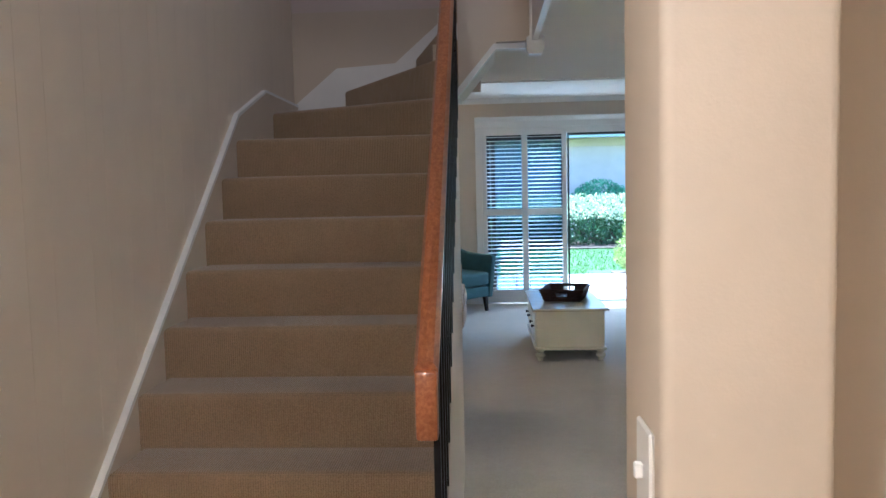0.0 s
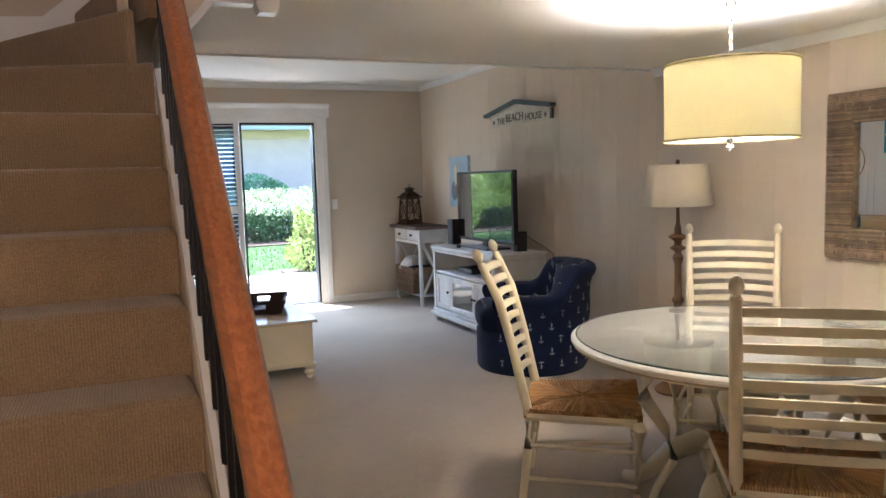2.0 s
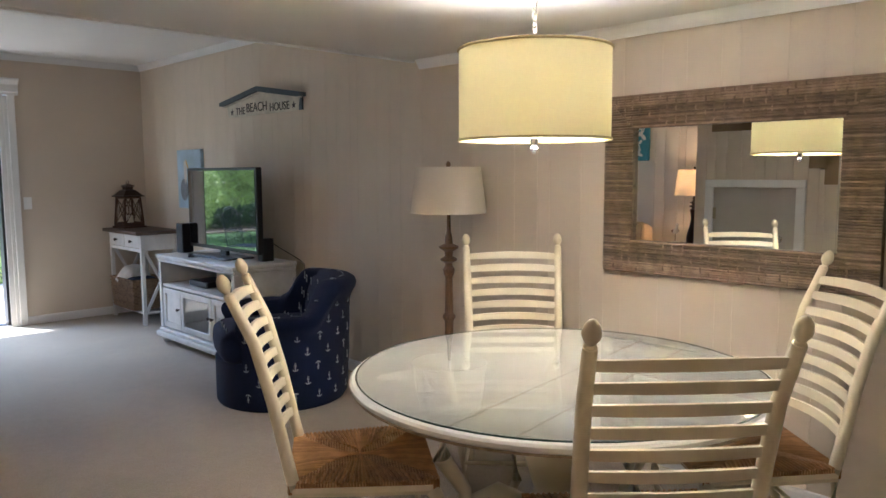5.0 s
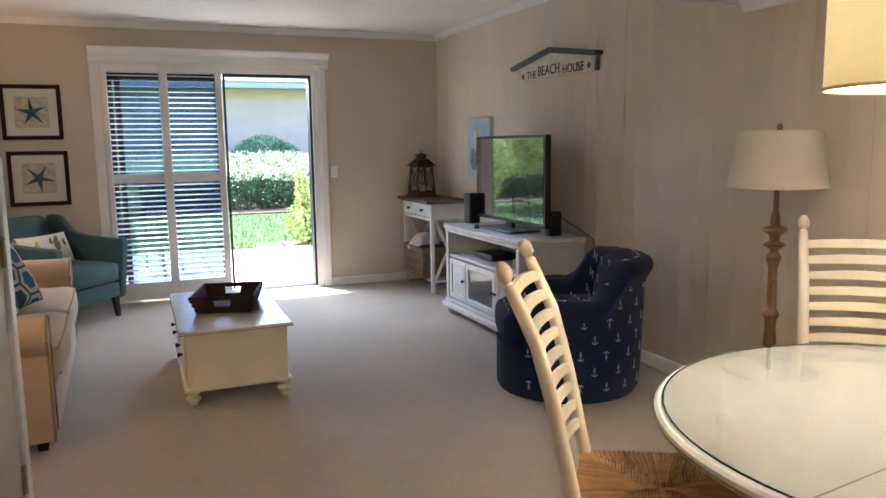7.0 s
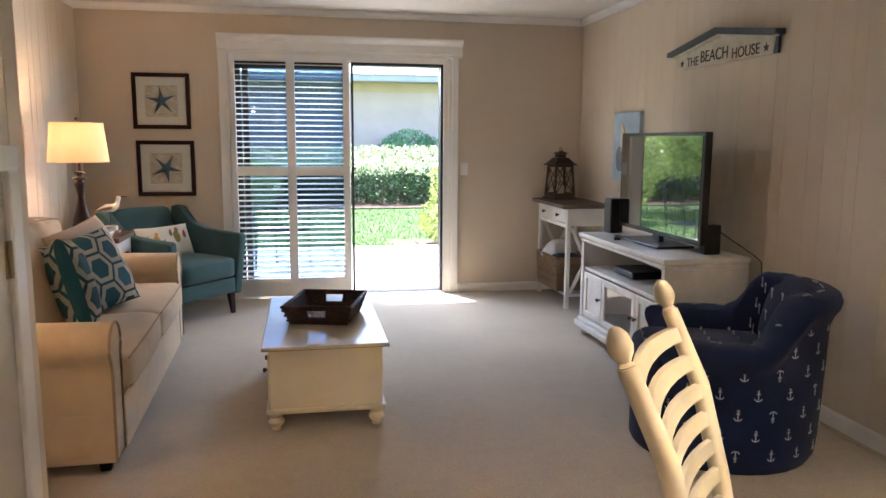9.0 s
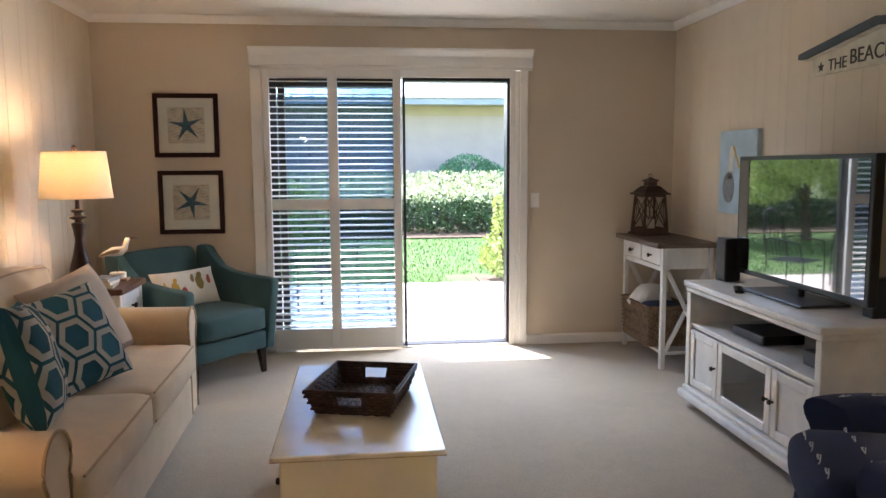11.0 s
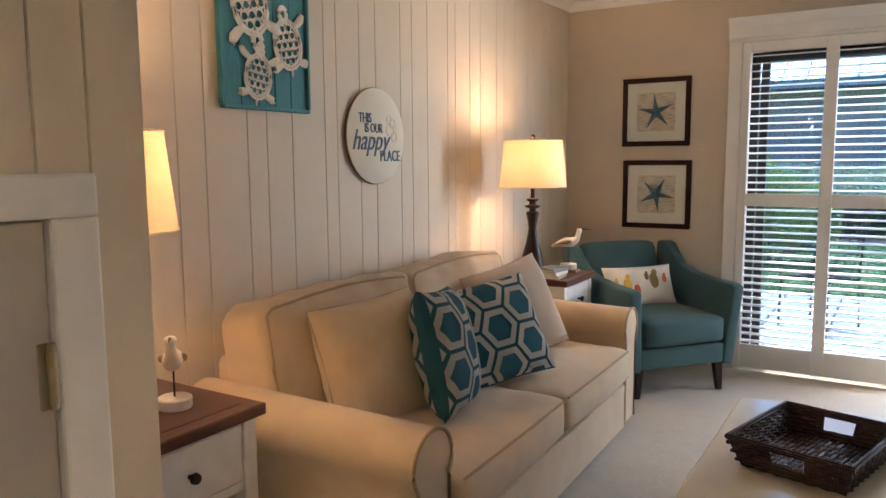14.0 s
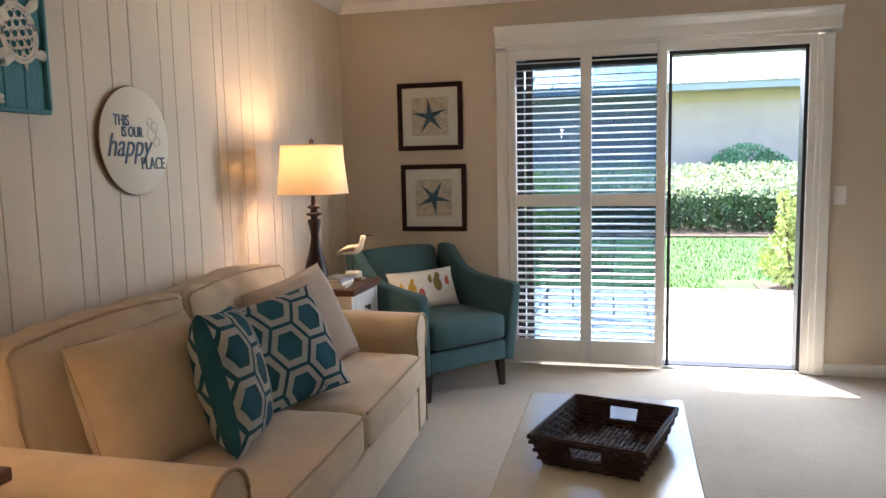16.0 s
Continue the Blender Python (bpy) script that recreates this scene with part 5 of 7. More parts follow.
lan = thing("lantern", 2.955, 8.79, 0.870, 8, "brown wooden lantern with metal roof on the console", "lantern")
LW, LT = 0.095, 0.078
part("base", box(-0.115, 0.115, -0.115, 0.115, 0, 0.018, 0.003), M_RUST, lan)
part("base_step", box(-0.102, 0.102, -0.102, 0.102, 0.018, 0.036, 0.003), M_RUST, lan)
for sx_ in (-1, 1):
    for sy_ in (-1, 1):
        part("post", tube([(sx_ * LW, sy_ * LW, 0.036), (sx_ * LT, sy_ * LT, 0.30)], 0.010, 4), M_RUST, lan)
for k in range(4):
    r = Matrix.Rotation(radians(90 * k), 4, 'Z')
    part("top_rail", box(-LT, LT, -LT - 0.008, -LT + 0.006, 0.285, 0.303, m=r), M_RUST, lan)
    part("bottom_rail", box(-LW, LW, -LW - 0.008, -LW + 0.006, 0.036, 0.054, m=r), M_RUST, lan)
    for s in (-1, 1):
        bm = bmesh.new()
        pts = [(s * 0.083, -LW + 0.002, 0.05), (0 + s * 0.004, -0.083, 0.17), (-s * 0.074, -LT, 0.288)]
        add_tube(bm, pts if s > 0 else [(p[0], p[1] - 0.002, p[2]) for p in pts], 0.0045, 4)
        bmesh.ops.transform(bm, matrix=r, verts=bm.verts[:])
        part("cross_bar", bm, M_RUST, lan)
        bm = bmesh.new()
        add_tube(bm, [(s * 0.08, -LW + 0.003, 0.17 - 0.11), (s * 0.045, -0.086, 0.17), (s * 0.066, -LT, 0.28)], 0.0035, 4)
        bmesh.ops.transform(bm, matrix=r, verts=bm.verts[:])
        part("side_bar", bm, M_RUST, lan)
bm = bmesh.new()
add_lathe(bm, [(0.155, 0.303), (0.155, 0.312), (0.135, 0.318), (0.075, 0.365), (0.055, 0.37), (0.0, 0.371)], 4, Matrix.Rotation(radians(45), 4, 'Z'))
part("roof", bm, M_KNOB, lan, "dark metal hipped roof")
part("chimney", lathe([(0.05, 0.368), (0.05, 0.40), (0.066, 0.403), (0.066, 0.410), (0.0, 0.432)], 4, Matrix.Rotation(radians(45), 4, 'Z')), M_KNOB, lan)
part("ring", tube([(0.014 * math.cos(a * math.pi / 6), 0, 0.442 + 0.014 * math.sin(a * math.pi / 6)) for a in range(12)], 0.003, 5, True), M_KNOB, lan)
cd = thing("candle", 2.965, 8.78, 0.90, 0, "short ivory candle inside the lantern", "candle")
cd.matrix_basis = pose(2.955, 8.79, 0.906)
part("wax", lathe([(0.036, 0), (0.038, 0.004), (0.038, 0.078), (0.034, 0.082), (0, 0.078)], 20), M_CANDLE, cd, smooth=True)
part("wick", lathe([(0.0015, 0.077), (0.0015, 0.092)], 5), M_BLACK, cd)

# ---- things on the walls ----
sg = thing("house_sign", XE, 6.65, 1.86, 0, "cream gable-shaped wooden sign on the planked wall", "wall sign")
poly = [(-0.525, -0.005), (0.525, -0.005), (0.545, 0.085), (0, 0.165), (-0.545, 0.085)]
ry = Matrix.Rotation(radians(-90), 4, 'Z')
part("board", prism(poly, -0.020, -0.003, ry), M_SIGNW, sg, "worn cream painted board")
for s in (-1, 1):
    part("cap", prism([(s * 0.60, 0.090), (s * 0.60, 0.118), (0, 0.208), (0, 0.168), (s * 0.55, 0.088)], -0.065, -0.003, ry), M_SIGNTOP, sg, "slate blue sloped cap")
    part("cap_lip", prism([(s * 0.575, 0.080), (s * 0.575, 0.095), (0, 0.172), (0, 0.155)], -0.045, -0.021, ry), M_SIGNW, sg)
face = lambda y, z, x=-0.021: Matrix.Translation((x, y, z)) @ Matrix.Rotation(radians(-90), 4, 'Z') @ Matrix.Rotation(radians(90), 4, 'X')
letters("THE", 0.082, M_LETTER, sg, "lettering", face(0.325, 0.035))
letters("BEACH", 0.102, M_LETTER, sg, "lettering", face(0.07, 0.052))
letters("HOUSE", 0.088, M_LETTER, sg, "lettering", face(-0.265, 0.036))


def star_poly(r0, r1, n=5, turn=90):
    return [((r0 if i % 2 == 0 else r1) * math.cos(math.radians(turn + 180 * i / n)), (r0 if i % 2 == 0 else r1) * math.sin(math.radians(turn + 180 * i / n))) for i in range(2 * n)]


for y in (0.46, -0.465):
    part("star", prism([(-y + u * 1.0, 0.035 + v) for u, v in star_poly(0.028, 0.012)], -0.023, -0.0205, ry), M_LETTER, sg)
part("hanging_strip", box(-0.020, -0.003, -0.565, -0.53, -0.005, 0.11), M_SIGNTOP, sg)

gp = thing("bird_canvas", XE, 7.925, 1.345, 0, "pale blue shore bird canvas on the planked wall", "picture")
part("canvas", box(-0.035, -0.003, -0.235, 0.235, -0.27, 0.265, 0.003), M_SKYB, gp)
part("painted_bird", prism([(-0.10 + 0.075 * math.cos(a * math.pi / 10), -0.10 + 0.10 * math.sin(a * math.pi / 10)) for a in range(20)], -0.0375, -0.0352, ry), M_BIRDG, gp, "grey bird body")
part("painted_neck", prism([(-0.09, -0.05), (-0.055, -0.03), (-0.035, 0.13), (-0.06, 0.17), (-0.09, 0.16), (-0.10, 0.12)], -0.0375, -0.0352, ry), M_BIRDW, gp, "white neck and head")
part("painted_bill", prism([(-0.055, 0.155), (0.03, 0.02), (0.04, 0.03), (-0.05, 0.175)], -0.0377, -0.0352, ry), M_YELLOW, gp)

for i, (xc, zc, hw) in enumerate(((-0.458, 1.694, 0.228), (-0.443, 1.139, 0.231))):
    pf = thing("starfish_picture", xc, YN, zc, 0, "upper dark-framed starfish print on the wall", "picture", "starfish pictures")
    for a, b, c, d in ((-hw, hw, hw - 0.033, hw), (-hw, hw, -hw, -hw + 0.033)):
        part("frame_bar", box(a, b, -0.026, -0.002, c, d, 0.004), M_FRAMEW, pf)
    for a, b in ((-hw, -hw + 0.033), (hw - 0.033, hw)):
        part("frame_bar", box(a, b, -0.0255, -0.002, -hw + 0.033, hw - 0.033, 0.004), M_FRAMEW, pf)
    part("mat_board", box(-hw + 0.033, hw - 0.033, -0.014, -0.004, -hw + 0.033, hw - 0.033), M_PAPER, pf, "ivory mat board")
    part("print", box(-0.128, 0.128, -0.0165, -0.0145, -0.128, 0.128), M_SAND, pf, "sand-coloured print")
    bm = bmesh.new()
    rnd = random.Random(i)
    for k in range(15):
        z = -0.12 + k * 0.017
        pts = [(x * 0.0125 - 0.125, -0.0168, max(-0.127, min(0.127, z + 0.008 * math.sin(x * 0.7 + k * 1.3) + rnd.uniform(-.002, .002)))) for x in range(21)]
        add_tube(bm, pts, 0.0016, 4)
    part("sand_ripples", bm, M_PAPER, pf, kind="stuff")
    bm = bmesh.new()
    tip = star_poly(0.127, 0.030, 5, 96 if i == 0 else 62)
    ctr = bm.verts.new((0, -0.026, 0))
    vs = [bm.verts.new((u, -0.018 if k % 2 == 0 else -0.0185, v)) for k, (u, v) in enumerate(tip)]
    for k in range(10):
        bm.faces.new((ctr, vs[k], vs[(k + 1) % 10]))
    bmesh.ops.recalc_face_normals(bm, faces=bm.faces[:])
    part("starfish", bm, M_STAR, pf, "blue-grey starfish")
    gg = part("glazing", box(-hw + 0.034, hw - 0.034, -0.0290 + 0.004, -0.0280 + 0.004 + 0.0005, -hw + 0.034, hw - 0.034), M_PANE, pf, "clear picture glass")
    gg.visible_shadow = False
    if i == 1:
        pf["label"] = "lower dark-framed starfish print on the wall"

# turtle panel on the planked wall
tp = thing("turtle_panel", XW, 5.978, 1.828, 0, "turquoise panel with three white cut-out turtles above the sofa", "wall art")
PW, PH = 0.216, 0.248
for k in range(5):
    a = -PW + k * 2 * PW / 5
    part("board", box(0.003, 0.016, a + 0.0012, a + 2 * PW / 5 - 0.0012, -PH, PH, 0.002), M_TURQ, tp)
for a, b, c, d in ((-PW - 0.008, PW + 0.008, PH, PH + 0.014), (-PW - 0.008, PW + 0.008, -PH - 0.014, -PH)):
    part("edge_bar", box(0.003, 0.03, a, b, c, d, 0.002), M_TURQ, tp)
for a, b in ((-PW - 0.014, -PW - 0.001), (PW + 0.001, PW + 0.014)):
    part("edge_bar", box(0.003, 0.0295, a, b, -PH, PH, 0.002), M_TURQ, tp)


def turtle(y, z, s, turn):
    """A flat turtle: shell with open cells, four flippers and a head."""
    bm = bmesh.new()
    def ring(cx, cz, rx, rz, r, tilt=0, n=14):
        pts = []
        for k in range(n):
            a = 2 * math.pi * k / n
            u, v = rx * math.cos(a), rz * math.sin(a)
            pts.append((0, cx + u * math.cos(tilt) - v * math.sin(tilt), cz + u * math.sin(tilt) + v * math.cos(tilt)))
        add_tube(bm, pts, r, 6, True)
    ring(0, 0, 0.090, 0.112, 0.008, 0, 20)
    ring(0, 0, 0.076, 0.098, 0.006, 0, 20)
    for row, (zz, nn, w) in enumerate(((0.072, 2, 0.019), (0.038, 3, 0.019), (0.0, 4, 0.0185), (-0.038, 3, 0.018), (-0.072, 2, 0.017))):
        for c in range(nn):
            ring((c - (nn - 1) / 2) * 0.039, zz, w, 0.0185, 0.0048, 0, 8)
    ring(0, 0.135, 0.022, 0.030, 0.013)
    for sx_, zz, ang, L in ((-1, 0.075, 35, 0.105), (1, 0.075, -35, 0.105), (-1, -0.085, 130, 0.06), (1, -0.085, -130, 0.06)):
        a = math.radians(ang)
        dx, dz = -math.sin(a), math.cos(a)
        cx, cz = sx_ * 0.055, zz
        pts = [(0, cx + dx * L * t + sx_ * 0.03 * math.sin(t * 3), cz + dz * L * t * 0.7) for t in (0, 0.25, 0.5, 0.75, 1.0)]
        add_tube(bm, pts, [0.012, 0.020, 0.022, 0.018, 0.007], 8)
    add_lathe(bm, [(0.0, 0), (0.009, 0.03), (0.0, 0.045)], 8, Matrix.Translation((0, 0, -0.15)))
    bmesh.ops.scale(bm, vec=(0.35, 1, 1), verts=bm.verts[:])
    bmesh.ops.scale(bm, vec=(1, s, s), verts=bm.verts[:])
    bmesh.ops.transform(bm, matrix=Matrix.Translation((0.023, y, z)) @ Matrix.Rotation(radians(turn), 4, 'X'), verts=bm.verts[:])
    part("turtle", bm, M_SHELL, tp, "whitewashed cut-out turtle", True)


turtle(-0.080, 0.115, 0.98, -166)
turtle(0.112, -0.005, 0.84, 12)
turtle(-0.050, -0.140, 0.74, -8)

# round sign
rs_ = thing("round_sign", XW, 6.66, 1.488, 0, "round white sign with grey lettering, above the sofa", "wall sign")
yy = Matrix.Rotation(radians(90), 4, 'Y')
part("disc", lathe([(0.215, 0.003), (0.217, 0.006), (0.217, 0.020), (0.213, 0.023), (0, 0.023)], 56, yy), M_PAPER, rs_, "white painted wooden disc", True)
part("disc_edge", lathe([(0.2175, 0.004), (0.2188, 0.006), (0.2188, 0.0175), (0.2175, 0.019)], 56, yy), M_LAMPW, rs_, "brown wooden edge")
fw = lambda y, z: Matrix.Translation((0.0245, y, z)) @ Matrix.Rotation(radians(90), 4, 'Z') @ Matrix.Rotation(radians(90), 4, 'X')
letters("THIS", 0.062, M_BLUEINK, rs_, "lettering", fw(-0.090, 0.078), narrow=0.74)
letters("IS OUR", 0.060, M_BLUEINK, rs_, "lettering", fw(-0.028, 0.034), narrow=0.72)
hp_ = letters("happy", 0.130, M_BLUEINK, rs_, "script_lettering", fw(-0.040, -0.022), slant=0.32, narrow=0.88)
letters("PLACE", 0.072, M_BLUEINK, rs_, "lettering", fw(0.098, -0.092), narrow=0.78)
bm = bmesh.new()
for cx, cz, r in ((0.10, 0.03, 0.03), (0.12, 0.06, 0.022), (0.09, 0.08, 0.018), (0.13, 0.0, 0.022)):
    add_tube(bm, [(0.0238, cx + r * math.cos(a * math.pi / 6), cz + r * math.sin(a * math.pi / 6)) for a in range(12)], 0.0018, 4, True)
part("shell_drawing", bm, M_SHELL, rs_, "faint shell drawing")
# ---- sofa side ----
sofa = thing("sofa", -0.578, 6.535, Z0, 1.4, "beige linen sofa with rolled arms, against the planked wall", "sofa")
# local: x out of the wall, y along it
part("frame", soft_box(0.86, 2.10, 0.23, 0.02, 3, 0.0), M_SOFA, sofa, at=pose(0.01, 0, 0.055), smooth=True)
part("valance", box(0.445, 0.462, -0.87, 0.87, 0.04, 0.265, 0.006), M_SOFA, sofa)
part("back_frame", soft_box(0.18, 1.84, 0.46, 0.06, 3, 0.0), M_SOFA, sofa, at=pose(-0.38, 0, 0.27), smooth=True)
for s in (-1, 1):
    # arm: upright with a rolled top
    bm = bmesh.new()
    n = 18
    outline = [(-0.075, 0.055), (-0.075, 0.47)]
    for k in range(n + 1):
        a = math.radians(215 - k * 250 / n)
        outline.append((0.012 + 0.105 * math.cos(a), 0.535 + 0.095 * math.sin(a)))
    outline += [(0.085, 0.44), (0.085, 0.055)]
    A = [bm.verts.new((-0.44, s * (y), z * 1.03 + 0.0)) for y, z in outline]
    B = [bm.verts.new((0.455, s * (y), z)) for y, z in outline]
    for i in range(len(A)):
        j = (i + 1) % len(A)
        bm.faces.new((A[i], A[j], B[j], B[i]))
    bm.faces.new(A)
    bm.faces.new(list(reversed(B)))
    part("arm", bm, M_SOFA, sofa, smooth=True, at=pose(0, s * 0.965, 0))
    f = [(0.462, s * y, z) for y, z in outline]
    part("arm_piping", tube(f, 0.006, 6), M_PIPE, sofa, "darker piping round the arm front", True, at=pose(-0.004, s * 0.965, 0))
    sc_ = soft_box(0.80, 0.862, 0.17, 0.035, 3, 0.026, 20)
    for v in sc_.verts:
        if v.co.z > 0.10:
            v.co.z += 0.005 * noise.noise(Vector((v.co.x * 22, v.co.y * 4 + s, 0))) + 0.008 * noise.noise(v.co * 4)
    c = part("seat_cushion", sc_, M_SOFA, sofa, at=pose(0.085, s * 0.433, 0.285), smooth=True)
    zz = 0.285 + 0.155
    part("piping", tube([(0.483, -0.41 + s * 0.433, zz), (0.492, s * 0.433, zz + 0.006), (0.483, 0.41 + s * 0.433, zz)], 0.005, 6), M_PIPE, sofa, smooth=True)
    part("piping", tube([(0.485, -0.41 + s * 0.433, 0.315), (0.494, s * 0.433, 0.312), (0.485, 0.41 + s * 0.433, 0.315)], 0.005, 6), M_PIPE, sofa, smooth=True)
    bc = soft_box(0.22, 0.905, 0.455, 0.035, 3, 0.030, 22)
    for v in bc.verts:
        z, y = v.co.z / 0.455, v.co.y
        fx_ = 1 - (2 * z - 1) ** 2
        # folds gathered under the top edge, soft hollows on the face
        v.co.x += 0.016 * fx_ * (1 - (2 * y / 0.9) ** 2) + 0.008 * math.sin(y * 34 + 2.2 * noise.noise(v.co * 5) + s) * max(0.0, z - 0.45) + 0.014 * noise.noise(v.co * 6)
        v.co.z += (0.016 * math.sin(y * 30 + 3 * noise.noise(v.co * 4)) + 0.020 * noise.noise(v.co * 4 + Vector((s, 0, 0)))) * max(0.0, z - 0.3) + 0.006 * noise.noise(v.co * 15)
    back_at = pose(-0.262, s * 0.456, 0.425, 0, -11, 0)
    cushion_ = part("back_cushion", bc, M_SOFA, sofa, at=back_at, smooth=True)
    for e, xx in (("piping", 0.108), ("piping", -0.100)):
        loop = [(xx, -0.432, 0.06), (xx + 0.004, -0.443, 0.25), (xx, -0.430, 0.425), (xx, -0.40, 0.446), (xx + 0.004, -0.2, 0.462), (xx + 0.008, 0, 0.468), (xx + 0.004, 0.2, 0.462), (xx, 0.40, 0.446), (xx, 0.430, 0.425), (xx + 0.004, 0.443, 0.25), (xx, 0.432, 0.06)]
        part(e, tube(loop, 0.0055, 6), M_PIPE, cushion_, "corded piping along the seams", True)
    for x in (0.40, -0.36):
        part("foot", lathe([(0.028, 0), (0.040, 0.056)], 4, pose(x, s * 0.98, 0, 0, 0, 45)), M_DKWOOD, sofa, "dark wooden block foot")


def hex_cushion(name, m, label, w=0.46, h=0.46, th=0.17):
    """A teal cushion with an appliqued pattern of white hexagons, built on the stuffed face."""
    c = thing(name, 0, 0, 0, 0, label, "cushion")
    c.matrix_basis = m
    part("cover", cushion(w, h, th, 18, 0.42, 1.0, 2.6), M_PILTEAL, c, smooth=True)

    def face_z(u, v):
        e = max(0.0, (1 - min(1, abs(u)) ** 2.6) * (1 - min(1, abs(v)) ** 2.6))
        return th / 2 * e ** 0.42

    for side in (1, -1):
        bm = bmesh.new()
        R, gap = 0.101, 0.177
        for iy in range(-3, 4):
            for ix in range(-4, 5):
                cy, cx = (ix + (0.5 if iy % 2 else 0)) * gap * 0.95, iy * gap * 0.825 + 0.01
                lim = 0.975
                rings = []
                for rr in (R * 0.88, R * 0.60):
                    ring = []
                    for k in range(18):
                        a = k // 3
                        p = Vector((math.cos(math.radians(60 * a)), math.sin(math.radians(60 * a)), 0))
                        q = Vector((math.cos(math.radians(60 * a + 60)), math.sin(math.radians(60 * a + 60)), 0))
                        r = p.lerp(q, (k % 3) / 3) * rr
                        x, y = cx + r.x, cy + r.y
                        x, y = max(-w / 2 * lim, min(w / 2 * lim, x)), max(-h / 2 * lim, min(h / 2 * lim, y))
                        u, v = x / (w / 2), y / (h / 2)
                        px, py = 1 - 0.06 * (1 - abs(v) ** 2) * abs(u) ** 3, 1 - 0.06 * (1 - abs(u) ** 2) * abs(v) ** 3
                        ring.append(Vector((x * px, y * py, side * (face_z(u, v) + 0.0038))))
                    rings.append(ring)
                if max((a - b).length for a in rings[0] for b in rings[0]) < 0.07:
                    continue
                va = [bm.verts.new(p) for p in rings[0]]
                vb = [bm.verts.new(p) for p in rings[1]]
                for k in range(18):
                    j = (k + 1) % 18
                    if (va[k].co - va[j].co).length + (vb[k].co - vb[j].co).length > 0.006:
                        bm.faces.new((va[k], va[j], vb[j], vb[k]))
        bmesh.ops.solidify(bm, geom=bm.faces[:], thickness=0.0012)
        part("hexagon_applique", bm, M_PILWHITE, c, "white hexagon pattern", kind="stuff")
    return c


def plain_cushion(name, m, w, h, th, material, label):
    c = thing(name, 0, 0, 0, 0, label, "cushion")
    c.matrix_basis = m
    bm = cushion(w, h, th, 16, 0.42, 1.0, 2.6)
    for v in bm.verts:
        v.co.z += 0.012 * noise.noise(v.co * 7) + 0.006 * noise.noise(v.co * 17)
    part("cover", bm, material, c, smooth=True)
    part("seam", tube([(w / 2 * 0.985 * a, h / 2 * 0.985 * b, 0) for a, b in ((-1, -1), (0, -0.94), (1, -1), (0.94, 0), (1, 1), (0, 0.94), (-1, 1), (-0.94, 0))], 0.003, 5, True), M_PIPE, c)
    return c


def upright(x, y, z, turn, lean, spin=0):
    """A cushion standing on its edge: turn: the way it faces on the plan; lean: how far it tips back."""
    return pose(x, y, z, 0, 0, turn) @ pose(0, 0, 0, 90 - lean, 0, 0) @ pose(0, 0, 0, 0, 0, spin)


plain_cushion("cushion", upright(-0.60, 5.99, 0.660, 78, 18, 3), 0.49, 0.47, 0.23, M_SOFA, "beige square linen cushion beside the rolled arm")
hex_cushion("cushion", upright(-0.415, 6.165, 0.685, 108, 14, -7), "teal square cushion with white hexagons, turned sideways", 0.42, 0.46, 0.19)
hex_cushion("cushion", upright(-0.455, 6.565, 0.660, 60, 26, 7), "teal square cushion with white hexagons, leaning on the sofa back", 0.53, 0.44, 0.17)
plain_cushion("cushion", upright(-0.57, 7.07, 0.660, 62, 24, 12), 0.47, 0.47, 0.19, M_TAUPE, "taupe square cushion behind the hexagon cushion")


def side_table(x, y, rz, label, w=0.52, d=0.52, h=0.71):
    t = thing("side_table", x, y, Z0, rz, label, "side table", "side tables beside the sofa")
    part("top_board", box(-d / 2, d / 2, -w / 2, w / 2, h - 0.035, h, 0.006, 2), M_TOPWOOD, t, "red-brown wooden top")
    part("top_inlay", box(-d / 2 + 0.05, d / 2 - 0.05, -w / 2 + 0.05, w / 2 - 0.05, h + 0.0005, h + 0.002), M_TOPWOOD, t)
    for sx_ in (-1, 1):
        for sy_ in (-1, 1):
            cx, cy = sx_ * (d / 2 - 0.045), sy_ * (w / 2 - 0.045)
            part("leg", box(cx - 0.024, cx + 0.024, cy - 0.024, cy + 0.024, 0, h - 0.036, 0.004), M_WHITEW, t)
    for s in (-1, 1):
        part("side_rail", box(-d / 2 + 0.07, d / 2 - 0.07, s * (w / 2 - 0.04) - 0.01, s * (w / 2 - 0.04) + 0.01, h - 0.22, h - 0.036), M_WHITEW, t)
    part("back_rail", box(-d / 2 + 0.025, -d / 2 + 0.045, -w / 2 + 0.07, w / 2 - 0.07, h - 0.22, h - 0.036), M_WHITEW, t)
    part("front_rail", box(d / 2 - 0.055, d / 2 - 0.03, -w / 2 + 0.07, w / 2 - 0.07, h - 0.24, h - 0.215), M_WHITEW, t)
    dr = part("drawer", box(d / 2 - 0.045, d / 2 - 0.022, -w / 2 + 0.073, w / 2 - 0.073, h - 0.211, h - 0.045, 0.005), M_WHITEW, t)
    part("knob", lathe([(0.007, 0), (0.007, 0.012), (0.016, 0.02), (0.014, 0.03), (0, 0.032)], 14, pose(d / 2 - 0.022, 0, h - 0.13) @ Matrix.Rotation(radians(90), 4, 'Y')), M_KNOB, dr, "dark round knob", True)
    part("lower_shelf", box(-d / 2 + 0.04, d / 2 - 0.04, -w / 2 + 0.04, w / 2 - 0.04, 0.14, 0.16), M_WHITEW, t)
    return t


side_table(-0.795, 5.115, 0, "white side table with a red-brown top, before the sofa arm", h=0.692)
side_table(-0.785, 7.855, 0, "white side table with a red-brown top, behind the sofa", 0.46, 0.50, 0.72)


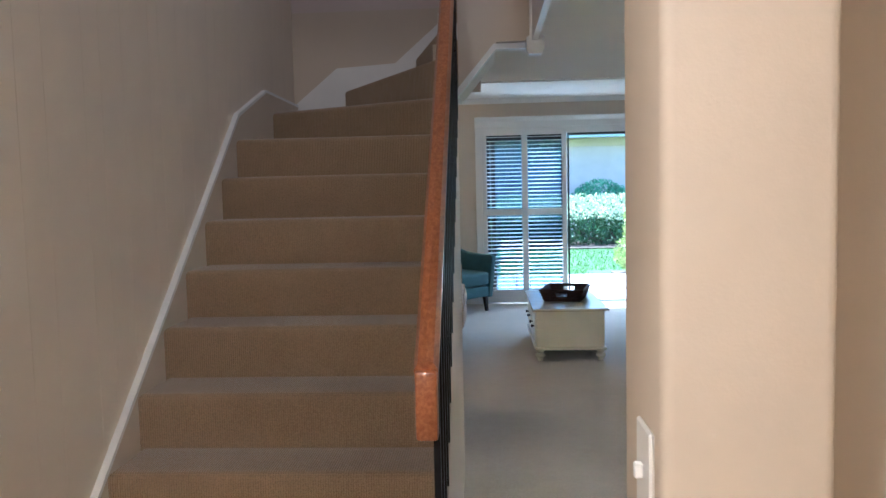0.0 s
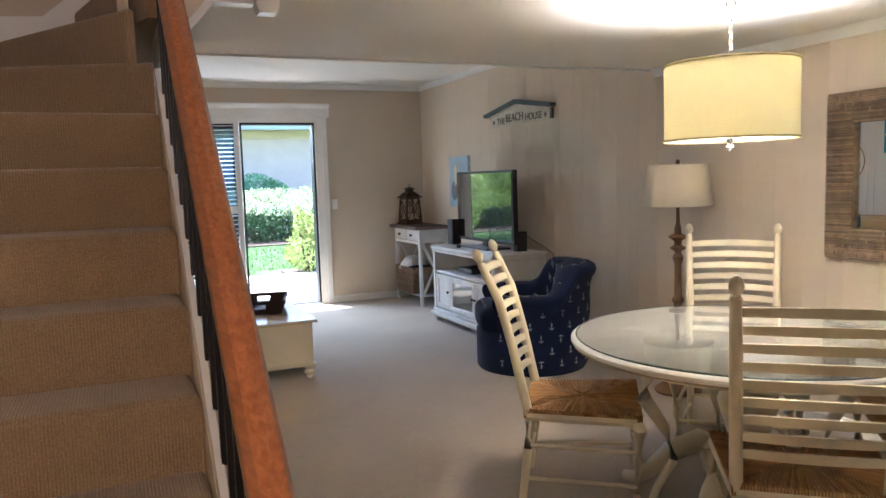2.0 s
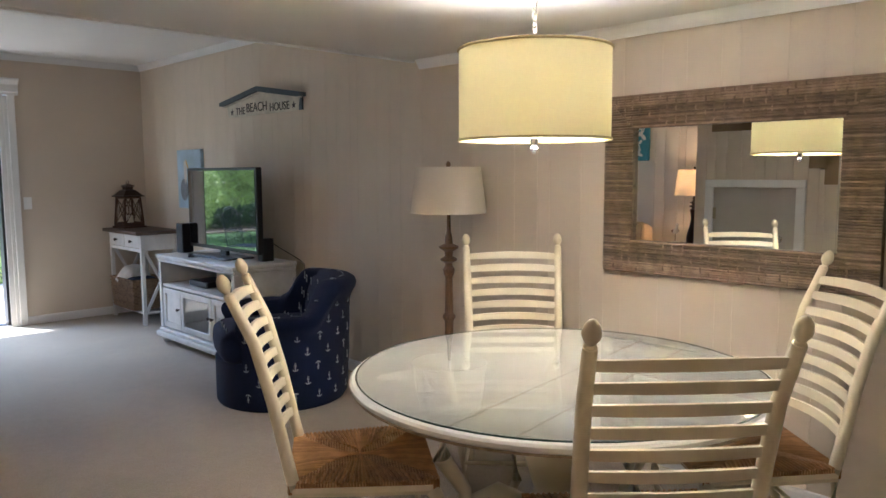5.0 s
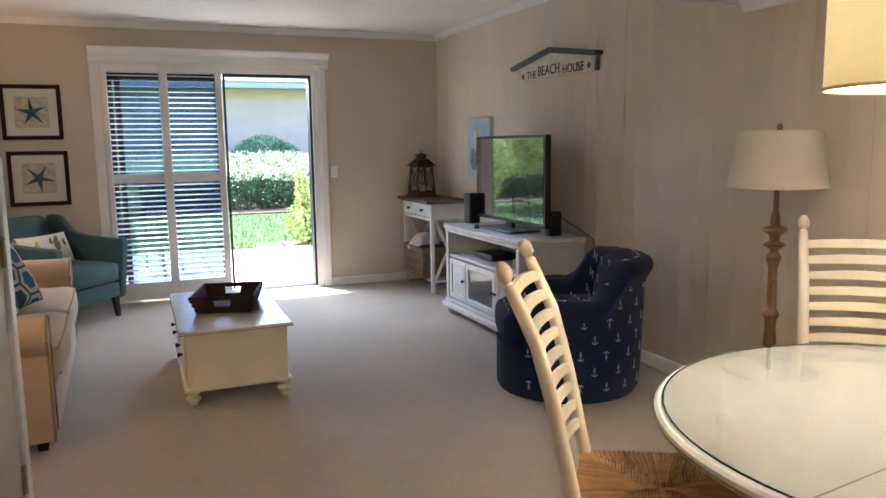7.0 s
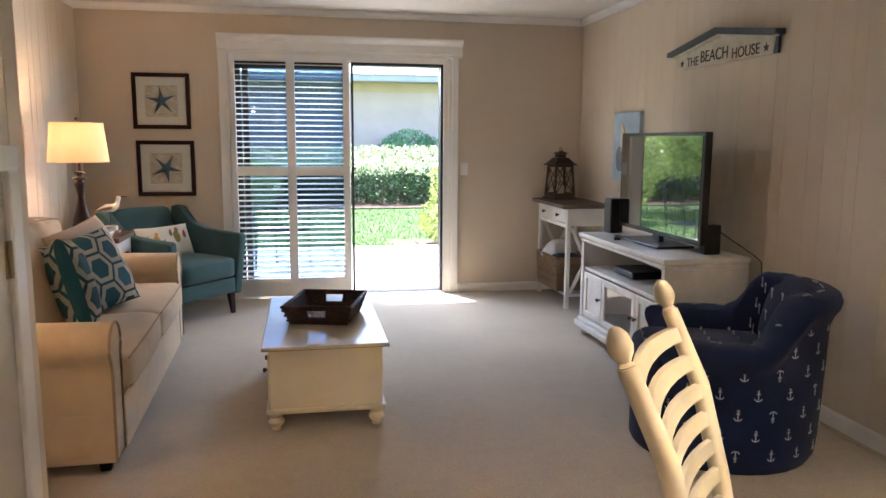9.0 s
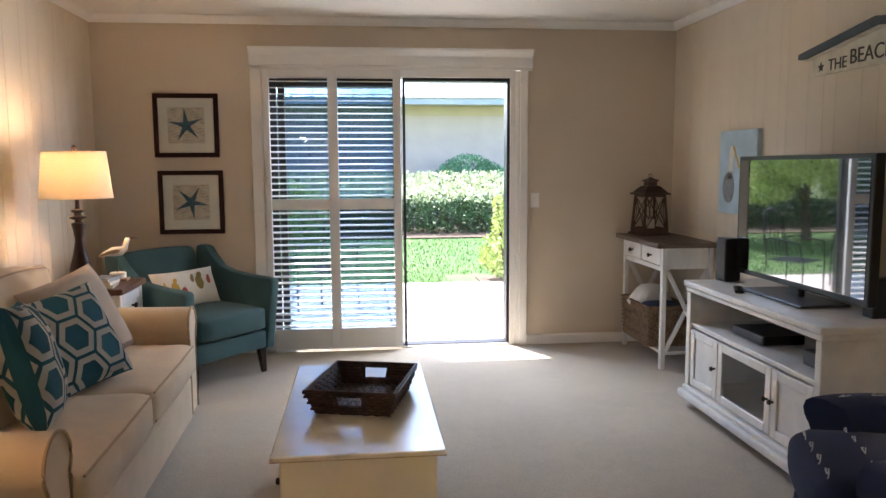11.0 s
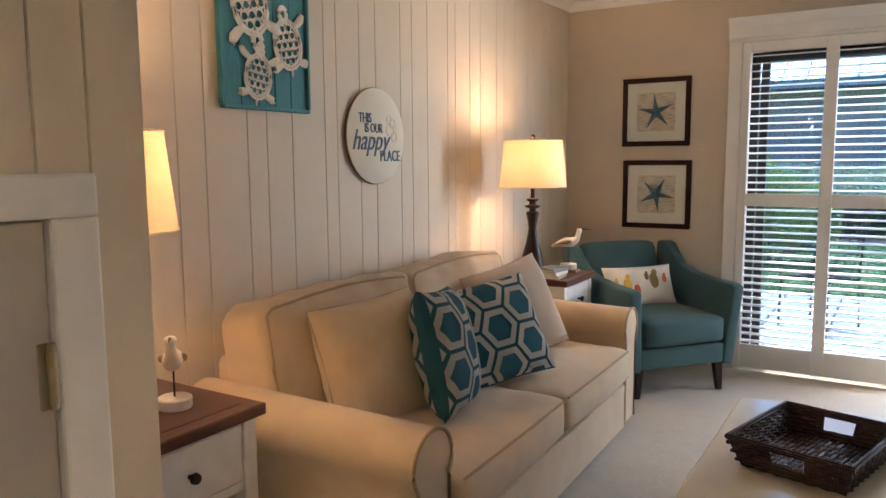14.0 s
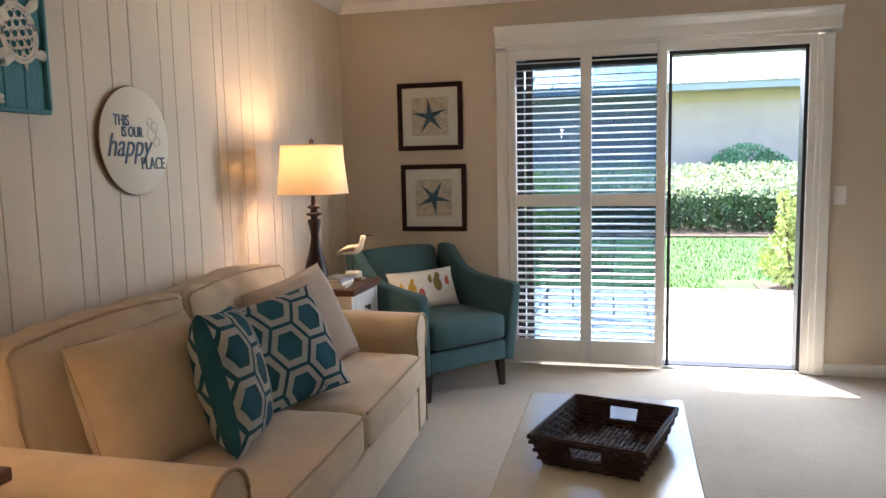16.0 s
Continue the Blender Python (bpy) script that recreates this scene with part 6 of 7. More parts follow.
def table_lamp(x, y, z, label):
    t = thing("table_lamp", x, y, z, 0, label, "table lamp", "table lamps beside the sofa")
    part("base", lathe([(0.075, 0), (0.08, 0.01), (0.07, 0.022), (0.06, 0.035), (0.064, 0.07), (0.056, 0.12), (0.038, 0.18), (0.026, 0.24), (0.022, 0.275), (0.028, 0.32), (0.036, 0.355), (0.034, 0.365), (0.018, 0.372),
                        (0.018, 0.382), (0.042, 0.392), (0.044, 0.40), (0.020, 0.408), (0.018, 0.42), (0.034, 0.43), (0.034, 0.438), (0.012, 0.446), (0.010, 0.50)], 28), M_DKWOOD, t, "dark turned lamp base", True)
    # flared socket top, hidden in the shade, added to cut the bulb's downward light
    part("socket", lathe([(0.012, 0.50), (0.020, 0.51), (0.022, 0.56), (0.030, 0.585), (0.030, 0.592), (0.0, 0.594)], 16), M_NICKEL, t, "metal lamp socket, flared top added to block light downwards", True)
    part("harp", tube([(0.012, 0, 0.49), (0.055, 0, 0.56), (0.06, 0, 0.66), (0.0, 0, 0.765), (-0.06, 0, 0.66), (-0.055, 0, 0.56), (-0.012, 0, 0.49)], 0.002, 5), M_NICKEL, t)
    cone_shade("shade", t, 0.188, 0.162, 0.505, 0.758, M_SHADE, "lit white cloth shade, glowing warm")
    part("finial", lathe([(0.004, 0.760), (0.010, 0.772), (0.012, 0.784), (0.005, 0.794), (0, 0.796)], 12), M_DKWOOD, t, smooth=True)
    return t


table_lamp(-0.775, 7.70, 0.723, "lit table lamp, dark turned base, on the far side table")
table_lamp(-0.752, 5.035, 0.695, "lit table lamp, dark turned base, before the sofa arm")


def carved_bird(name, x, y, z, rz, label, tall=1.0, block=True):
    b = thing(name, x, y, z, rz, label, "figurine")
    if block:
        part("base", lathe([(0.045, 0), (0.047, 0.004), (0.047, 0.028), (0.043, 0.032)], 20), M_SHELL, b, "whitewashed round wooden base", True)
    z0 = 0.032 if block else 0.0
    part("leg", tube([(0, 0, z0), (0, 0, z0 + 0.085 * tall)], 0.0028, 6), M_BLACK, b)
    bm = bmesh.new()
    add_tube(bm, [(-0.095, 0, 0.0), (-0.06, 0, 0.018), (-0.02, 0, 0.028), (0.02, 0, 0.030), (0.045, 0, 0.048), (0.055, 0, 0.080), (0.060, 0, 0.098), (0.072, 0, 0.105)],
             [0.004, 0.016, 0.028, 0.028, 0.018, 0.013, 0.017, 0.006], 12)
    bmesh.ops.translate(bm, vec=(0, 0, z0 + 0.085 * tall - 0.01), verts=bm.verts[:])
    part("bird_body", bm, M_BIRDW, b, "white painted body", True)
    for s in (-1, 1):
        bm = bmesh.new()
        add_tube(bm, [(-0.10, s * 0.008, 0.006), (-0.05, s * 0.022, 0.026), (0.0, s * 0.027, 0.034), (0.02, s * 0.020, 0.036)], [0.003, 0.010, 0.012, 0.004], 8)
        bmesh.ops.translate(bm, vec=(0, 0, z0 + 0.085 * tall - 0.01), verts=bm.verts[:])
        part("wing", bm, M_STRAW, b, "mottled tan wing", True)
    bm = bmesh.new()
    add_tube(bm, [(0.070, 0, 0.104), (0.095, 0, 0.106), (0.125, 0, 0.103)], [0.005, 0.003, 0.001], 6)
    bmesh.ops.translate(bm, vec=(0, 0, z0 + 0.085 * tall - 0.01), verts=bm.verts[:])
    part("bill", bm, M_BLACK, b, "thin black bill")
    return b


carved_bird("shore_bird", -0.715, 5.205, 0.696, 318, "small carved white shore bird on a round block")
carved_bird("shore_bird", -0.66, 7.96, 0.741, 20, "carved white shore bird on the far side table", 1.25)
for i in range(3):
    bk = thing("book", -0.66, 7.72 + 0.0 * i, 0.723 + i * 0.0185, 6 - 7 * i, ("small taupe book stacked on the side table", "small cream book in the stack on the side table", "small grey book on top of the stack")[i], "book")
    part("pages", box(-0.055, 0.055, -0.078, 0.078, 0.002, 0.016), M_PAPER, bk, "pale page block")
    for z in (0.0, 0.0162):
        part("cover", box(-0.058, 0.058, -0.081, 0.081, z, z + 0.0018), (M_TAUPE, M_PAPER, M_BIRDG)[i], bk)
    part("spine", box(0.056, 0.059, -0.081, 0.081, 0.0, 0.018), (M_TAUPE, M_PAPER, M_BIRDG)[i], bk)
bk = thing("wooden_block", -0.66, 7.96, 0.723, 0, "pale wooden block under the carved bird", "block")
part("block", box(-0.06, 0.06, -0.035, 0.035, 0, 0.017, 0.003), M_STRAW, bk)

# teal armchair
tc_ = thing("armchair", -0.045, 8.215, Z0, math.degrees(math.atan2(-0.64, 0.77)), "teal upholstered armchair on dark legs, beside the patio door", "armchair")
# local: x is the way it faces, front at x 0
part("seat_frame", soft_box(0.70, 0.57, 0.13, 0.02, 3, 0.0), M_TEAL, tc_, at=pose(-0.345, 0, 0.170), smooth=True)
part("seat_cushion", soft_box(0.62, 0.545, 0.16, 0.035, 3, 0.022), M_TEAL, tc_, at=pose(-0.285, 0, 0.301), smooth=True)
bk_ = soft_box(0.14, 0.57, 0.555, 0.045, 3, 0.012)
part("backrest", bk_, M_TEAL, tc_, at=pose(-0.66, 0, 0.28, 0, -11, 0), smooth=True)
for s in (-1, 1):
    bm = bmesh.new()
    # side: low in front, sweeping up to the back
    prof = [(-0.71, 0.16), (0.0, 0.16), (0.012, 0.30), (0.035, 0.630), (0.01, 0.645), (-0.20, 0.652), (-0.38, 0.668), (-0.50, 0.70), (-0.58, 0.765), (-0.64, 0.825), (-0.70, 0.838), (-0.755, 0.825), (-0.76, 0.78), (-0.73, 0.40)]
    add_prism(bm, prof, -0.038, 0.038)
    bmesh.ops.bevel(bm, geom=bm.edges[:], offset=0.014, segments=3, profile=0.5, affect='EDGES', clamp_overlap=True)
    part("arm", bm, M_TEAL, tc_, smooth=True, at=pose(0, s * 0.305, 0) @ Matrix.Rotation(radians(-s * 4.0), 4, 'X'))
    for x in (-0.05, -0.68):
        part("leg", tube([(x, s * 0.275, 0.175), (x + (0.012 if x > -0.3 else -0.03), s * 0.285, 0.0)], [0.034, 0.020], 4), M_DKWOOD, tc_, "dark tapered wooden leg")
m = pose(-0.045, 8.215, 0, 0, 0, math.degrees(math.atan2(-0.64, 0.77))) @ pose(-0.43, -0.02, 0.58) @ pose(0, 0, 0, 0, 0, 90) @ pose(0, 0, 0, 68, 0, 0)
lp = thing("cushion", 0, 0, 0, 0, "ivory lumbar cushion printed with small birds, on the armchair", "cushion")
lp.matrix_basis = m
part("cover", cushion(0.50, 0.27, 0.13, 16, 0.42, 1.0, 2.6), M_PILWHITE, lp, smooth=True)
for (bx, by, mt, r) in ((-0.12, 0.0, M_YELLOW, 0.04), (-0.06, -0.03, M_RED, 0.03), (0.07, 0.02, M_OLIVE, 0.042), (0.15, 0.03, M_RED, 0.022), (0.02, 0.05, M_OLIVE, 0.02), (-0.19, 0.02, M_YELLOW, 0.02)):
    bm = bmesh.new()
    u, v = bx / 0.25, by / 0.135
    zf = 0.065 * ((1 - abs(u) ** 2.6) * (1 - abs(v) ** 2.6)) ** 0.42
    add_lathe(bm, [(r, 0.0), (r * 0.9, 0.004), (0, 0.005)], 12, Matrix.Translation((bx, by, zf - 0.002)) @ Matrix.Diagonal((0.8, 1.2, 1, 1)))
    add_lathe(bm, [(r * 0.5, 0.0), (0, 0.005)], 10, Matrix.Translation((bx + r * 0.3, by + r * 1.3, zf - 0.003)))
    part("printed_bird", bm, mt, lp, "printed bird")

# chest used as a coffee table
ch = thing("coffee_table", 0.772, 6.41, Z0, 0, "cream painted chest used as a coffee table, on turned feet", "coffee table")
part("lid", box(-0.30, 0.30, -0.585, 0.585, 0.402, 0.422, 0.006, 2), M_CREAMT, ch, "cream lid with rubbed edges")
part("rubbed_edge", tube([(-0.299, -0.584, 0.404), (0.299, -0.584, 0.404), (0.299, 0.584, 0.404), (-0.299, 0.584, 0.404)], 0.0028, 5, True), M_RUB, ch)
part("body", box(-0.268, 0.268, -0.553, 0.553, 0.108, 0.401, 0.004), M_CREAM, ch)
part("base_molding", box(-0.285, 0.285, -0.570, 0.570, 0.088, 0.112, 0.007, 2), M_CREAM, ch)
for y in (-0.275, 0.275):
    d = part("drawer_front", box(-0.276, -0.267, y - 0.24, y + 0.24, 0.135, 0.375, 0.004), M_CREAM, ch)
    for yy_ in (-0.11, 0.11):
        part("knob", lathe([(0.006, 0), (0.006, 0.010), (0.014, 0.018), (0.011, 0.028), (0, 0.029)], 12, pose(-0.276, y + yy_, 0.255) @ Matrix.Rotation(radians(-90), 4, 'Y')), M_KNOB, d, "dark round knob", True)
for sx_ in (-1, 1):
    for sy_ in (-1, 1):
        part("bun_foot", lathe([(0.018, 0), (0.024, 0.008), (0.020, 0.018), (0.034, 0.030), (0.040, 0.045), (0.032, 0.058), (0.022, 0.064), (0.034, 0.074), (0.034, 0.088)], 20, pose(sx_ * 0.24, sy_ * 0.525, 0)), M_CREAM, ch, "turned cream foot", True)
wb = wicker_basket("tray_basket", 0.790, 6.405, 0.424, -15, 0.30, 0.375, 0.085, "dark brown woven tray basket on the coffee table", M_WICKER, M_WICKER, 1.19, 0.042)

# navy barrel chair
nv = thing("barrel_chair", 2.56, 5.42, Z0, math.degrees(math.atan2(0.36, -0.93)), "navy swivel armchair embroidered with white anchors, near the television", "armchair")
# local x: the way it faces
N = 40


def shell_top(a):
    """Height of the chair's wall by the angle from the front."""
    t = abs(a) / math.pi
    if t < 0.26:
        return 0.0
    u = max(0.0, min(1.0, (t - 0.56) / 0.16))
    return 0.560 + 0.195 * u * u * (3 - 2 * u)


ro, ri = 0.425, 0.285
ROLL = [(0.010, 0.150), (0.028, 0.105), (0.048, 0.075), (0.054, 0.048), (0.044, 0.020), (0.018, 0.004), (-0.03, 0.0)]
bm = bmesh.new()
angs = [math.radians(48 + i * (312 - 48) / N) for i in range(N + 1)]
cols = []
for a in angs:
    h = shell_top(a if a <= math.pi else 2 * math.pi - a)
    e = Vector((math.cos(a), math.sin(a), 0))
    sec = [(ro - 0.028, 0.012), (ro - 0.016, 0.03), (ro - 0.006, 0.12), (ro + 0.002, 0.32)] + [(ro + o, h - d) for o, d in ROLL] + [(ri + 0.035, h - 0.012), (ri + 0.006, h - 0.045), (ri, h - 0.10), (ri, 0.30)]
    cols.append([bm.verts.new((e.x * r, e.y * r * 0.98, z)) for r, z in sec])
for p, q in zip(cols, cols[1:]):
    for k in range(len(p) - 1):
        bm.faces.new((p[k], q[k], q[k + 1], p[k + 1]))
    bm.faces.new((p[-1], q[-1], q[0], p[0]))
bm.faces.new(cols[0])
bm.faces.new(list(reversed(cols[-1])))
part("shell", bm, M_NAVY, nv, smooth=True)
sc = soft_box(0.62, 0.56, 0.19, 0.06, 3, 0.025)
part("seat_cushion", sc, M_NAVY, nv, at=pose(0.07, 0, 0.275), smooth=True)
part("base", lathe([(0.39, 0.0), (0.40, 0.02), (0.40, 0.28), (0.36, 0.30), (0, 0.30)], 40), M_NAVY, nv, smooth=True)
part("back_cushion", soft_box(0.13, 0.50, 0.32, 0.055, 3, 0.035), M_NAVY, nv, at=pose(-0.255, 0, 0.42, 0, -12, 0), smooth=True)
anchor_bm = bmesh.new()
add_tube(anchor_bm, [(0, 0, -0.016), (0, 0, 0.014)], 0.0022, 4)
add_tube(anchor_bm, [(-0.007, 0, 0.008), (0.007, 0, 0.008)], 0.0018, 4)
add_tube(anchor_bm, [(0.004 * math.cos(k * math.pi / 3), 0, 0.018 + 0.004 * math.sin(k * math.pi / 3)) for k in range(6)], 0.0014, 4, True)
add_tube(anchor_bm, [(0.014 * math.cos(math.radians(200 + k * 28)), 0, -0.004 + 0.013 * math.sin(math.radians(200 + k * 28))) for k in range(6)], 0.0020, 4)
anchor_me = finish(anchor_bm, M_ANCHOR, "anchor")


def anchor(m):
    o = new("anchor", anchor_me)
    o.parent = nv
    o.matrix_basis = m @ Matrix.Diagonal((1.2, 1, 1.2, 1))


rnd = random.Random(11)
for r in range(8):
    for k in range(14):
        a = math.radians(52 + (k + (0.5 if r % 2 else 0) + rnd.uniform(-.06, .06)) * 19.5)
        if a > math.radians(308):
            continue
        h = shell_top(a if a <= math.pi else 2 * math.pi - a)
        z = 0.09 + r * 0.088
        if z > h - 0.05:
            continue
        rr = np.interp(z, [0.03, 0.12, 0.32] + [h - d for o, d in ROLL[:4]], [ro - 0.016, ro - 0.006, ro + 0.002] + [ro + o for o, d in ROLL[:4]]) + 0.0015
        anchor(pose(math.cos(a) * rr, math.sin(a) * rr * 0.98, z, 0, rnd.choice((0, 0, 0, 180)), math.degrees(a) + 90))
for k in range(14):
    a = math.radians(58 + k * 18.5)
    if a > math.radians(308):
        continue
    h = shell_top(a if a <= math.pi else 2 * math.pi - a)
    rr = ro - 0.03
    anchor(pose(math.cos(a) * rr, math.sin(a) * rr * 0.98, h + 0.0015, 90, rnd.uniform(0, 360), math.degrees(a)))
for i in range(4):
    for j in range(5):
        x, y = -0.14 + i * 0.14, -0.22 + j * 0.11 + (0.055 if i % 2 else 0)
        if abs(y) < 0.25:
            fx, fy = 1 - ((x - 0.0) / 0.31) ** 2, 1 - (y / 0.28) ** 2
            anchor(pose(x + 0.07, y, 0.275 + 0.19 + 0.025 * max(0, fx) * max(0, fy) + 0.001, 90, 90 + rnd.uniform(-10, 10), 0))
for i in range(3):
    for j in range(4):
        y = -0.18 + j * 0.12
        z = 0.52 + i * 0.10
        anchor(pose(-0.172 - (z - 0.52) * 0.21 + 0.03 * (1 - (y / 0.25) ** 2), y, z, 0, rnd.choice((0, 180)), 90))

# ---- outdoors ----
GZ = -0.06
ground = struct("ground", box(-90, 90, YN + 0.15, 200, GZ - 0.3, GZ), M_LAWN, "mown lawn")
bm = bmesh.new()
add_box(bm, -4, 3.6, YN + 0.16, 12.35, GZ, GZ + 0.012)
patio = struct("patio", bm, M_SOIL, "sand bed under the patio slabs")
soil = struct("garden_bed", box(-14, 14, 18.2, 22.9, GZ + 0.0, GZ + 0.03), M_SOIL, "brown mulch bed under the hedge")
struct("garden_bed", box(2.25, 3.4, 12.4, 12.9, GZ + 0.0, GZ + 0.025), M_SOIL, "brown mulch round the shrub")
rnd = random.Random(21)


def leaves(name, owner, blobs, count, size, material, seed, label=""):
    """Small pointed leaves over lumpy masses; blobs: (x, y, z, rx, ry, rz)."""
    r = random.Random(seed)
    vs, fs = [], []
    vol = [b[3] * b[4] + b[4] * b[5] + b[3] * b[5] for b in blobs]
    for _ in range(count):
        b = r.choices(blobs, vol)[0]
        d = Vector((r.gauss(0, 1), r.gauss(0, 1), r.gauss(0, 1))).normalized()
        t = 1.0 - 0.35 * r.random() ** 2 + 0.10 * noise.noise(Vector((d.x * 2.5 + b[0], d.y * 2.5, d.z * 2.5 + b[1])))
        p = Vector((b[0] + d.x * b[3] * t, b[1] + d.y * b[4] * t, b[2] + d.z * b[5] * t))
        if p.z < GZ + 0.03:
            continue
        q = Euler((r.uniform(0, 6.3), r.uniform(0, 6.3), r.uniform(0, 6.3))).to_matrix()
        s = size * r.uniform(0.6, 1.3)
        i = len(vs)
        vs += [tuple(p + q @ Vector(v) * s) for v in ((-0.5, 0, 0), (0, -0.24, 0.05), (0.5, 0, 0), (0, 0.24, 0.05))]
        fs.append((i, i + 1, i + 2, i + 3))
    me = bpy.data.meshes.new(name)
    me.from_pydata(vs, [], fs)
    me.materials.append(material)
    ob = new(name, me)
    ob.parent = owner
    return tagged(ob, label, kind="stuff" if name != "crown" else "")


def bush(name, x, y, blobs, count, size, material, seed, label, cat="shrub"):
    b = thing(name, x, y, GZ, 0, label, cat)
    bm = bmesh.new()
    r = random.Random(seed)
    for bl_ in blobs:
        add_tube(bm, [(bl_[0] * 0.3, bl_[1] * 0.3, 0), (bl_[0] * 0.7, bl_[1] * 0.7, bl_[2] * 0.5), (bl_[0], bl_[1], bl_[2])], [0.025, 0.018, 0.008], 6)
    part("trunk", bm, M_BARK, b, "thin brown stems")
    leaves("crown", b, blobs, count, size, material, seed, "dense small leaves")
    return b


r = random.Random(4)
for i in range(6):
    x0 = -9 + i * 3.2
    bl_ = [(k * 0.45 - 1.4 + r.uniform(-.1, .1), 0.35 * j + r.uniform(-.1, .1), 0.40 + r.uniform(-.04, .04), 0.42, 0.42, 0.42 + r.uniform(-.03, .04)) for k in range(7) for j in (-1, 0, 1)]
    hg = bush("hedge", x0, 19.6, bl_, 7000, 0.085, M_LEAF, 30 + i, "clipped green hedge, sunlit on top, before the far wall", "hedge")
    # paler leaves along the top imitate sun falling on the hedge
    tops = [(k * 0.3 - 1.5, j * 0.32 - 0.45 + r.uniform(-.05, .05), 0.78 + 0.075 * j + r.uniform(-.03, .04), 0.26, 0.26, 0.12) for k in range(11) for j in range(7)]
    leaves("new_growth", hg, tops, 5200, 0.085, M_SUNTOP, 70 + i, "pale leaves on top, sunlight put into their colour")
bush("round_shrub", 3.5, 22.1, [(0, 0, 1.25, 0.75, 0.5, 0.50), (-0.4, 0, 1.15, 0.5, 0.4, 0.42), (0.5, 0, 1.15, 0.5, 0.4, 0.42), (0, 0, 0.5, 0.6, 0.6, 0.5)], 6500, 0.08, M_LEAFD, 50, "rounded dark green shrub behind the hedge")
bush("round_shrub", -2.4, 21.4, [(0, 0, 1.0, 1.0, 0.7, 0.7), (0.8, 0, 0.8, 0.7, 0.6, 0.5)], 4500, 0.09, M_LEAFD, 51, "broad dark green shrub against the far wall")
bush("light_shrub", 2.66, 12.55, [(0, 0, 0.35, 0.40, 0.35, 0.32), (0.10, 0, 0.65, 0.34, 0.3, 0.28), (-0.06, -0.05, 0.80, 0.20, 0.2, 0.20), (0.30, 0.1, 0.55, 0.35, 0.3, 0.42), (-0.2, -0.1, 0.98, 0.07, 0.07, 0.12)], 3600, 0.075, M_LEAFY, 52, "loose yellow-green shrub at the patio's edge")
bush("light_shrub", -0.55, 15.2, [(0, 0, 0.7, 0.7, 0.6, 0.6), (-0.5, 0.2, 1.1, 0.6, 0.6, 0.5), (0.4, 0.1, 0.6, 0.5, 0.5, 0.5)], 6000, 0.085, M_LEAFY, 53, "bright green shrub on the lawn")
for i, (x, y, s) in enumerate(((-3.4, 16.6, 1.0), (-7.5, 15.0, 1.3))):
    t = thing("tree", x, y, GZ, 0, ("small leafy tree on the lawn, sunlit", "broad leafy tree beyond the patio, sunlit")[i], "tree")
    bm = bmesh.new()
    add_tube(bm, [(0, 0, 0), (0.04, 0, 0.5), (0.0, 0.05, 1.1), (0.1, 0.0, 1.9 * s)], [0.11, 0.085, 0.07, 0.03], 10)
    for a in range(6):
        an = a * 1.05
        add_tube(bm, [(0, 0.03, 0.7 + 0.12 * a), (0.5 * math.cos(an), 0.5 * math.sin(an), 1.2 + 0.15 * a), (1.0 * math.cos(an), 1.0 * math.sin(an), 1.5 + 0.22 * a)], [0.05, 0.03, 0.012], 7)
    part("trunk", bm, M_BARK, t, "brown trunk with limbs")
    bl_ = [(1.0 * s * math.cos(a * 1.05), 1.0 * s * math.sin(a * 1.05), 1.25 * s + 0.2 * (a % 3), 0.75 * s, 0.7 * s, 0.55 * s) for a in range(6)] + [(0, 0, 2.3 * s, 1.1 * s, 1.0 * s, 0.8 * s)]
    leaves("crown", t, bl_, 11000, 0.12, M_LEAFY if i == 0 else M_LEAF, 60 + i, "leafy crown with gaps")

house = thing("neighbour_house", 0, 23.2, GZ, 0, "pale stucco house with a grey-blue metal roof, across the lawn", "house")
part("wall", box(-16, 16, 0, 0.3, 0, 3.02), M_STUCCO, house, "pale stucco wall")
part("frieze", box(-16, 16, -0.03, 0, 2.78, 3.02, 0.004), M_FRIEZE, house, "yellowish frieze board")
part("soffit", box(-16.5, 16.5, -0.9, 0.3, 3.02, 3.06), M_FRIEZE, house)
part("fascia", box(-16.5, 16.5, -0.94, -0.9, 3.0, 3.14), M_ROOF, house)
sl = math.atan2(2.4, 4.5)
rf = part("roof", box(-16.5, 16.5, 0, 5.1, 0, 0.05, m=pose(0, -0.95, 3.13, math.degrees(sl), 0, 0)), M_ROOF, house, "standing seam metal roof")
for k in range(66):
    x = -16.4 + k * 0.5
    part("roof_seam", box(x - 0.015, x + 0.015, 0, 5.1, 0.05, 0.09, m=pose(0, -0.95, 3.13, math.degrees(sl), 0, 0)), M_ROOF, rf)
part("back_gable", box(-16, 16, 3.5, 3.8, 0, 5.3), M_STUCCO, house)

# our own eave
eave = struct("roof_eave", box(XW - 3, XE + 3, YN + 0.15, YN + 0.93, 2.50, 2.66), M_FRIEZE, "painted eave over the patio door")
struct("upper_facade", box(XW - 3, XE + 3, YN + 0.16, YN + 0.20, 2.67, 4.6), M_STUCCO)


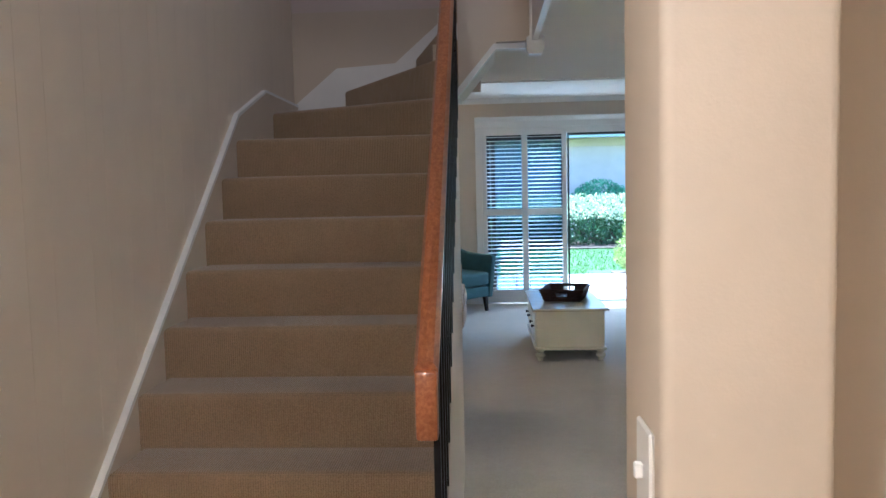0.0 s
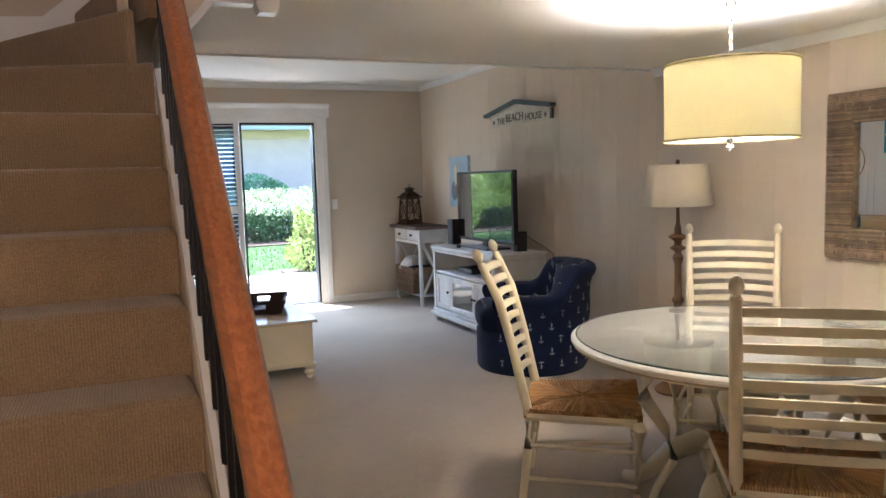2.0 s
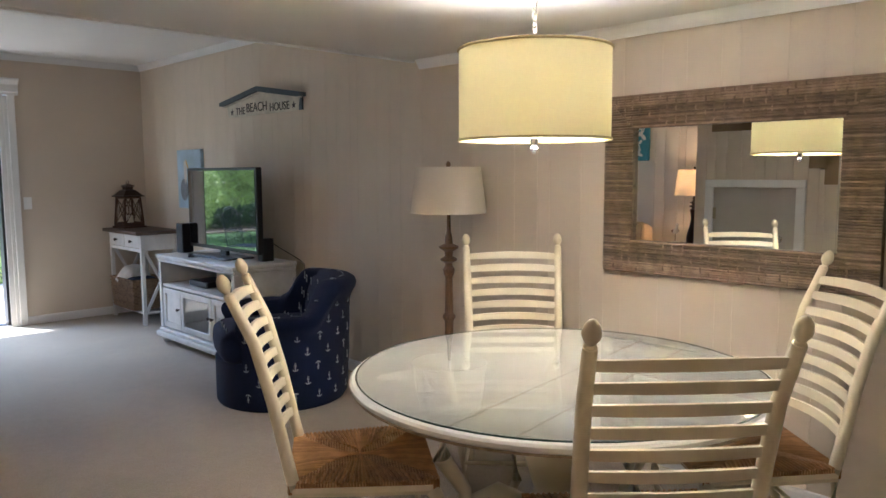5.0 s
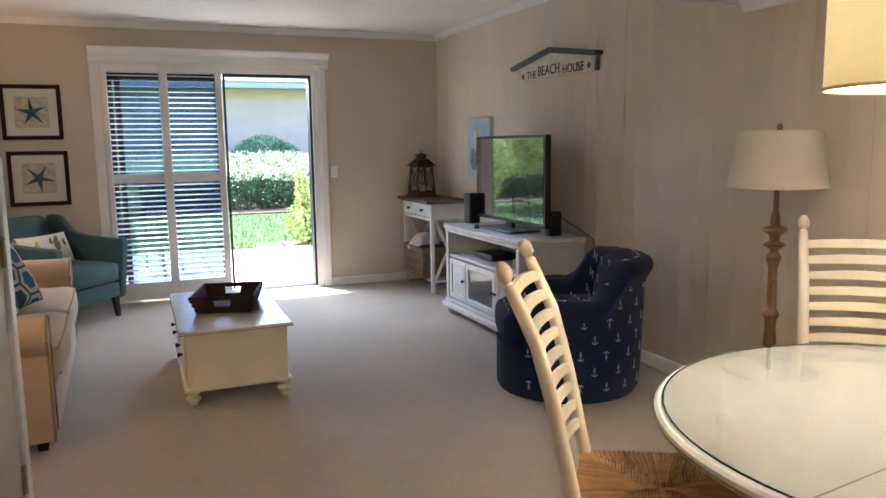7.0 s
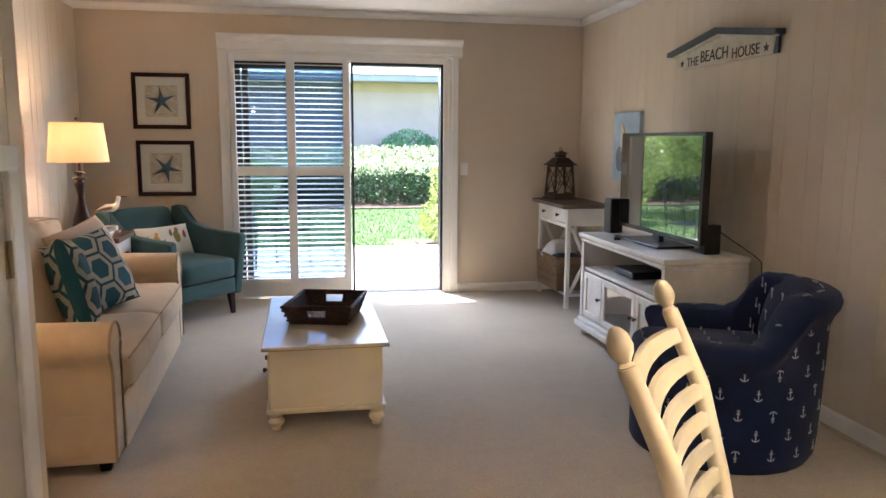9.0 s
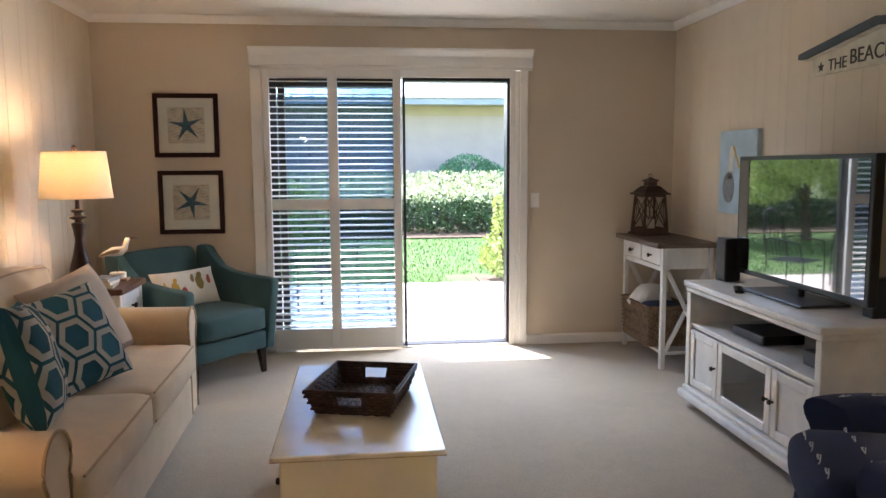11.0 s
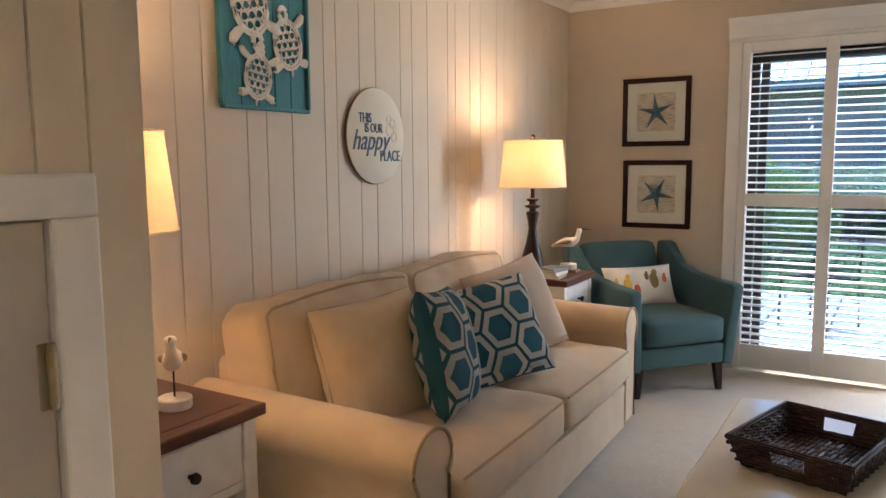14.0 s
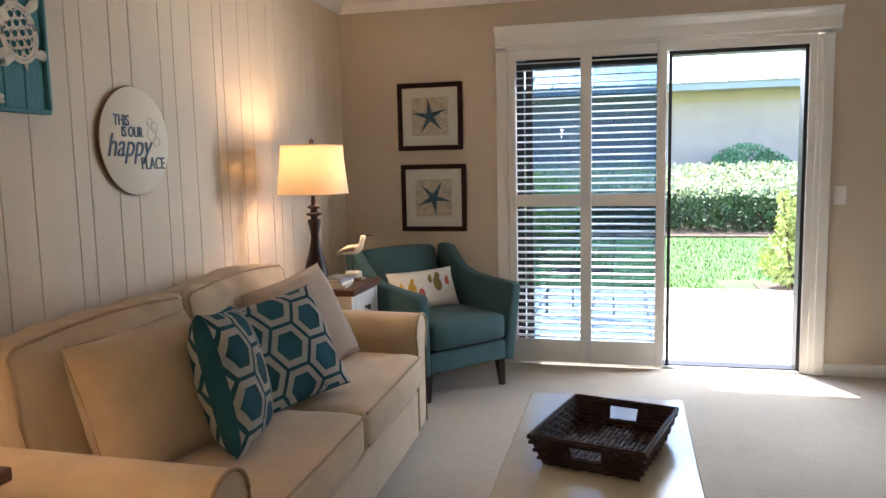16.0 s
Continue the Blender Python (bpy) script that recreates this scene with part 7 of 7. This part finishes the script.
def garden_chair(x, y, rz, label):
    g = thing("garden_chair", x, y, GZ + 0.03, rz, label, "garden chair", "wrought iron chairs on the patio")
    for s in (-1, 1):
        part("leg", tube([(s * 0.22, 0.2, 0), (s * 0.21, 0.2, 0.42)], 0.010, 6), M_IRON, g)
        part("back_post", tube([(s * 0.22, -0.22, 0), (s * 0.21, -0.2, 0.42), (s * 0.2, -0.27, 0.85)], 0.010, 6), M_IRON, g)
        part("armrest", tube([(s * 0.22, 0.2, 0.42), (s * 0.25, 0.17, 0.62), (s * 0.24, -0.1, 0.66), (s * 0.205, -0.24, 0.64)], 0.009, 6), M_IRON, g)
    part("back_hoop", tube([(-0.2, -0.27, 0.85), (-0.12, -0.285, 0.93), (0, -0.29, 0.96), (0.12, -0.285, 0.93), (0.2, -0.27, 0.85)], 0.009, 6), M_IRON, g)
    for k in range(5):
        xx = -0.13 + k * 0.065
        part("back_bar", tube([(xx, -0.2, 0.42), (xx * 1.3, -0.24, 0.65), (xx, -0.28, 0.93)], 0.005, 5), M_IRON, g)
    bm = bmesh.new()
    for k in range(12):
        add_tube(bm, [(-0.21, -0.19 + k * 0.034, 0.425), (0.21, -0.19 + k * 0.034, 0.425)], 0.006, 5)
    part("seat", bm, M_IRON, g)


garden_chair(0.45, 10.7, 150, "black wrought iron chair on the patio")
garden_chair(-0.55, 11.2, -60, "black wrought iron chair turned towards the house")

# lawn blades where the door looks out
r = random.Random(8)
vs, fs = [], []
for _ in range(26000):
    x, y = r.uniform(-5, 6), 12.4 + 5.8 * r.random() ** 1.3
    if 1.9 < x < 3.4 and y < 13.2:
        continue
    a, h = r.uniform(0, 6.28), r.uniform(0.03, 0.06)
    i = len(vs)
    dx, dy = math.cos(a) * 0.006, math.sin(a) * 0.006
    vs += [(x - dx, y - dy, GZ), (x + dx, y + dy, GZ), (x + dy * 3, y - dx * 3, GZ + h)]
    fs.append((i, i + 1, i + 2))
me = bpy.data.meshes.new("grass")
me.from_pydata(vs, [], fs)
me.materials.append(M_GRASS)
tagged(new("grass", me), "short green grass blades", kind="stuff")
# ---- planked walls ----


def planks(wall, x0, y0, x1, y1, z0, z1, out, widths, cut=(), e=0.003):
    """Boards with eased edges along a wall line from (x0, y0) to (x1, y1)."""
    d = Vector((x1 - x0, y1 - y0, 0))
    n = d.length
    d.normalize()
    o = Vector(out).to_3d()
    ang = math.degrees(math.atan2(d.y, d.x))
    meshes, s, i = {}, 0.0, 0
    while s < n - 0.01:
        w = min(widths[i % len(widths)], n - s)
        if n - s - w < 0.03:
            w = n - s
        spans = [(z0, z1)]
        for a, b, ca, cb in cut:
            if a < s + w / 2 < b:
                spans = [(p, q) for p, q in ((z0, ca), (cb, z1)) if q - p > 0.02]
        for p, q in spans:
            key = (round(w, 4), p, q)
            if key not in meshes:
                bm = bmesh.new()
                t = 0.0118
                sec = [(0.0005, 0), (0.0005, t - e), (e, t), (w - e, t), (w - 0.0005, t - e), (w - 0.0005, 0)]
                lo = [bm.verts.new((u, v, p)) for u, v in sec]
                hi = [bm.verts.new((u, v, q)) for u, v in sec]
                for k in range(5):
                    bm.faces.new((lo[k], lo[k + 1], hi[k + 1], hi[k]))
                bm.faces.new(list(reversed(lo)))
                bm.faces.new(hi)
                bmesh.ops.recalc_face_normals(bm, faces=bm.faces[:])
                if d.cross(Vector((0, 0, 1))).dot(o) > 0:
                    bmesh.ops.scale(bm, vec=(1, -1, 1), verts=bm.verts[:])
                    bmesh.ops.recalc_face_normals(bm, faces=bm.faces[:])
                meshes[key] = finish(bm, M_PLANK, "plank")
            ob = new("plank", meshes[key])
            ob.parent = wall
            at = Vector((x0, y0, 0)) - o * 0.012 + d * s
            ob.matrix_basis = pose(at.x, at.y, 0, 0, 0, ang)
        s += w
        i += 1


WIDTHS = [0.20, 0.10, 0.14, 0.20, 0.08, 0.16, 0.12]
planks(wall_west, XW, YB, XW, YN, 0, ZL, (1, 0), WIDTHS)
planks(wall_stair, XWS, YS, XWS, 4.54, 0, ZUP, (1, 0), WIDTHS, e=0.0007)
planks(wall_east, XE, 1.18, XE, YD - 0.05, 0, ZD, (-1, 0), WIDTHS, e=0.0008)
planks(wall_east, XE, YD - 0.05, XE, YN, 0, ZL, (-1, 0), WIDTHS, e=0.0013)
planks(wall_closet, XB, 3.45, XB, 3.62, 0, 1.44, (1, 0), [0.12, 0.10])
planks(wall_closet, XB, 3.62, XB, YB, 0, ZD, (1, 0), [0.085, 0.12, 0.135, 0.10], cut=((D0 - 3.62, D1 - 3.62, 0, DH),))
slab_bm = box(-0.246, 0.246, -0.246, 0.246, 0, 0.030, 0.006)
slab_me = finish(slab_bm, M_CONC, "slab")
for i in range(15):
    for j in range(6):
        o = new("slab", slab_me)
        o.parent = patio
        o.matrix_basis = pose(-3.75 + i * 0.505, YN + 0.44 + j * 0.53, GZ + 0.008) @ Matrix.Diagonal((1, 1.05, 1, 1))
